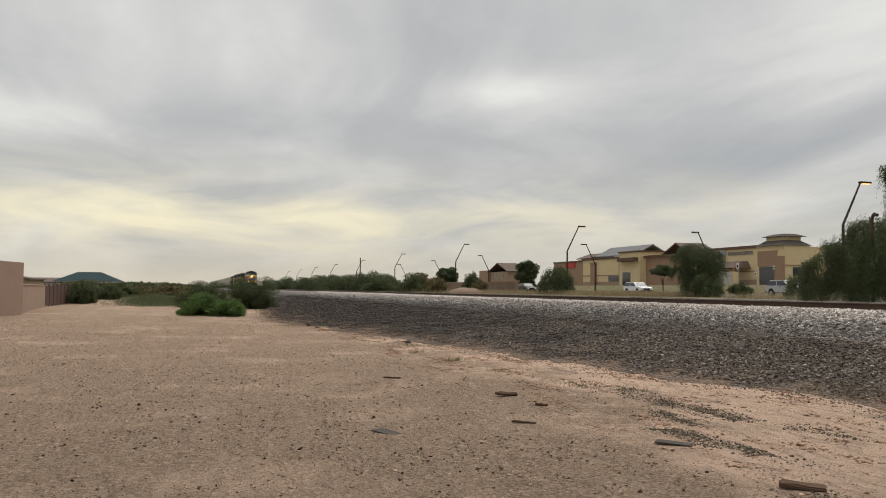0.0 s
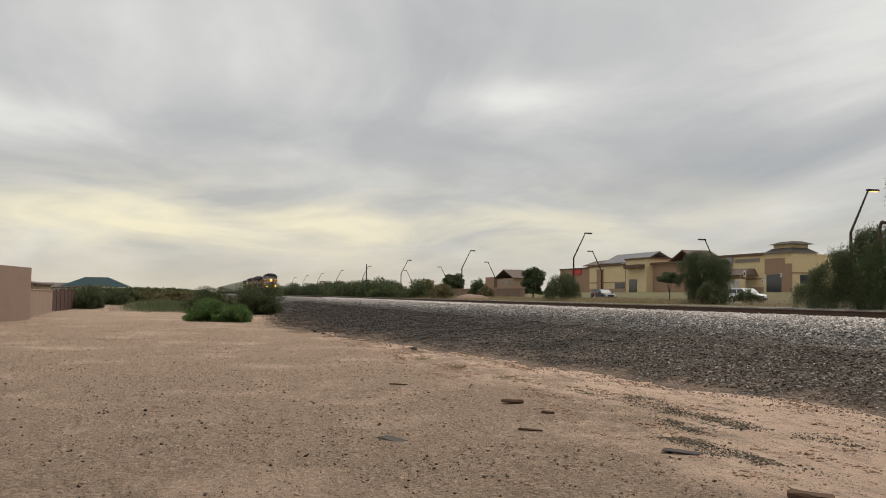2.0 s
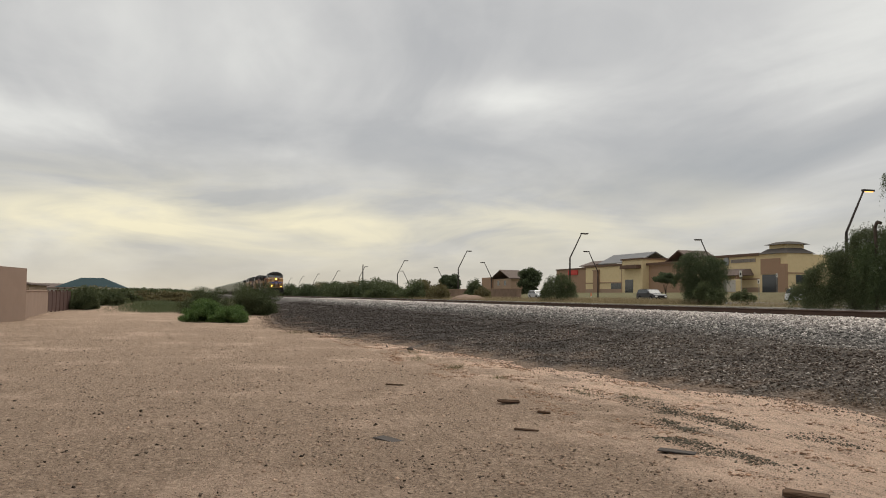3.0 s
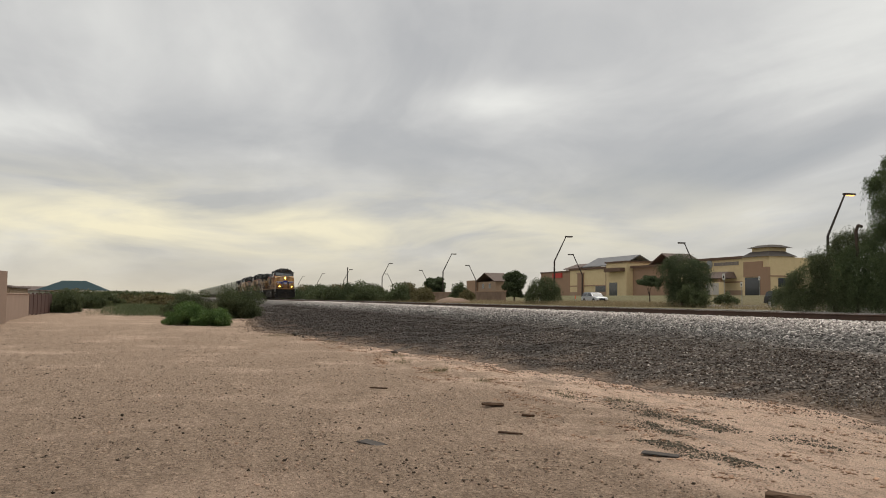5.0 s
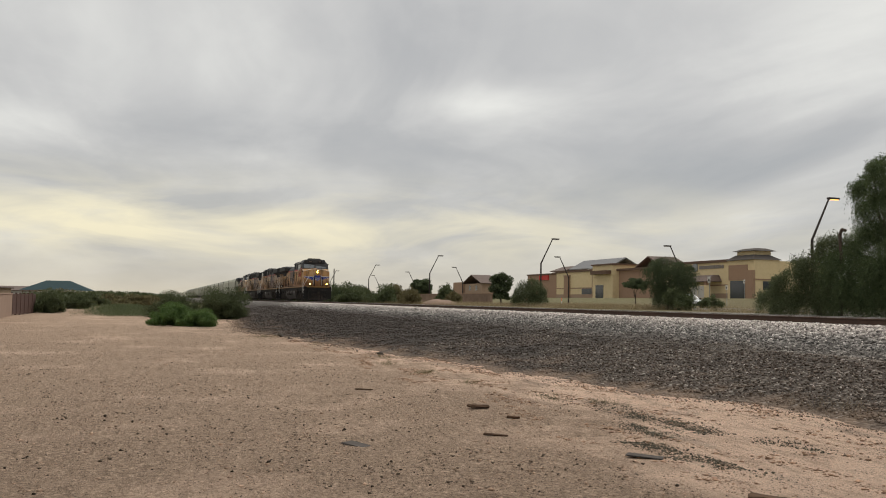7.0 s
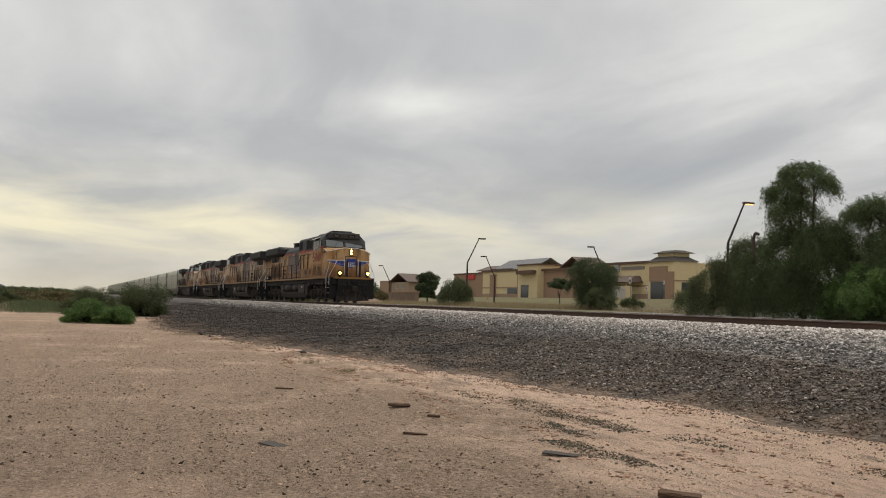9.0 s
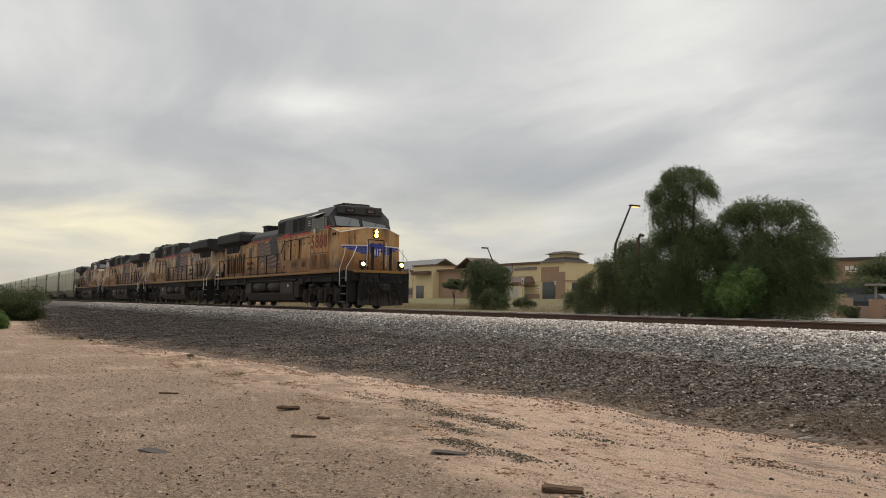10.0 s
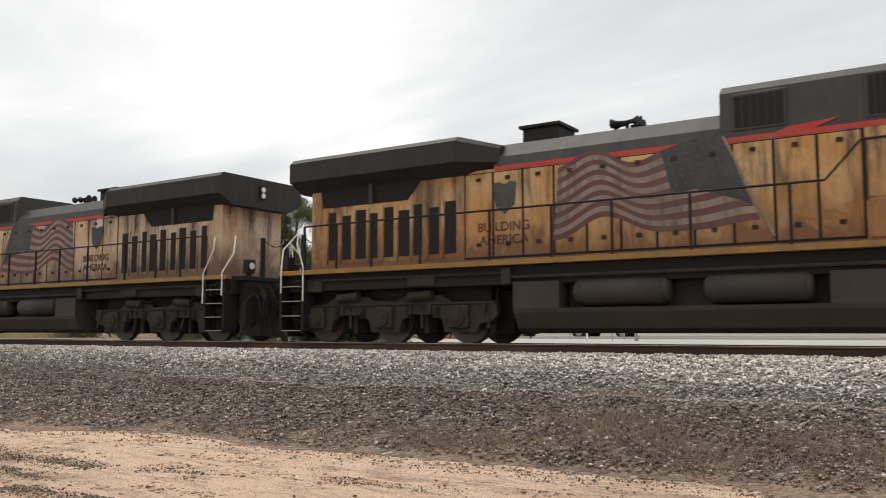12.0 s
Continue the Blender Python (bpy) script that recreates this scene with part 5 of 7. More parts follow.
TRAIN = [(0.0, -234.7), (2.5, -183.6), (5.5, -123.1), (6.5, -102.9), (9.5, -43.3), (10.5, -24.1), (11.0, -14.3), (11.5, -4.2), (12.0, 5.65)]
lead_loco = locomotive(True)
follower = locomotive(False)
STOCK = [(lead_loco, -9.65, 0), (follower, -31.95, 180)]
STOCK.append((copy_thing(follower, pose(0, 0, 0)), -54.25, 180))
STOCK.append((copy_thing(follower, pose(0, 0, 0)), -76.55, 0))
first_hopper = hopper()
for k in range(18):
    wagon = first_hopper if k == 0 else copy_thing(first_hopper, pose(0, 0, 0))
    STOCK.append((wagon, -96.7 - 17.9 * k, 0))
for ob, off, turn in STOCK:
    ob.matrix_basis = pose(TRAIN[0][1] + off, TRACK_Y, RAIL_Z, 0, 0, turn)


# ---- plants ----
def leaves(name, blobs, count, size, mat, parent, seed, droop=0.0, lump=0.42, kids=16, full=False):
    """A crown of many small leaves in uneven clumps, with gaps between."""
    rng = np.random.default_rng(seed)
    subs = []
    for cx, cy, cz, rx, ry, rz in blobs:
        for _ in range(kids):
            d = rng.normal(size=3)
            d /= np.linalg.norm(d)
            if d[2] < -0.5 and not full:
                d[2] *= -0.5
            k = rng.uniform(0.45, 1.0)
            f = rng.uniform(0.55, 1.15) * lump
            subs.append((cx + d[0] * rx * k, cy + d[1] * ry * k, cz + d[2] * rz * k, rx * f, ry * f, rz * f))
    subs = np.array(subs)
    wgt = subs[:, 3] * subs[:, 4]
    pick = rng.choice(len(subs), count, p=wgt / wgt.sum())
    d = rng.normal(size=(count, 3))
    d /= np.linalg.norm(d, axis=1)[:, None]
    rad = rng.random(count) ** 0.42
    c = subs[pick, :3] + d * subs[pick, 3:] * rad[:, None]
    c[:, 2] = np.where(c[:, 2] < 0.04, 0.04 + 0.5 * np.abs(c[:, 2]) * rng.random(count), c[:, 2])
    a = rng.normal(size=(count, 3))
    a[:, 2] -= droop * 2
    a /= np.linalg.norm(a, axis=1)[:, None]
    b = np.cross(a, rng.normal(size=(count, 3)))
    b /= np.linalg.norm(b, axis=1)[:, None]
    s = size * rng.uniform(0.6, 1.4, count)[:, None]
    v = np.stack([c - a * s - b * s * 0.3, c - a * s * 0.6 + b * s * 0.42, c + a * s * 1.2], 1).reshape(-1, 3)
    ob = new(name, from_arrays(name, v, np.arange(count * 3).reshape(-1, 3), mat))
    ob.parent = parent
    return ob


def fronds(name, blobs, strands, size, mat, parent, seed, lean=(0.25, 0.0), hang=0.9, per=15):
    """A feathery crown: thin strands that spring outwards from the limbs and hang, each set with small narrow leaves."""
    rng = np.random.default_rng(seed)
    bl = np.array(blobs, float)
    area = bl[:, 3] * bl[:, 5] + 0.25
    pick = rng.choice(len(bl), strands, p=area / area.sum())
    d = rng.normal(size=(strands, 3))
    d /= np.linalg.norm(d, axis=1)[:, None]
    # strands grow in tufts, so that gaps stay between them
    tuft = rng.normal(size=(len(bl) * 26, 3))
    tuft /= np.linalg.norm(tuft, axis=1)[:, None]
    which = pick * 26 + rng.integers(0, 26, strands)
    d = tuft[which] + 0.44 * d
    d[:, 2] = np.where(d[:, 2] < -0.35, -0.45 * d[:, 2], d[:, 2])
    d /= np.linalg.norm(d, axis=1)[:, None]
    reach = (0.62 + 0.42 * rng.random(len(bl) * 26))[which] * (0.55 + 0.5 * rng.random(strands) ** 0.6)
    start = bl[pick, :3] + d * bl[pick, 3:] * reach[:, None]
    long = (0.35 + 0.75 * rng.random(strands)) * np.clip(bl[pick, 3], 0.7, 1.4)
    vs = []
    for k in range(per):
        u = (k + rng.random(strands)) / per
        out = d * (long * 0.55 * (u - 0.35 * u * u))[:, None]
        p = start + out + np.stack([lean[0] * u * long, lean[1] * u * long, -hang * long * u * u], 1)
        p += rng.normal(size=(strands, 3)) * 0.045
        a = d * 0.5 + rng.normal(size=(strands, 3)) * 0.55
        a[:, 0] += lean[0]
        a[:, 2] -= hang * 1.3 * u
        a /= np.linalg.norm(a, axis=1)[:, None]
        b = np.cross(a, rng.normal(size=(strands, 3)))
        b /= np.linalg.norm(b, axis=1)[:, None] + 1e-9
        q = size * rng.uniform(0.6, 1.5, strands)[:, None]
        vs.append(np.stack([p - a * q, p + b * q * 0.30, p + a * q * 1.3], 1))
    v = np.concatenate(vs).reshape(-1, 3)
    v[:, 2] = np.where(v[:, 2] < 0.03, 0.03 + 0.4 * np.abs(v[:, 2]), v[:, 2])
    ob = new(name, from_arrays(name, v, np.arange(len(v)).reshape(-1, 3), mat))
    ob.parent = parent
    return ob


def plant(name, label, category, x, y, z, blobs, count, size, leaf, seed, trunk=0.14, droop=0.0, group="", lump=0.42, full=False, feather=0):
    """A tree or shrub: tapered trunk, limbs up into the crown, and the crown. Blobs: places and radii from its foot."""
    t = thing(name, label, category, pose(x, y, z), group)
    rng = random.Random(seed)
    bm = bmesh.new()
    top = max(b[2] for b in blobs)
    cx = sum(b[0] for b in blobs) / len(blobs)
    fork = Vector((cx * 0.25, 0, top * 0.30))
    rod(bm, (0, 0, -0.15), fork, trunk, 9, trunk * 0.75)
    for b in blobs:
        mid = fork.lerp(Vector(b[:3]), 0.5) + Vector((rng.uniform(-0.2, 0.2), rng.uniform(-0.2, 0.2), 0.15))
        rod(bm, fork, mid, trunk * 0.55, 7, trunk * 0.35)
        rod(bm, mid, b[:3], trunk * 0.35, 6, trunk * 0.12)
        for _ in range(4):
            e = Vector(b[:3]) + Vector((rng.uniform(-1, 1) * b[3], rng.uniform(-1, 1) * b[4], rng.uniform(0, 1) * b[5])) * 0.8
            rod(bm, mid.lerp(Vector(b[:3]), 0.6), e, trunk * 0.14, 5, trunk * 0.05)
    part("trunk", bm, M["bark"], t)
    if feather:
        fronds("crown", blobs, feather, size, M[leaf], t, seed)
    else:
        leaves("crown", blobs, count, size, M[leaf], t, seed, droop, lump, 16, full)
    return t


def shrub(x, y, z, w, h, leaf, seed, count=2600, size=0.09, label="", n=5, name="shrub"):
    rng = random.Random(seed)
    blobs = []
    for k in range(n):
        u = (k + 0.5) / n - 0.5
        r = h * rng.uniform(0.30, 0.42)
        blobs.append((u * w * 0.8 + rng.uniform(-0.1, 0.1) * w, rng.uniform(-0.25, 0.25) * w, h * rng.uniform(0.30, 0.60), max(w / n * 0.85, r * 0.9), w * 0.24, r * 1.15))
    return plant(name, label or "olive green desert shrub on dry ground", "shrub", x, y, z, blobs, count, size, leaf, seed, 0.04, group="shrubs", lump=0.5, full=True)


def bush(x, y, z, wx, wy, h, leaf, seed, count, size, label, name="bush"):
    """A dense bush, leafy down to the ground, with an uneven top."""
    rng = random.Random(seed)
    blobs = [(0, 0, h * 0.5, wx * 0.34, wy * 0.34, h * 0.42)]
    for k in range(11):
        a = k * 2.39996
        r = math.sqrt((k + 0.6) / 11.0)
        u, v = math.cos(a) * r, math.sin(a) * r
        tall = h * (1.0 - 0.55 * r * r) * rng.uniform(0.72, 1.05)
        blobs.append((u * wx * 0.40, v * wy * 0.40, tall * 0.46, wx * 0.16, wy * 0.16, tall * 0.5))
    return plant(name, label, "shrub", x, y, z, blobs, count, size, leaf, seed, 0.03, group="shrubs", lump=0.55, full=True)


def plants():
    Y = 27.0
    plant("tree", "tall windswept pepper tree with drooping olive foliage", "tree", -25.65, Y, 0.95,
          [(0.0, 0, 6.0, 0.9, 1.0, 0.55), (-1.1, 0.2, 5.35, 0.95, 1.0, 0.6), (0.7, -0.1, 5.5, 0.8, 0.9, 0.6), (-0.2, -0.3, 4.4, 1.1, 1.1, 0.8), (-0.8, 0.2, 3.3, 1.2, 1.3, 1.1), (0.9, 0.1, 3.2, 1.1, 1.2, 1.0), (0.6, 0, 2.0, 1.8, 1.5, 1.3), (-1.6, -0.3, 1.8, 1.6, 1.4, 1.3), (0.8, -0.6, 0.9, 1.7, 1.2, 0.8), (-1.4, -0.6, 0.9, 1.7, 1.2, 0.8), (1.4, -0.4, 2.6, 1.2, 1.2, 1.0), (-0.3, -0.9, 1.5, 1.5, 0.9, 1.0)], 0, 0.052, "leaf_pepper", 3, 0.16, feather=14000)
    plant("tree", "broad bushy tree with dense drooping green foliage", "tree", -22.0, Y + 0.6, 0.95,
          [(-0.3, 0, 4.3, 1.0, 1.2, 0.6), (0.9, 0, 4.15, 0.8, 1.1, 0.6), (-1.3, 0, 4.05, 0.9, 1.2, 0.7), (1.7, 0, 3.1, 0.8, 1.0, 0.8), (-0.2, 0.2, 3.0, 1.5, 1.4, 1.0), (1.8, 0, 2.0, 0.9, 1.1, 1.1), (0, -0.4, 2.1, 1.8, 1.5, 1.3), (0.2, -0.6, 1.0, 2.2, 1.4, 0.9), (2.1, -0.3, 0.9, 0.9, 1.0, 0.8), (-1.6, -0.5, 0.9, 1.4, 1.2, 0.8), (0.9, -1.0, 0.8, 1.5, 0.9, 0.7), (-0.6, -1.0, 0.8, 1.5, 0.9, 0.7), (1.0, -0.8, 1.9, 1.3, 1.0, 1.0)], 0, 0.052, "leaf_pepper", 4, 0.14, feather=13500)
    plant("tree", "leaning sparse tree with feathery olive twigs", "tree", -29.2, Y - 0.3, 0.95,
          [(0.9, 0, 2.9, 0.9, 1.0, 0.8), (-0.2, 0, 2.3, 1.0, 1.1, 0.8), (-1.5, 0, 1.6, 1.1, 1.1, 0.8), (-2.8, 0, 0.9, 1.0, 1.0, 0.6), (0.2, 0, 1.2, 1.5, 1.2, 0.9), (1.4, -0.3, 0.9, 1.4, 1.2, 0.8), (-1.2, -0.3, 0.6, 1.5, 1.1, 0.6)], 0, 0.048, "leaf_bush", 5, 0.12, feather=5600)
    shrub(-22.5, Y - 1.2, 0.95, 3.4, 2.2, "leaf_green", 17, 20000, 0.055, "bright green undergrowth shrub beneath taller trees", 5)
    snag = thing("dead_stump", "bent dark dead trunk standing among the foliage", "dead tree", pose(-27.3, 26.0, 0.9))
    part("trunk", bars([[(0, 0, 0), (0.05, 0, 2.4), (-0.02, 0, 3.5), (0.10, 0, 3.72), (0.28, 0, 3.66)]], 0.065, 8), M["bark"], snag)
    # trees and shrubs along the street
    plant("tree", "round dense mesquite tree before the shops", "tree", -67, 44, 1.0,
          [(0, 0, 4.1, 1.6, 1.6, 0.8), (-1.6, 0, 3.5, 1.5, 1.5, 0.9), (1.6, 0, 3.6, 1.5, 1.5, 0.9), (0.2, 0, 2.9, 2.3, 1.8, 1.0), (-2.2, 0, 2.3, 1.1, 1.2, 0.8), (2.3, 0, 2.4, 1.1, 1.2, 0.8), (0.4, 0, 1.6, 2.2, 1.6, 1.0), (0.8, -0.4, 0.8, 2.4, 1.4, 0.7)], 0, 0.066, "leaf_dark", 6, 0.18, feather=5200)
    plant("tree", "small clipped street tree with a thin trunk", "tree", -112, 68, 1.1,
          [(0, 0, 3.4, 1.9, 1.7, 0.9), (0.9, 0, 3.0, 1.3, 1.3, 0.7), (-1.0, 0, 3.0, 1.3, 1.3, 0.7)], 9000, 0.14, "leaf_dark", 7, 0.12)
    plant("tree", "round dark street tree", "tree", -170, 70, 1.3,
          [(0, 0, 4.6, 2.7, 2.4, 1.9), (-1.2, 0, 3.4, 2.2, 2, 1.6), (1.2, 0, 3.2, 2.2, 2, 1.6), (0, 0, 1.5, 2.5, 2, 1.4)], 18000, 0.17, "leaf_dark", 8, 0.2)
    plant("tree", "low spreading desert tree by the railway", "tree", -91, 41, 1.0,
          [(0.3, 0, 2.5, 1.6, 1.4, 0.8), (-1.4, 0, 1.9, 1.4, 1.3, 0.8), (1.7, 0, 1.7, 1.4, 1.3, 0.9), (-2.2, 0, 1.0, 1.3, 1.2, 0.8), (2.3, 0, 0.9, 1.2, 1.2, 0.7), (0, 0, 1.0, 2.0, 1.4, 0.8)], 0, 0.075, "leaf_bush", 9, 0.12, feather=2600)
    plant("tree", "dark spreading tree behind the block wall", "tree", -196, 60, 1.0,
          [(0, 0, 4.6, 2.8, 2.4, 1.4), (-2.4, 0, 3.6, 2.0, 2, 1.2), (2.4, 0, 3.6, 2.2, 2, 1.3), (-1.4, 0, 1.8, 2.4, 2, 1.6), (1.6, 0, 1.8, 2.4, 2, 1.6)], 18000, 0.18, "leaf_dark", 10, 0.2)
    shrub(-31.3, 46.4, 1.0, 1.6, 0.9, "leaf_bush", 35, 2600, 0.06)
    shrub(-28.2, 46.6, 1.0, 1.8, 0.7, "leaf_dry", 36, 2600, 0.06)
    shrub(-60.5, 44, 1.0, 2.0, 1.25, "leaf_olive", 31, 4500, 0.065)
    shrub(-63.5, 42.5, 1.0, 4.0, 1.9, "leaf_olive", 33, 9000, 0.075)
    k = 40
    for x, y, w, h, lf in ((-128, 33, 5, 3.2, "leaf_olive"), (-137, 30, 6, 3.4, "leaf_olive"), (-152, 31, 6, 3.8, "leaf_dark"), (-165, 34, 7, 3.6, "leaf_olive"), (-180, 30, 7, 3.6, "leaf_olive"), (-205, 33, 8, 4.0, "leaf_dark"), (-228, 30, 8, 3.8, "leaf_dark"), (-255, 34, 9, 4.2, "leaf_dark"), (-290, 32, 10, 4.2, "leaf_dark"), (-330, 36, 12, 4.5, "leaf_dark"), (-380, 36, 14, 4.8, "leaf_dark"), (-115, 40, 3, 2.0, "leaf_dry"), (-143, 38, 4, 2.4, "leaf_dry")):
        k += 1
        bush(x, y, 0.95, w * 1.25, w, h, lf, k, 6500, 0.105 + w * 0.010, "olive green desert shrub on dry ground", "shrub")
    for x, y, w, h in ((-120, 35, 6, 2.6), (-124, 42, 6, 3.4), (-133, 36, 8, 3.2), (-144, 33, 8, 3.4), (-158, 36, 9, 3.6), (-172, 31, 9, 3.4), (-190, 35, 10, 3.8), (-215, 34, 11, 4.0), (-240, 35, 12, 4.2)):
        k += 1
        bush(x, y, 0.95, w, w * 0.6, h, "leaf_bush" if k % 2 else "leaf_dry", k, 6500, 0.105 + w * 0.010, "dusty olive scrub along the railway", "shrub")
    # on the open side
    bush(-46.6, 0.75, 0.0, 2.6, 2.5, 1.25, "leaf_green", 60, 26000, 0.042, "bright green low bush at the edge of the bank")
    bush(-45.4, 2.0, 0.0, 2.2, 2.2, 0.95, "leaf_green", 64, 20000, 0.042, "bright green low bush at the edge of the bank")
    bush(-62, 4.45, 0.0, 4.0, 3.9, 2.25, "leaf_bush", 61, 42000, 0.052, "dense olive green bush beside the railway bank")
    bush(-66, 1.2, 0.0, 3.6, 4.2, 2.0, "leaf_bush", 62, 30000, 0.055, "olive green bush beside the railway bank")
    bush(-74.5, -8.3, ground_height(-74.5, -8.3) - 0.03, 3.0, 2.9, 1.95, "leaf_bush", 63, 26000, 0.055, "dark olive bush beside a brown metal enclosure")
    bush(-79.5, -6.6, ground_height(-79.5, -6.6) - 0.03, 2.6, 2.4, 1.35, "leaf_bush", 65, 16000, 0.06, "dark olive bush at the edge of the clearing")
    k = 70
    for x, y, w, h in ((-92, -8, 5, 1.9), (-100, -3, 6, 1.7), (-108, -11, 6, 2.2), (-118, -6, 7, 2.0), (-122, 0, 6, 2.2), (-130, -13, 8, 2.4), (-140, -4, 8, 2.4), (-155, -10, 9, 2.6), (-170, -2, 9, 2.6), (-190, -14, 12, 3.0), (-215, -6, 12, 3.0), (-250, -20, 16, 3.4), (-300, -8, 18, 3.6), (-380, -28, 26, 4.2), (-460, -10, 30, 4.6)):
        k += 1
        bush(x, y, ground_height(x, y) - 0.03, w * 0.8, w * 1.5, h * 0.8, "leaf_bush" if k % 4 else "leaf_dry", k, 6500, 0.095 + w * 0.015, "olive green desert shrub on dry ground", "shrub")
    # trees beyond the crossing
    k = 90
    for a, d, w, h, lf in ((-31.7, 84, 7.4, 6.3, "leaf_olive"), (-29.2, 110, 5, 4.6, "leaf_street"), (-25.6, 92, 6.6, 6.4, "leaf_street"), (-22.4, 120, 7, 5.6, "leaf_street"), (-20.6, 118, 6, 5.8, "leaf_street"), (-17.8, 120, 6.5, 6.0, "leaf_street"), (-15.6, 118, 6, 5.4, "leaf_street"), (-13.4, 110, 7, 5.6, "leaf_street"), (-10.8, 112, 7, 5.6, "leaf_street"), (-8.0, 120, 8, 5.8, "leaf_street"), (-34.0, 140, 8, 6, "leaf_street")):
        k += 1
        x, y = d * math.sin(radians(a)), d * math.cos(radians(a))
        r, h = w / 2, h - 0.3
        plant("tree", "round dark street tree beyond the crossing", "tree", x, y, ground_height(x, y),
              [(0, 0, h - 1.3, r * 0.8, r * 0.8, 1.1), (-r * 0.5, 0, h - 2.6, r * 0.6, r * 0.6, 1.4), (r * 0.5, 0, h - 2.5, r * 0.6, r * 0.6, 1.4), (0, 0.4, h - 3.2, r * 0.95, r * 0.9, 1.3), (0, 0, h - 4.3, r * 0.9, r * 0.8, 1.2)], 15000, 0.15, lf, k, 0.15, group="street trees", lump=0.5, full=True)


def hedge_rows():
    k = 120
    for a, d, w, h in ((-30, 150, 18, 5.2), (-25, 150, 20, 5.0), (-20, 148, 20, 5.4), (-14, 146, 20, 5.2), (-8, 146, 22, 5.4), (-34, 165, 16, 5.4)):
        k += 1
        x, y = d * math.sin(radians(a)), d * math.cos(radians(a))
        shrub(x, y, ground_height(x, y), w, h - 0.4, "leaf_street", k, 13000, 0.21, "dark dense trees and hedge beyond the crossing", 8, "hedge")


def grass_patch(name, label, spots, mat, seed, blade=0.5):
    """Many thin blades; spots: x, y, radius along x and y, count."""
    rng = np.random.default_rng(seed)
    vs = []
    for x, y, rx, ry, n in spots:
        p = rng.normal(size=(n, 2)) * (rx * 0.5, ry * 0.5) + (x, y)
        for a, b in p:
            z = max(ground_height(a, b), bank_height(a, b) if toe(a) < b < 21 else -1)
            h = blade * rng.uniform(0.4, 1.2)
            t = rng.random() * math.tau
            dx, dy = math.cos(t) * 0.028 * blade, math.sin(t) * 0.028 * blade
            lx, ly = rng.normal(0, 0.75 * h), rng.normal(0, 0.75 * h)
            vs += [(a - dx, b - dy, z - 0.02), (a + dx, b + dy, z - 0.02), (a + lx, b + ly, z + h)]
    v = np.array(vs)
    ob = new(name, from_arrays(name, v, np.arange(len(v)).reshape(-1, 3), mat))
    return tagged(ob, label, "grass", kind="stuff")


def grasses():
    grass_patch("dry_grass", "tall straw-coloured weeds along the far side of the railway", [(-88, 43, 14, 3, 5000), (-105, 40, 16, 4, 4000), (-76, 41, 9, 3, 5000), (-72, 44, 8, 3, 3000), (-125, 36, 18, 5, 3000), (-50, 40, 6, 3, 800)], M["grass"], 11, 0.55)
    grass_patch("green_grass", "strip of rough olive grass behind the sandy clearing", [(-76, -2.5, 7, 3.0, 9000), (-84, -1, 9, 4, 6000)], M["leaf_olive"], 12, 0.42)
    grass_patch("weed_tufts", "small olive weed tufts on sandy earth", [(-17.1, 5.35, 0.42, 0.25, 260), (-19.6, 5.2, 0.6, 0.2, 200), (-14.8, 5.5, 0.35, 0.2, 120), (-21.5, 5.6, 0.5, 0.2, 120), (-33, 3.9, 1.0, 0.6, 420), (-12.2, 5.9, 0.5, 0.2, 120), (-11.2, 6.3, 0.5, 0.2, 120), (-28, 5.0, 0.6, 0.4, 160)], M["leaf_dry"], 13, 0.10)
    grass_patch("dry_brush", "pale dead brush caught on the ballast bank", [(-4.4, 11.6, 0.6, 0.35, 500), (-5.6, 9.3, 1.6, 0.5, 1300), (-3.0, 9.6, 1.6, 0.7, 1900), (-1.2, 10.0, 1.2, 0.8, 1200), (-4.2, 10.3, 0.9, 0.5, 900), (-7.6, 9.1, 0.8, 0.3, 160), (-9.6, 8.9, 0.9, 0.3, 160)], M["brush"], 14, 0.15)


# ---- buildings ----
def wall_panel(name, x0, x1, y0, y1, z0, z1, mat, parent, label="", bevel=0.0):
    return part(name, bbox(x0, x1, y0, y1, z0, z1, bevel, 1), M[mat], parent, label)


def gable(parent, x0, x1, y0, y1, z0, z1, mat, over=0.5, axis="x"):
    """A pitched roof slab with thickness, its ridge along an axis."""
    if axis == "x":
        m_ = (y0 + y1) / 2
        prof = [(y0 - over, z0 - 0.1), (m_, z1), (y1 + over, z0 - 0.1), (y1 + over, z0 + 0.12), (m_, z1 + 0.25), (y0 - over, z0 + 0.12)]
        return part("roof", prism(bmesh.new(), prof, x0 - over, x1 + over, "x"), M[mat], parent)
    m_ = (x0 + x1) / 2
    prof = [(x0 - over, z0 - 0.1), (m_, z1), (x1 + over, z0 - 0.1), (x1 + over, z0 + 0.12), (m_, z1 + 0.25), (x0 - over, z0 + 0.12)]
    return part("roof", prism(bmesh.new(), prof, y0 - over, y1 + over, "y"), M[mat], parent)


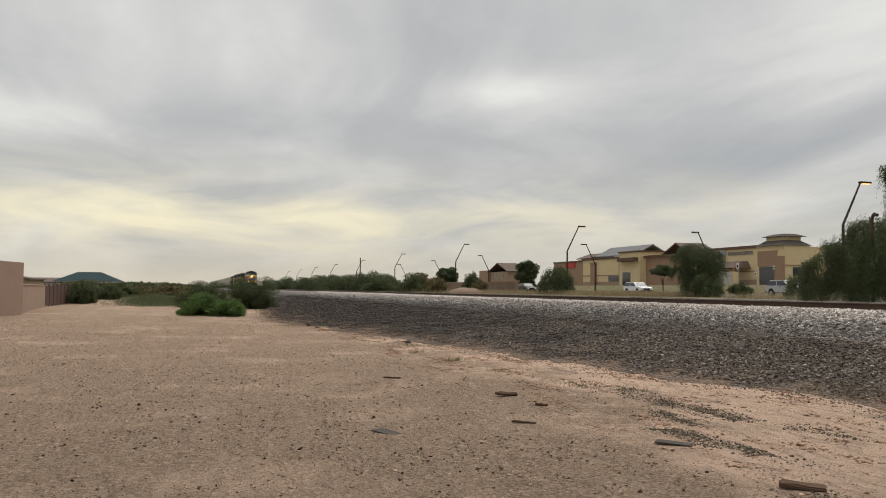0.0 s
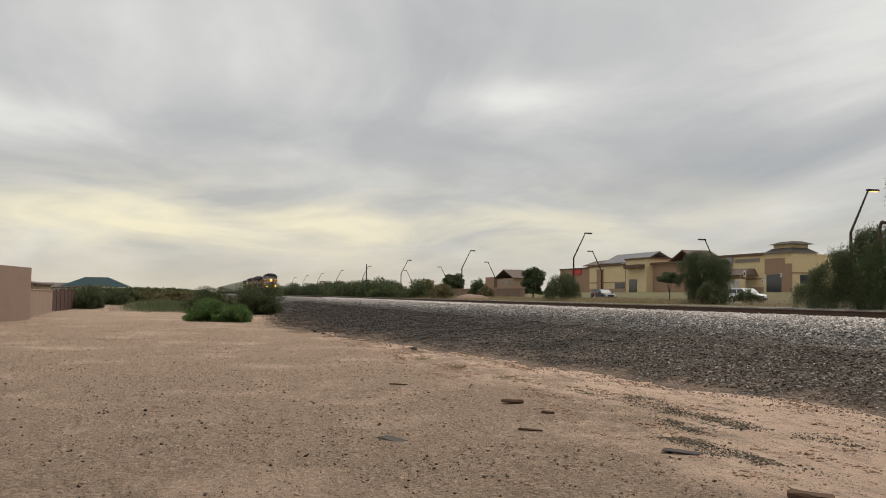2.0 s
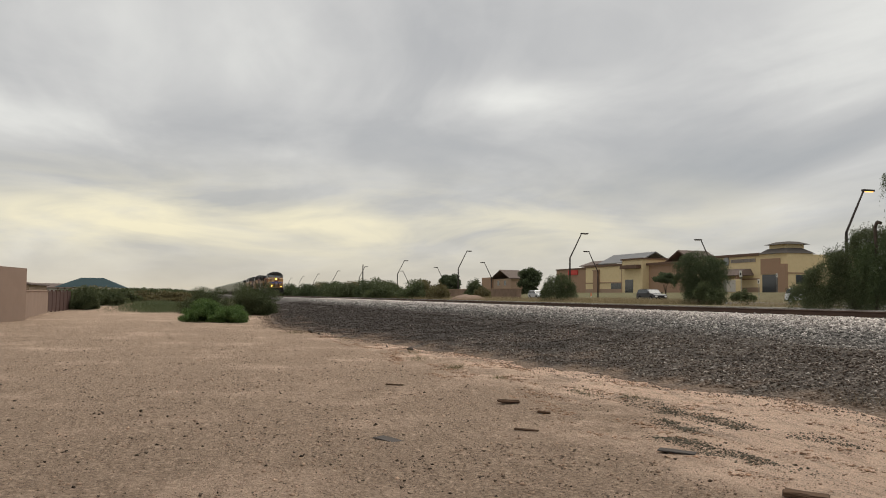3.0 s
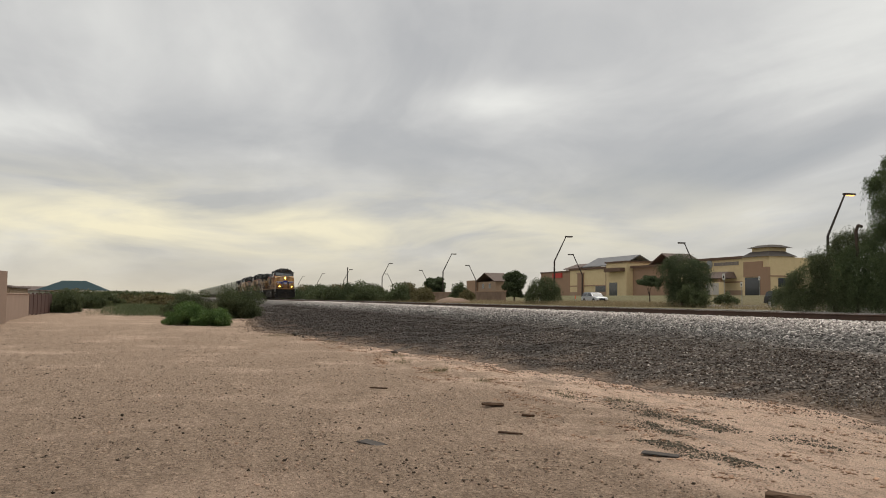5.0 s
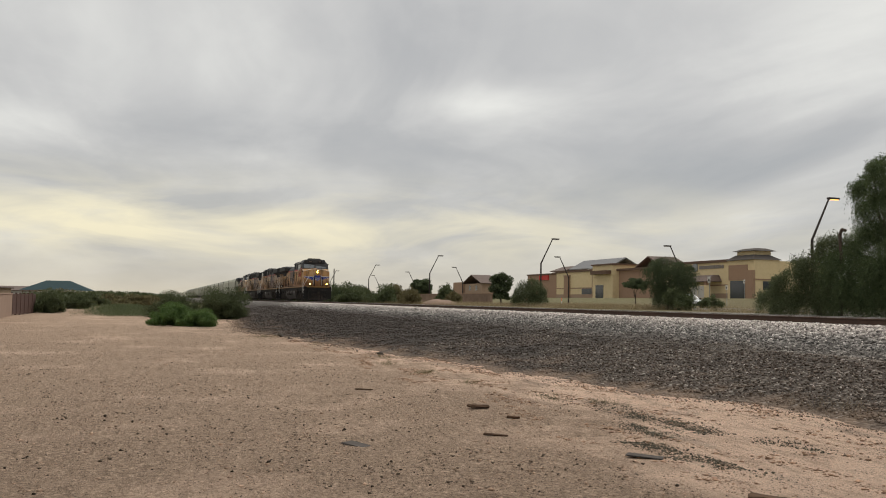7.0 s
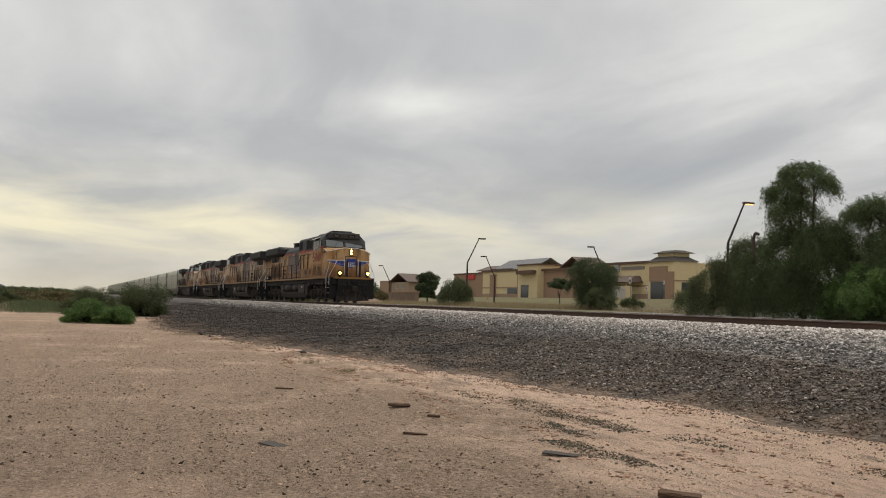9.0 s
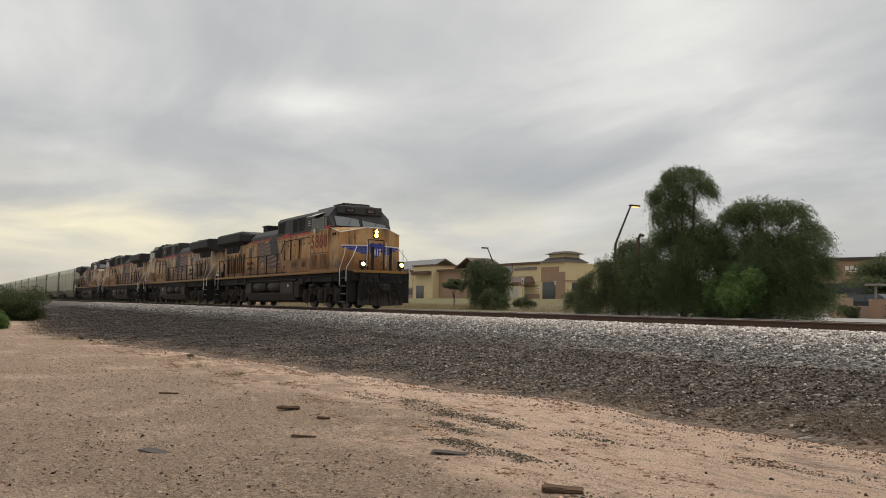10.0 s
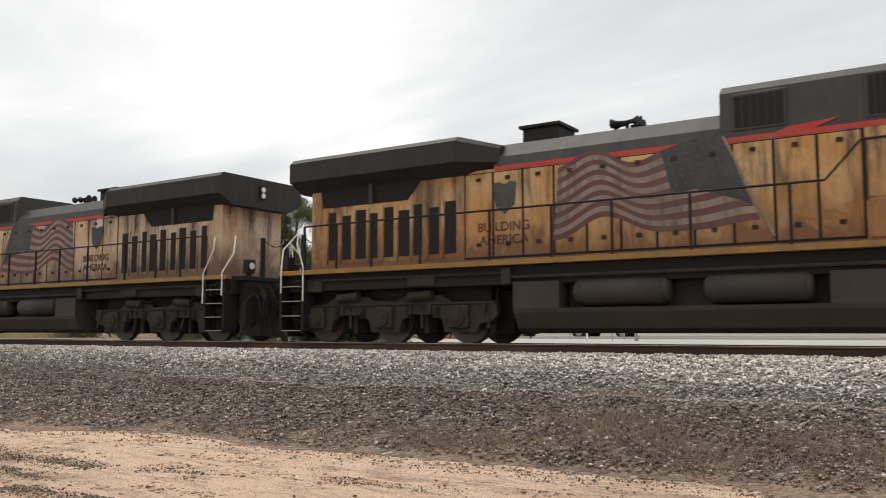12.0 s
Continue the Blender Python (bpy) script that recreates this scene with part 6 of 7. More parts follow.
def shops():
    B, F = 2.6, 95.0
    s = thing("shopping_building", "cream and brown stucco shopping building with towers", "building", pose(0, 0, 0))
    wall_panel("wall", -194, -173, F, F + 18, B, 9.3, "stucco_yellow", s)
    wall_panel("wall", -164, -147, F + 0.4, F + 18, B, 9.0, "stucco_brown", s)
    wall_panel("wall", -147, -124, F, F + 20, B, 9.5, "stucco_yellow", s, "cream stucco wall")
    for a, b, z in ((-194.2, -172.8, 9.3), (-164.2, -146.8, 9.0), (-147.2, -123.8, 9.5)):
        wall_panel("parapet_trim", a, b, F - 0.25, F + 0.1, z - 0.35, z + 0.12, "trim_brown", s)
    for a, b, y in ((-194, -173, F), (-147, -124, F)):
        wall_panel("stripe_trim", a, b, y - 0.08, y, B + 2.35, B + 2.6, "stucco_brown", s)
        wall_panel("wall_base", a, b, y - 0.1, y, B, B + 1.0, "stucco_tan", s)
    mt = wall_panel("entry_tower", -173, -164, F - 1.2, F + 10, B, 10.0, "stucco_yellow", s, "cream entry tower")
    wall_panel("cap", -173.3, -163.7, F - 1.5, F + 10, 10.0, 10.3, "trim_brown", mt)
    wall_panel("doorway", -171.5, -168, F - 1.28, F - 1.1, B, B + 3.0, "window", mt, "dark glazed entrance")
    wall_panel("awning", -172, -164.6, F - 2.4, F - 1.2, B + 5.4, B + 6.2, "trim_brown", mt)
    for x in (-188.8, -174.5):
        pl = wall_panel("pilaster", x, x + 2.4, F - 0.6, F, B, B + 5.4, "stucco_brown", s)
        wall_panel("pilaster_cap", x - 0.15, x + 2.55, F - 0.75, F, B + 5.4, B + 5.7, "stucco_tan", pl)
    wall_panel("shop_window", -180.5, -175, F - 0.05, F + 0.02, B, B + 2.4, "window", s, "dark shop window")
    # pitched roofs behind the parapets
    gable(s, -196, -176, F + 5, F + 13, 10.0, 12.2, "roof_metal", 0.4)
    gable(s, -207, -199, F + 5, F + 12, 9.8, 11.0, "roof_brown", 0.4)
    gable(s, -161, -151, F + 3, F + 9, 9.2, 11.4, "roof_brown", 0.4, "y")
    # corner tower with a stepped roof
    tw = wall_panel("corner_tower", -124, -117, F - 1.5, F + 3.6, B, 9.2, "stucco_yellow", s, "cream corner tower")
    wall_panel("recess", -123.6, -118.6, F - 1.62, F - 1.48, B + 3.2, 8.4, "stucco_brown", tw)
    wall_panel("gate", -123.2, -119.2, F - 1.6, F - 1.45, B, B + 3.1, "window", tw, "dark glazed entrance")
    wall_panel("tower_pilaster", -118.7, -116.9, F - 2.0, F - 1.4, B, B + 4.8, "stucco_brown", tw)
    wall_panel("tower_window", -117.05, -116.93, F + 0.2, F + 2.6, B + 1.5, B + 3.0, "window", tw)
    wall_panel("stripe_trim", -117.02, -116.9, F - 1.4, F + 3.6, B + 3.2, B + 3.4, "stucco_brown", tw)
    hip = [(-124.0, F - 1.9, 9.2), (-116.8, F - 1.9, 9.2), (-116.8, F + 4.0, 9.2), (-124.0, F + 4.0, 9.2)]
    up = [(-123.0, F - 0.6, 10.1), (-118.2, F - 0.6, 10.1), (-118.2, F + 2.6, 10.1), (-123.0, F + 2.6, 10.1)]
    part("roof", loft(bmesh.new(), hip, up), M["roof_slate"], tw, "dark grey hip roof")
    wall_panel("lantern", -122.8, -118.4, F - 0.4, F + 3.0, 10.1, 10.75, "stucco_yellow", tw)
    part("lantern_roof", loft(bmesh.new(), [(-123.5, F - 1.0, 10.75), (-117.7, F - 1.0, 10.75), (-117.7, F + 3.8, 10.75), (-123.5, F + 3.8, 10.75)], [(-122.2, F + 0.4, 11.25), (-119.0, F + 0.4, 11.25), (-119.0, F + 2.4, 11.25), (-122.2, F + 2.4, 11.25)]), M["roof_slate"], tw)
    # sign, canopy, boxes
    sg = part("sign", rod(bmesh.new(), (-135.4, F - 0.05, 8.45), (-135.4, F - 0.2, 8.45), 0.85, 20), M["galv"], s, "round grey and dark lettered sign")
    for k in range(11):
        wall_panel("sign_bar", -134.1 + k * 0.66, -133.62 + k * 0.66, F - 0.12, F, 8.1, 8.7, "stucco_grey", sg)
    cn = part("canopy", loft(bmesh.new(), [(-139, F - 3.4, 5.7), (-127.5, F - 3.4, 5.7), (-127.5, F, 5.7), (-139, F, 5.7)], [(-138.4, F - 1.2, 6.9), (-128.4, F - 1.2, 6.9), (-128.4, F, 6.9), (-138.4, F, 6.9)]), M["roof_brown"], s, "brown tiled canopy")
    for x in (-138.5, -128.2):
        wall_panel("canopy_post", x - 0.25, x + 0.25, F - 3.2, F - 2.7, B, 5.7, "stucco_brown", cn)
    u = thing("utility_cabinet", "pale painted utility cabinet on a concrete pad", "cabinet", pose(-124, 88, ground_height(-124, 88)))
    part("body", bbox(-1.9, 1.9, -0.6, 0.6, 0, 2.2, 0.04), M["stucco_yellow"], u)
    part("door", bbox(-1.8, -0.05, -0.63, -0.6, 0.1, 2.1, 0.01), M["stucco_pale"], u)
    part("door", bbox(0.05, 1.8, -0.63, -0.6, 0.1, 2.1, 0.01), M["stucco_pale"], u)
    red = thing("red_shop", "brown stucco shop with a red sign panel", "building", pose(0, 0, 0))
    wall_panel("wall", -214, -195, F + 1, F + 16, B, 8.8, "stucco_brown", red)
    wall_panel("sign", -206, -200.5, F + 0.7, F + 1, 7.4, 8.6, "sign_red", red, "red sign panel")
    wall_panel("trim", -214.2, -194.8, F + 0.8, F + 1, 8.8, 9.1, "trim_brown", red)
    gable(red, -212, -198, F + 6, F + 14, 8.8, 10.4, "roof_brown", 0.4)
    h = thing("gabled_house", "tan stucco house with a brown gable roof", "house", pose(0, 0, 0))
    wall_panel("wall", -272, -246, F, F + 5, B, 7.2, "stucco_tan", h)
    gable(h, -262, -246, F, F + 5, 7.2, 9.8, "roof_brown", 0.8, "y")
    wall_panel("wall", -272, -262, F - 0.5, F, B, 7.8, "stucco_brown", h)
    for x in (-258, -252):
        w_ = wall_panel("window", x, x + 1.8, F - 0.04, F + 0.02, 5.2, 6.6, "window", h)
        wall_panel("sill", x - 0.1, x + 1.9, F - 0.12, F, 5.05, 5.2, "stucco_pale", w_)
    # block wall and dirt heap behind the railway
    w = thing("block_wall_run", "long low tan block wall with a coping", "wall", pose(0, 0, 0))
    wall_panel("wall", -255, -118, 47.0, 47.25, 0.9, 2.7, "soil", w)
    wall_panel("coping", -255, -118, 46.95, 47.3, 2.7, 2.8, "stucco_brown", w)
    bm = bmesh.new()
    bmesh.ops.create_icosphere(bm, subdivisions=4, radius=1.0)
    for v in bm.verts:
        v.co = Vector((v.co.x * 4.2, v.co.y * 2.4, max(v.co.z, -0.1) * 0.75 * (1 + 0.4 * noise.noise(v.co * 2.5))))
    heap = part("earth_mound", bm, M["concrete"], None, "", True)
    heap.matrix_basis = pose(-112, 37, 0.9)
    heap.data.materials[0] = M["soil"]
    tagged(heap, "mound of pale loose earth beside the railway", "earth mound")


def right_buildings():
    # hotel block beyond the trees
    az0, d = -17.94, 182.0
    ox, oy = d * math.sin(radians(az0)), d * math.cos(radians(az0))
    h = thing("office_block", "pale and grey stucco office block with flat parapets", "building", pose(ox, oy, 2.6, 0, 0, 8) @ Matrix.Diagonal((0.82, 1, 1, 1)))
    wall_panel("wall", 0, 3.2, 1.0, 16, -1.8, 14.2, "stucco_grey", h)
    wall_panel("wall", 3.2, 7.0, 0.3, 16, -1.8, 14.2, "stucco_pale", h)
    wall_panel("wall", 7.0, 10.4, 1.3, 16, -1.8, 14.3, "stucco_pale", h)
    wall_panel("wall", 10.4, 15.4, 0.4, 16, -1.8, 14.5, "stucco_grey", h)
    wall_panel("wall_bay", 11.6, 14.6, 0.32, 0.4, -1.8, 12.3, "stucco_pale", h)
    wall_panel("wall", 15.4, 48, 1.0, 16, -1.8, 14.4, "stucco_dark", h)
    for a, b, y, z in ((-0.3, 6.6, 0.2, 14.2), (10.0, 17.2, 0.0, 14.5), (28.5, 35.0, 0.6, 14.4), (45, 48.3, 0.6, 14.4)):
        pr = wall_panel("parapet", a, b, y, 16.3, z, z + 0.95, "stucco_grey", h)
        wall_panel("coping", a - 0.2, b + 0.2, y - 0.2, 16.5, z + 0.95, z + 1.2, "roof_metal", pr)
    wall_panel("tall_window", 0.9, 2.5, 0.9, 1.02, 6.2, 11.8, "window", h, "tall recessed stair window")

    def office_window(a, b, y, z0, z1):
        fr = wall_panel("window_frame", a - 0.12, b + 0.12, y - 0.06, y, z0 - 0.12, z1 + 0.12, "stucco_grey", h)
        wall_panel("pane", a, b, y - 0.09, y - 0.05, z0 + 0.55, z1, "window_pale", fr)
        wall_panel("spandrel", a, b, y - 0.09, y - 0.05, z0, z0 + 0.5, "window", fr)
    for z0, z1 in ((10.0, 11.85), (7.1, 8.9), (4.2, 6.0), (1.3, 3.1)):
        office_window(8.7, 10.2, 1.3, z0, z1)
        office_window(12.3, 14.1, 0.32, z0, z1 - 0.3)
        for k in range(9):
            office_window(17.0 + k * 3.45, 18.7 + k * 3.45, 1.0, z0, z1)
    for k in range(9):
        x = 16.9 + k * 3.45
        ell = wall_panel("window_surround", x + 1.85, x + 2.1, 0.75, 1.0, 6.7 + 1.2 * (k % 2), 12.25, "white", h, "white angled window surround")
        wall_panel("top_bar", x - 0.05, x + 1.85, 0.75, 1.0, 12.0, 12.25, "white", ell)
    # flat-roofed shop past the tree
    d, az0 = 118.0, -35.6
    ox, oy = d * math.sin(radians(az0)), d * math.cos(radians(az0))
    a = thing("flat_roofed_shop", "brown stucco shop with a flat roof and a white sign", "building", pose(ox, oy, 2.3, 0, 0, 18))
    wall_panel("wall", -2, 10, 0, 10, -1.5, 5.4, "stucco_brown", a)
    wall_panel("parapet", -2.2, 10.2, -0.2, 10, 5.4, 5.75, "roof_slate", a)
    wall_panel("stone_base", -2.05, 10.05, -0.12, 0, -1.5, 2.4, "stucco_tan", a)
    sg = wall_panel("sign", 3.2, 7.4, -0.14, -0.02, 3.9, 4.02, "white", a, "white sign of plain bars")
    for k in range(8):
        wall_panel("sign_bar", 3.2 + k * 0.55, 3.6 + k * 0.55, -0.14, -0.02, 4.15, 4.65, "white", sg)
    wall_panel("shop_window", 1.0, 9.0, -0.16, -0.02, 1.2, 2.5, "window", a)
    e = thing("service_enclosure", "low tan block enclosure with a pale flat canopy", "enclosure", pose(-29.6, 47.5, FAR_Z))
    part("wall", bbox(-3.6, -2.2, 0, 0.25, 0, 1.25, 0.02), M["stucco_tan"], e)
    part("wall", bbox(-2.2, -0.9, 0.05, 0.3, 0, 0.75, 0.02), M["block"], e)
    part("pillar", bbox(-1.0, -0.2, -0.1, 0.6, 0, 1.15, 0.03), M["stucco_brown"], e)
    part("post", bbox(-0.62, -0.5, -0.1, 0.02, 1.15, 1.95, 0.02), M["stucco_grey"], e)
    part("canopy", bbox(-1.05, -0.05, -0.4, 0.4, 1.95, 2.07, 0.02), M["stucco_grey"], e)
    for k in range(12):
        part("fence_bar", bbox(-0.1 + k * 0.22, -0.07 + k * 0.22, 0.2, 0.23, 0, 0.85), M["pole_dark"], e)
    for z in (0.15, 0.8):
        part("fence_rail", bbox(-0.2, 2.5, 0.19, 0.24, z, z + 0.04), M["pole_dark"], e)


def near_walls():
    w = thing("garden_wall", "tall tan painted block wall of a house yard", "wall", pose(0, 0, 0))
    ang = math.degrees(math.atan2(0.4, -2.7))

    def run(x0, y0, x1, y1, h0, thick, nm, mt, cap=True):
        L_ = math.hypot(x1 - x0, y1 - y0)
        m_ = pose(x0, y0, -0.1, 0, 0, math.degrees(math.atan2(y1 - y0, x1 - x0)))
        ob = part(nm, bbox(0, L_, -thick / 2, thick / 2, 0, h0 + 0.1), M[mt], w)
        ob.matrix_basis = m_
        if cap:
            c = part("coping", bbox(-0.04, L_ + 0.04, -thick / 2 - 0.04, thick / 2 + 0.04, h0 + 0.1, h0 + 0.17, 0.015, 1), M[mt], ob)
    run(-18, -13.0, -49.0, -8.42, 2.72, 0.25, "wall", "block", False)
    run(-49.0, -8.42, -50.5, -22, 2.72, 0.25, "wall", "block", False)
    run(-49.3, -8.75, -68.0, -10.15, 1.52, 0.22, "low_wall", "block", True)
    g = thing("metal_enclosure", "brown sheet metal gate enclosure at the end of a wall", "gate", pose(-68.2, -10.1, 0.0, 0, 0, math.degrees(math.atan2(0.8, -6))))
    for k in range(6):
        part("panel", bbox(k * 1.0 + 0.02, k * 1.0 + 0.98, -0.04, 0.04, 0.08, 1.55, 0.01), M["gate"], g)
        part("post", bbox(k * 1.0 - 0.04, k * 1.0 + 0.04, -0.07, 0.07, 0, 1.66, 0.01), M["gate"], g)
    p = thing("shade_pavilion", "large dark green fabric shade pavilion on posts", "pavilion", pose(-300, -31, 0.0))
    part("canopy", loft(bmesh.new(), [(-8, -10.5, 3.1), (8, -10.5, 3.1), (8, 10.5, 3.1), (-8, 10.5, 3.1)], [(-2, -3.4, 6.2), (2, -3.4, 6.2), (2, 3.4, 6.2), (-2, 3.4, 6.2)]), M["sail"], p)
    for x in (-7, 7):
        for y in (-9.5, 0, 9.5):
            part("post", bbox(x - 0.15, x + 0.15, y - 0.15, y + 0.15, -0.2, 3.2), M["trim_brown"], p)
    hs = thing("row_house", "low tan house with a brown tiled roof", "house", pose(-165, -33, 0.0))
    part("wall", bbox(-9, 9, -7, 7, -0.2, 2.7), M["stucco_tan"], hs)
    gable(hs, -9, 9, -7, 7, 2.7, 3.5, "roof_brown", 0.4)
    hs = thing("row_house", "low pale house with a brown tiled roof", "house", pose(-330, -60, 0.0))
    part("wall", bbox(-12, 12, -20, 20, -0.2, 2.9), M["stucco_pale"], hs)
    gable(hs, -12, 12, -20, 20, 2.9, 4.3, "roof_brown", 0.4, "y")


# ---- street furniture ----
def street_lamp(m, lit, tall=9.35):
    t = thing("street_lamp", "bent bronze street lamp, its lamp glowing orange" if lit else "bent bronze street lamp mast beside the street", "street lamp", m, "street lamps")
    part("base", bbox(-0.25, 0.25, -0.25, 0.25, -0.1, 0.35, 0.03), M["concrete"], t)
    bm = rod(bmesh.new(), (0, 0, 0.3), (0, 0, tall - 3.45), 0.14, 10, 0.11)
    rod(bm, (0, 0, tall - 3.45), (0, 1.75, tall), 0.10, 9, 0.07)
    part("pole", bm, M["pole_dark"], t)
    part("head", bbox(-0.16, 0.16, 1.65, 2.75, tall - 0.05, tall + 0.11, 0.04), M["pole_dark"], t)
    part("lens", bbox(-0.12, 0.12, 1.95, 2.65, tall - 0.10, tall - 0.05, 0.015), M["lamp_orange" if lit else "white"], t, "glowing orange lens" if lit else "")
    return t


def bell_lamp(x, y, h=7.8):
    t = thing("bell_lamp", "dark crook lamp post with a bell shade", "street lamp", pose(x, y, ground_height(x, y)), "bell lamps")
    bm = rod(bmesh.new(), (0, 0, 0), (0, 0, h - 0.5), 0.09, 8, 0.06)
    pts = [(0, 0, h - 0.5)] + [(0.45 - 0.45 * math.cos(a), 0, h - 0.5 + 0.5 * math.sin(a)) for a in (0.5, 1.0, 1.57, 2.1, 2.6, 3.0)]
    for p, q in zip(pts, pts[1:]):
        rod(bm, p, q, 0.05, 7)
    part("pole", bm, M["pole_dark"], t)
    part("shade", rod(bmesh.new(), (0.9, 0, h - 0.95), (0.9, 0, h - 0.45), 0.36, 14, 0.10), M["pole_dark"], t)


def signal_head(parent, x, y, z, face, lit=None):
    """Three lights in a dark housing; face: where it looks, in degrees about z."""
    bm = bbox(-0.15, 0.15, -0.11, 0.11, -0.48, 0.48, 0.03)
    ob = part("signal_head", bm, M["black"], parent)
    ob.matrix_basis = pose(x, y, z, 0, 0, face)
    for k, c in enumerate(("red_light", None, "green_light")):
        part("visor", rod(bmesh.new(), (0, -0.11, 0.31 - k * 0.31), (0, -0.30, 0.30 - k * 0.31), 0.115, 12), M["black"], ob)
        if lit == k and c:
            part("light", rod(bmesh.new(), (0, -0.301, 0.30 - k * 0.31), (0, -0.306, 0.30 - k * 0.31), 0.085, 12), M[c], ob)


def signal():
    s = thing("traffic_signal", "galvanised traffic signal pole with mast arm and lamp", "traffic light", pose(-15.35, 41.3, FAR_Z))
    bm = rod(bmesh.new(), (0, 0, -0.1), (0, 0, 4.7), 0.10, 12, 0.07)
    for p, q in (((0, 0, 4.7), (-0.04, -0.06, 5.4)), ((-0.04, -0.06, 5.4), (-0.18, -0.2, 5.9)), ((-0.18, -0.2, 5.9), (-0.34, -0.3, 6.12)), ((-0.34, -0.3, 6.12), (-0.5, -0.4, 6.2))):
        rod(bm, p, q, 0.055, 8)
    part("pole", bm, M["galv"], s)
    part("luminaire", bbox(-0.8, -0.45, -0.5, -0.34, 6.13, 6.24, 0.03), M["galv"], s)
    part("mast_arm", bars([[(0, 0, 2.9), (2.2, -6.8, 3.75)]], 0.075, 9), M["galv"], s)
    signal_head(s, 1.95, -6.4, 3.65, 100)
    part("sensor_camera", bbox(1.86, 2.06, -6.75, -6.35, 4.55, 4.66, 0.03), M["white"], s, "white traffic camera on a thin stem")
    part("sensor_stem", bars([[(1.96, -6.5, 3.7), (1.96, -6.5, 4.56)]], 0.02), M["galv"], s)
    signal_head(s, 1.3, -4.2, 3.42, 100)
    signal_head(s, 0.45, -1.8, 3.15, 100)
    signal_head(s, 0.35, -0.2, 1.9, 20, 2)
    part("sign", bbox(-1.45, -1.12, -0.05, -0.02, 1.15, 1.7, 0.01), M["white"], s, "small white sign")
    part("sign_post", bars([[(-1.28, 0, 0), (-1.28, 0, 1.7)]], 0.03), M["galv"], s)
    p = thing("pedestrian_signal", "short post with a lit red signal", "traffic light", pose(-19.2, 49.5, FAR_Z))
    part("post", bars([[(0, 0, 0), (0, 0, 2.6)]], 0.05, 8), M["galv"], p)
    signal_head(p, 0, -0.1, 2.2, 20, 0)
    for x, y, h in ((-17.45, 40.0, 1.25), (-103, 46, 1.1), (-92.5, 46, 1.1)):
        q = thing("marker_post", "white and orange plastic marker post", "marker post", pose(x, y, FAR_Z), "marker posts")
        part("post", rod(bmesh.new(), (0, 0, 0), (0, 0, h * 0.62), 0.055, 10), M["white"], q)
        part("band", rod(bmesh.new(), (0, 0, h * 0.62), (0, 0, h), 0.056, 10), M["marker"], q, "orange top")
    for x, y, z in ((-68.5, 49.6, 3.2), (-93, 70, 3.0), (-112.5, 88, 3.0)):
        q = thing("street_sign", "small white traffic sign on a steel post", "sign", pose(x, y, ground_height(x, y)), "street signs")
        part("post", bars([[(0, 0, 0), (0, 0, z)]], 0.035), M["galv"], q)
        part("panel", bbox(-0.2, 0.2, -0.06, -0.03, z - 0.6, z, 0.01), M["white"], q)
        part("mark", bbox(-0.1, 0.1, -0.066, -0.06, z - 0.45, z - 0.2), M["black"], q)
    y_ = thing("yield_sign", "white triangular sign seen from behind", "sign", pose(-21.8, 47.5, FAR_Z))
    part("post", bars([[(0, 0, 0), (0, 0, 2.2)]], 0.03), M["galv"], y_)
    part("panel", prism(bmesh.new(), [(-0.42, 2.6), (0.42, 2.6), (0, 1.9)], -0.05, -0.03, "y"), M["white"], y_)


def lamps():
    step = 51.0
    for k in range(9):
        street_lamp(pose(-55.5 if k == 0 else -56.0 - step * k, 50.0, FAR_Z), k == 0)
    for x in (-100.5, -134.5, -189.5, -229.5, -270):
        street_lamp(pose(x, 68.2, FAR_Z, 0, 0, 180), False, 8.5)
    wp = thing("wooden_pole", "plain dark utility pole", "utility pole", pose(-243, 47.8, 0.9))
    part("pole", rod(bmesh.new(), (0, 0, 0), (0, 0, 9.5), 0.2, 8, 0.14), M["pole_dark"], wp)
    for a, d, h in ((-28.7, 119, 7.0), (-25.9, 88, 7.1), (-23.0, 122, 7.0), (-21.0, 71.5, 8.8), (-19.1, 102, 7.0)):
        bell_lamp(d * math.sin(radians(a)), d * math.cos(radians(a)), h)


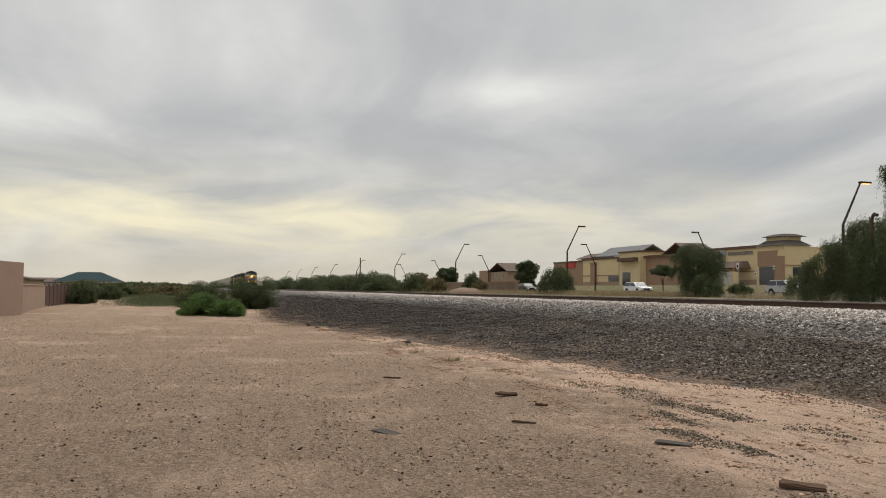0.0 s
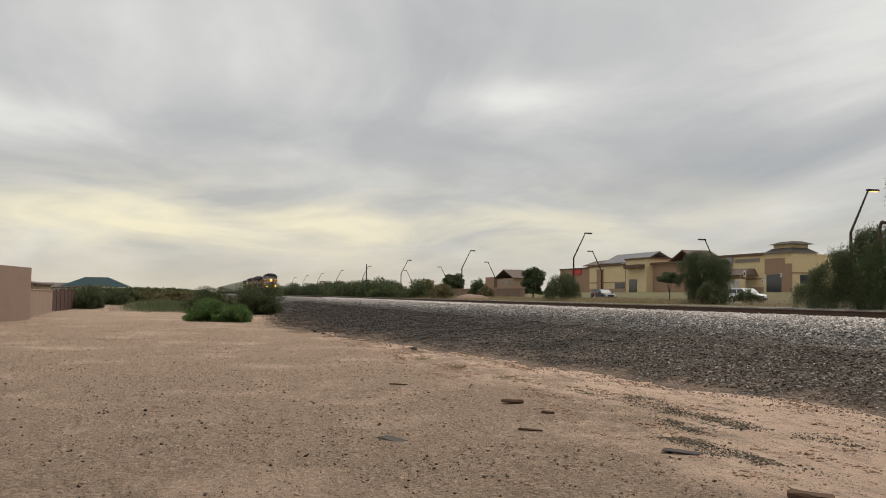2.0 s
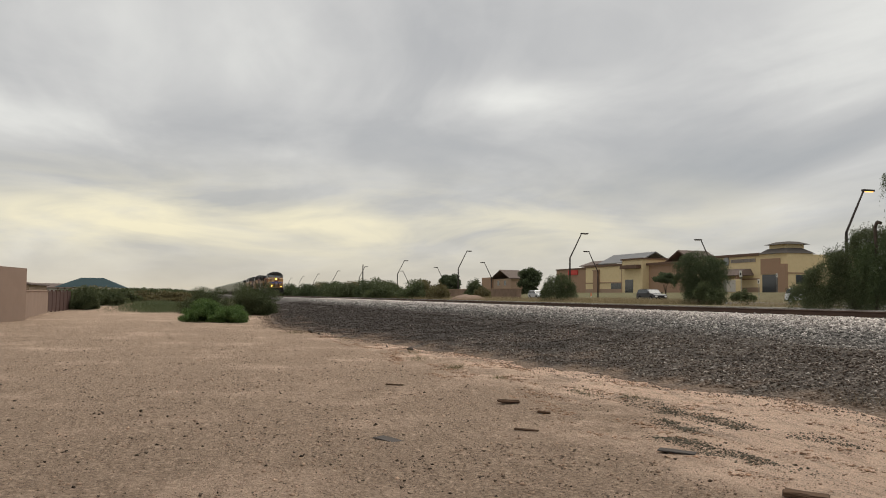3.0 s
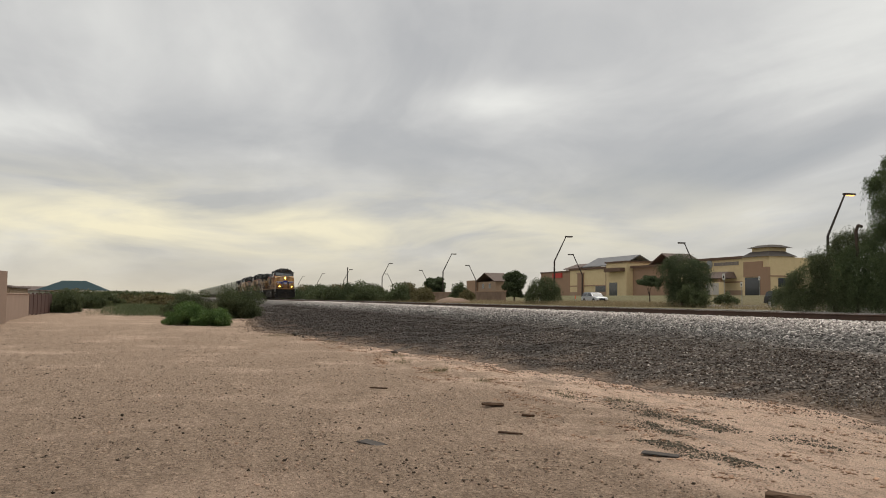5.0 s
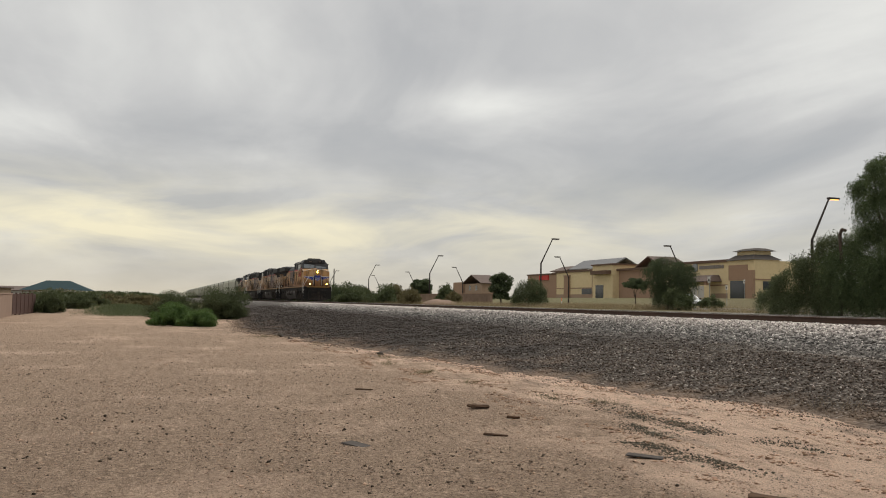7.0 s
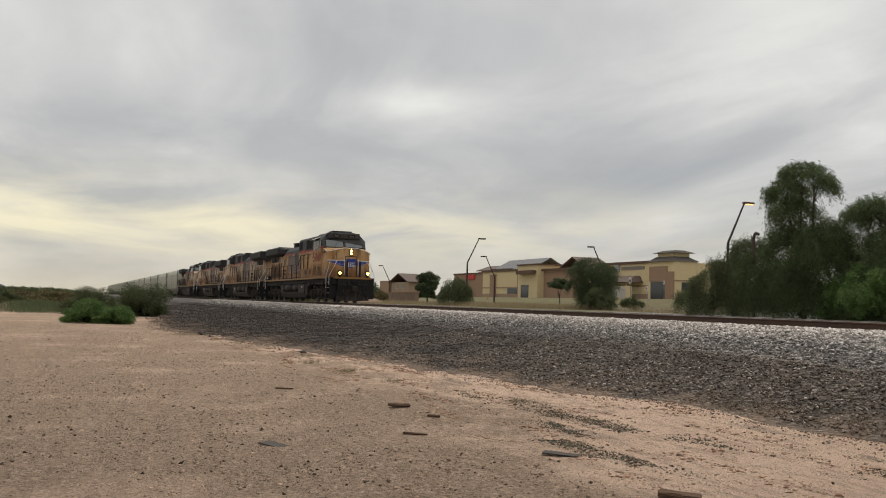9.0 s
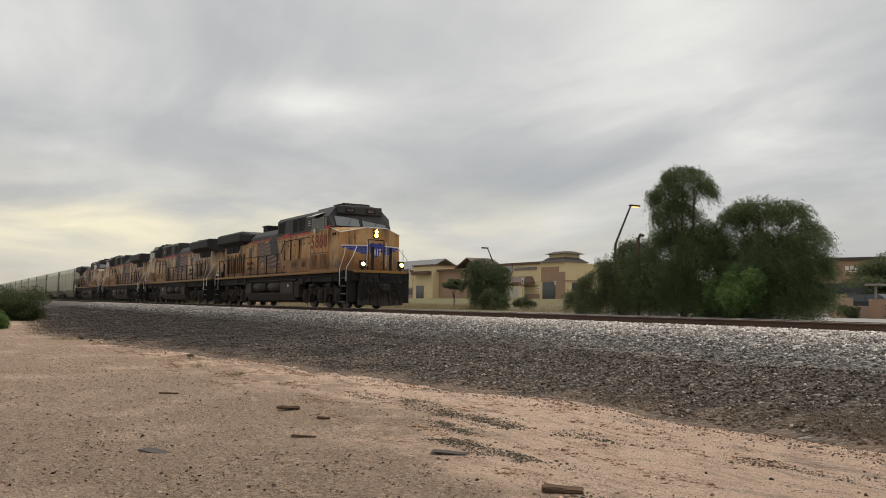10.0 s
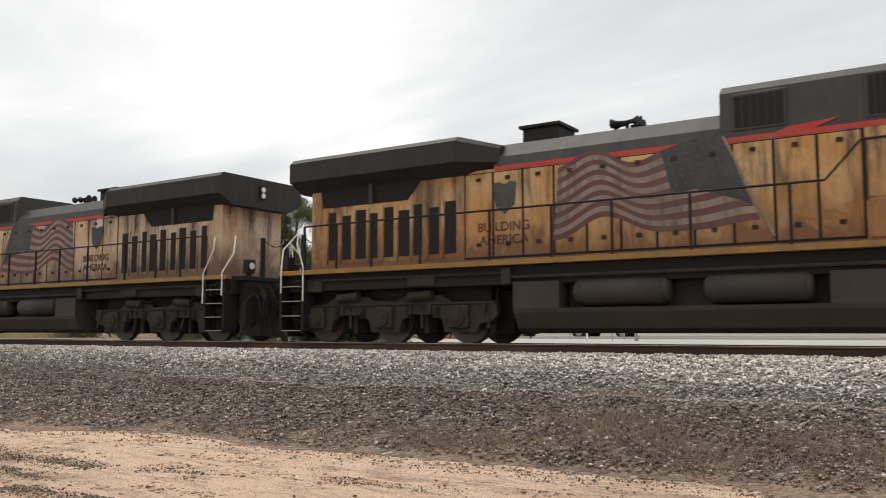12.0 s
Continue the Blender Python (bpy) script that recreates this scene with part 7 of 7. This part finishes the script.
# ---- vehicles ----
def vehicle(kind, paint, label, m, group=""):
    """A road vehicle, its nose along +x, on its wheels at z = 0."""
    t = thing({"pickup": "pickup_truck", "suv": "suv_car", "sedan": "sedan_car"}[kind], label, "pickup truck" if kind == "pickup" else "car", m, group)
    if kind == "pickup":
        L_, wd, r = 3.42, 0.98, 0.41
        low = [(-L_, 0.55), (L_, 0.50), (L_, 1.16), (3.25, 1.25), (1.95, 1.34), (1.8, 1.35), (-L_, 1.33)]
        top = [(1.85, 1.33), (1.0, 1.90), (0.75, 1.95), (-0.75, 1.95), (-0.95, 1.88), (-1.05, 1.33)]
        ax = (2.20, -2.10)
    elif kind == "suv":
        L_, wd, r = 2.35, 0.93, 0.36
        low = [(-L_, 0.45), (L_, 0.42), (L_, 0.85), (2.15, 0.98), (1.05, 1.08), (-L_, 1.08)]
        top = [(1.1, 1.07), (0.35, 1.60), (0.1, 1.66), (-1.75, 1.66), (-2.1, 1.5), (-2.3, 1.07)]
        ax = (1.42, -1.42)
    else:
        L_, wd, r = 2.35, 0.90, 0.33
        low = [(-L_, 0.38), (L_, 0.36), (L_, 0.68), (2.1, 0.82), (0.95, 0.96), (-1.5, 0.98), (-L_, 0.92)]
        top = [(1.0, 0.95), (0.25, 1.38), (-0.1, 1.44), (-0.85, 1.42), (-1.65, 0.97)]
        ax = (1.42, -1.42)
    P_ = M[paint]
    bm = prism(bmesh.new(), low, -wd, wd, "y")
    bmesh.ops.bevel(bm, geom=bm.edges[:], offset=0.06, segments=2, affect="EDGES")
    body = part("body", bm, P_, t)
    bm = bmesh.new()
    loft(bm, [(x, -wd + 0.05 + (z - low[-1][1]) * 0.16, z) for x, z in top], [(x, wd - 0.05 - (z - low[-1][1]) * 0.16, z) for x, z in top])
    bmesh.ops.bevel(bm, geom=bm.edges[:], offset=0.04, segments=2, affect="EDGES")
    cab = part("cabin", bm, P_, t)
    x_f, x_b = top[0][0], top[-1][0]
    zb, zt = top[0][1] + 0.05, max(z for _, z in top) - 0.09
    for s in (-1, 1):
        def wy(z):
            return s * (wd - 0.05 - (z - low[-1][1]) * 0.16 + 0.008)
        fr_ = top[0][0] - 0.12, [p for p in top if p[1] > zt - 0.1][0][0] - 0.02
        span = ((fr_[0] - 0.05, fr_[1]), (x_b + 0.12, [p for p in top if p[1] > zt - 0.1][-1][0] + 0.05))
        mid = (span[0][0] + span[1][0]) / 2 - 0.05
        for a0, a1, b0, b1 in ((span[0][0], span[0][1], mid + 0.05, mid + 0.05), (mid - 0.05, mid - 0.05, span[1][0], span[1][1])):
            bm = bmesh.new()
            hull(bm, [(a0, wy(zb), zb), (b0, wy(zb), zb), (b1, wy(zt), zt), (a1, wy(zt), zt), (a0, wy(zb) - s * 0.02, zb), (b0, wy(zb) - s * 0.02, zb), (b1, wy(zt) - s * 0.02, zt), (a1, wy(zt) - s * 0.02, zt)],
                 [(0, 1, 2, 3), (4, 7, 6, 5), (0, 4, 5, 1), (1, 5, 6, 2), (2, 6, 7, 3), (3, 7, 4, 0)])
            part("side_window", bm, M["window"], cab)
        part("mirror", bbox(x_f - 0.32, x_f - 0.15, *sorted((s * wd, s * (wd + 0.18))), zb, zb + 0.14, 0.03), M["black"], cab)
        part("headlight", bbox(L_ - 0.06, L_ + 0.012, *sorted((s * (wd - 0.42), s * (wd - 0.08))), low[2][1] - 0.22, low[2][1] - 0.05, 0.01), M["white"], body)
        part("tail_light", bbox(-L_ - 0.012, -L_ + 0.05, *sorted((s * (wd - 0.22), s * (wd - 0.04))), low[-1][1] - 0.42, low[-1][1] - 0.1, 0.01), M["red"], body)
        for x in ax:
            w_ = part("wheel", rod(bmesh.new(), (x, s * (wd - 0.2), r), (x, s * (wd + 0.015), r), r, 22), M["tyre"], t)
            part("rim", rod(bmesh.new(), (x, s * (wd + 0.012), r), (x, s * (wd + 0.025), r), r * 0.62, 14), M["rim"], w_)
            part("wheel_arch", rod(bmesh.new(), (x, s * (wd - 0.1), r + 0.03), (x, s * (wd + 0.006), r + 0.03), r + 0.09, 22), M["black"], body)
    p, q = top[0], top[1]
    bm = bmesh.new()
    n_ = Vector((q[1] - p[1], 0, p[0] - q[0])).normalized() * 0.012
    hull(bm, [Vector((a[0], y, a[1])) + n_ * k for a in (Vector(p).lerp(Vector(q), 0.12), Vector(p).lerp(Vector(q), 0.9)) for y in (-wd + 0.22, wd - 0.22) for k in (-2, 1)], BOX_FACES)
    part("windscreen", bm, M["window"], cab)
    part("bumper", bbox(L_ - 0.08, L_ + 0.09, -wd + 0.04, wd - 0.04, low[1][1] - 0.06, low[1][1] + 0.16, 0.03), M["galv"] if kind == "pickup" else M["black"], body)
    part("bumper", bbox(-L_ - 0.09, -L_ + 0.08, -wd + 0.04, wd - 0.04, low[1][1] - 0.04, low[1][1] + 0.16, 0.03), M["galv"] if kind == "pickup" else M["black"], body)
    part("grille", bbox(L_ - 0.03, L_ + 0.02, -wd + 0.45, wd - 0.45, low[1][1] + 0.18, low[2][1] - 0.04, 0.01), M["black"], body)
    if kind == "pickup":
        part("bed_floor", bbox(-3.1, -1.3, -wd + 0.1, wd - 0.1, 1.29, 1.315), M["black"], body)
    return t


ROAD_Z = FAR_Z + 0.03
vehicle("pickup", "car_white", "white crew-cab pickup truck stopped on the street", pose(-27.5, 56.8, ROAD_Z, 0, 0, 9), "vehicles")
vehicle("pickup", "car_white", "white pickup truck facing the crossing far off", pose(-27.8, 97.0, ground_height(-27.8, 97.0), 0, 0, -56), "vehicles")
vehicle("sedan", "car_silver", "silver sedan waiting beside a white pickup", pose(-36.5, 115.4, ground_height(-36.5, 115.4), 0, 0, -52), "vehicles")
vehicle("pickup", "car_green", "dark green pickup truck at the crossing", pose(-21.2, 90.6, ground_height(-21.2, 90.6), 0, 0, -58), "vehicles")
vehicle("suv", "car_dark", "dark car parked before the shops", pose(-41.6, 70.5, ground_height(-41.6, 70.5), 0, 0, 205), "vehicles")
vehicle("suv", "car_white", "white van-like car parked far across the street", pose(-45.6, 132.4, ground_height(-45.6, 132.4), 0, 0, -60), "vehicles")
CARS = [
    (vehicle("suv", "car_silver", "grey sport utility car driving along the street", pose(-72, 58, ROAD_Z), "vehicles"), 58.0,
     [(0.0, -72.0), (2.0, -46.0), (6.0, 6.0), (12.0, 84.0)]),
    (vehicle("suv", "car_white", "white sport utility car driving along the street", pose(-100.6, 58, ROAD_Z), "vehicles"), 59.2,
     [(0.0, -104.0), (0.8, -95.5), (2.0, -81.5), (2.4, -77.3), (4.0, -60.0), (6.5, -33.0), (8.0, -25.4), (9.0, -24.2), (12.0, -24.2)]),
    (vehicle("suv", "car_dark", "dark blue car driving along the street", pose(-134, 58, ROAD_Z), "vehicles"), 58.0,
     [(0.0, -141.0), (1.6, -119.5), (2.4, -108.0), (4.6, -75.5), (5.0, -70.0), (6.5, -52.0), (8.0, -40.0), (9.0, -36.5), (12.0, -36.5)]),
    (vehicle("suv", "car_silver", "silver car driving along the street", pose(-160, 58, ROAD_Z), "vehicles"), 58.0,
     [(0.0, -176.0), (4.3, -120.0), (5.0, -110.5), (5.5, -103.5), (6.0, -97.0), (8.5, -66.0), (10.0, -53.0), (11.0, -50.0), (12.0, -50.0)]),
]


# ---- litter on the ground ----
def plank(x, y, turn, length, width, thick, mat, label, tilt=2.0, seed=1):
    bm = bbox(-length / 2, length / 2, -width / 2, width / 2, 0, thick, min(0.012, thick * 0.3), 1)
    bmesh.ops.subdivide_edges(bm, edges=bm.edges[:], cuts=2)
    rng = random.Random(seed)
    for v in bm.verts:
        end = abs(v.co.x) / (length / 2)
        v.co += Vector((rng.uniform(-1, 1) * 0.03 * end * length * 0.5, rng.uniform(-1, 1) * width * 0.07, rng.uniform(-0.4, 0.4) * thick * 0.3))
    ob = part("plank", bm, M[mat])
    ob.matrix_basis = pose(x, y, ground_height(x, y) + 0.006, 0, tilt, turn)
    tagged(ob, label, "plank", "broken planks")


def litter():
    # crusted flakes of dried mud on the washed sand, and crumbs of earth on the open ground
    gen = np.random.default_rng(77)
    pts, sz = [], []
    while len(pts) < 16000:
        x = 6 - 46 * gen.random() ** 1.6
        y = 4.4 + (toe(x) - 4.2) * gen.random()
        if y < toe(x) and noise.noise((x * 0.55, y * 2.2, 31)) + 0.5 * noise.noise((x * 1.8, y * 5.5, 33)) > 0.02 + 0.35 * gen.random():
            pts.append((x, y, ground_height(x, y) + 0.002))
            sz.append(0.010 + 0.030 * gen.random() ** 4)
    tagged(stone_mesh("mud_flakes", np.array(pts), np.array(sz), M["flake"], gen, 0.32), "reddish flakes of dried mud on washed sand", "earth", kind="stuff")
    pts, sz = [], []
    while len(pts) < 6500:
        d, a = 3.0 + 34 * gen.random() ** 1.5, radians(-108 + 84 * gen.random())
        x, y = d * math.sin(a), d * math.cos(a)
        if y < 5.2 and noise.noise((x * 0.3, y * 0.9, 41)) > -0.25 + 0.5 * gen.random():
            pts.append((x, y, ground_height(x, y) + 0.003))
            sz.append(0.006 + 0.022 * gen.random() ** 7 + 0.0003 * d)
    tagged(stone_mesh("earth_crumbs", np.array(pts), np.array(sz), M["crust"], gen, 0.55), "crumbs of pinkish earth on gritty ground", "earth", kind="stuff")
    plank(-8.75, 2.02, 35, 0.30, 0.15, 0.015, "slate", "thin dark grey broken board lying on gritty earth", 4, 1)
    plank(-7.45, 4.64, 48, 0.36, 0.15, 0.014, "slate", "thin grey board lying on sandy earth", 2, 2)
    plank(-5.45, 4.50, 50, 0.33, 0.14, 0.045, "weathered_wood", "weathered broken chunk of railway tie", 2, 3)
    plank(-11.25, 4.32, 95, 0.30, 0.13, 0.04, "weathered_wood", "weathered splintered chunk of railway tie", 3, 4)
    plank(-9.04, 3.69, 55, 0.28, 0.06, 0.018, "weathered_wood", "thin weathered stick of wood", 2, 5)
    plank(-10.3, 4.45, 60, 0.17, 0.05, 0.03, "weathered_wood", "small weathered stick of wood", 2, 6)
    plank(-13.9, 3.3, 70, 0.3, 0.05, 0.02, "weathered_wood", "small weathered stick of wood", 2, 7)
    plank(-14.2, -3.6, 80, 0.5, 0.05, 0.03, "weathered_wood", "thin weathered stick on gritty earth", 2, 8)
    rng = np.random.default_rng(21)
    c = np.array([(-22.9, 5.9, 0.1), (-24.6, 5.6, 0.06), (-33.6, 4.6, 0.16), (-32.9, 4.5, 0.12), (-34.4, 4.7, 0.1), (-32.2, 4.7, 0.1)])
    for p, s in zip(c, (0.12, 0.06, 0.15, 0.11, 0.13, 0.08)):
        ob = stone_mesh("rock", np.array([(0.0, 0.0, 0.0)]), np.array([s]), M["tie"], rng, 0.75)
        ob.matrix_basis = pose(p[0], p[1], ground_height(p[0], p[1]) + s * 0.3)
        tagged(ob, "dark broken rock at the foot of the bank", "rock", "rocks")
    # dark clods thrown up along the wheel tracks
    pts, sz = [], []
    for x0, y0, x1, y1, n, wd in ((-12.6, 6.0, -10.2, 6.2, 1600, 0.2), (-10.2, 6.05, -8.6, 6.25, 4200, 0.16), (-9.6, 5.5, -8.4, 5.6, 3000, 0.15), (-8.2, 4.95, -6.2, 5.2, 4200, 0.15), (-8.0, 6.4, -7.0, 6.6, 900, 0.14), (-5.2, 4.5, -3.4, 4.6, 3000, 0.18), (-5.9, 7.0, -4.5, 7.2, 900, 0.14), (-7.2, 7.9, -5.6, 7.6, 90, 0.2), (-5.2, 5.0, -2.6, 4.9, 260, 0.2), (-15.5, 5.5, -12.5, 6.0, 160, 0.2)):
        for _ in range(int(n * 0.9)):
            k = rng.random()
            if noise.noise((k * 5.0, x0 * 3, y0)) < -0.12 + 0.4 * rng.random() - 0.15:
                continue
            x, y = x0 + (x1 - x0) * k + rng.normal(0, wd), y0 + (y1 - y0) * k + rng.normal(0, wd * 0.7) + 0.16 * noise.noise((k * 6, x0, 1))
            pts.append((x, y, ground_height(x, y) + 0.006))
            sz.append(0.0045 + 0.013 * rng.random() ** 5)
    tagged(stone_mesh("clods", np.array(pts), np.array(sz), M["grit"], rng, 0.6), "grey grit and low weeds along old wheel tracks", "gravel", kind="stuff")


near_walls()
shops()
right_buildings()
lamps()
signal()
plants()
hedge_rows()
grasses()
litter()


# ---- what moves ----
def motions():
    for ob, off, turn in STOCK:
        walk(ob, [(t, pose(s + off, TRACK_Y, RAIL_Z, 0, 0, turn)) for t, s in TRAIN])
    for ob, y, rows in CARS:
        walk(ob, [(t, pose(x, y, ROAD_Z)) for t, x in rows])
    ts = [k / 30 for k in range(361)]
    way_ = np.interp(ts, [t for t, _ in TRAIN], [s for _, s in TRAIN])
    for ob, off, turn in STOCK[:4]:
        for w_ in [c for c in ob.children if c.name.startswith("wheelset")]:
            p = w_.matrix_basis.translation.copy()
            walk(w_, [(t, pose(p.x, p.y, p.z, 0, math.degrees(s / 0.53) * (1 if turn == 0 else -1), 0)) for t, s in zip(ts, way_)])


motions()
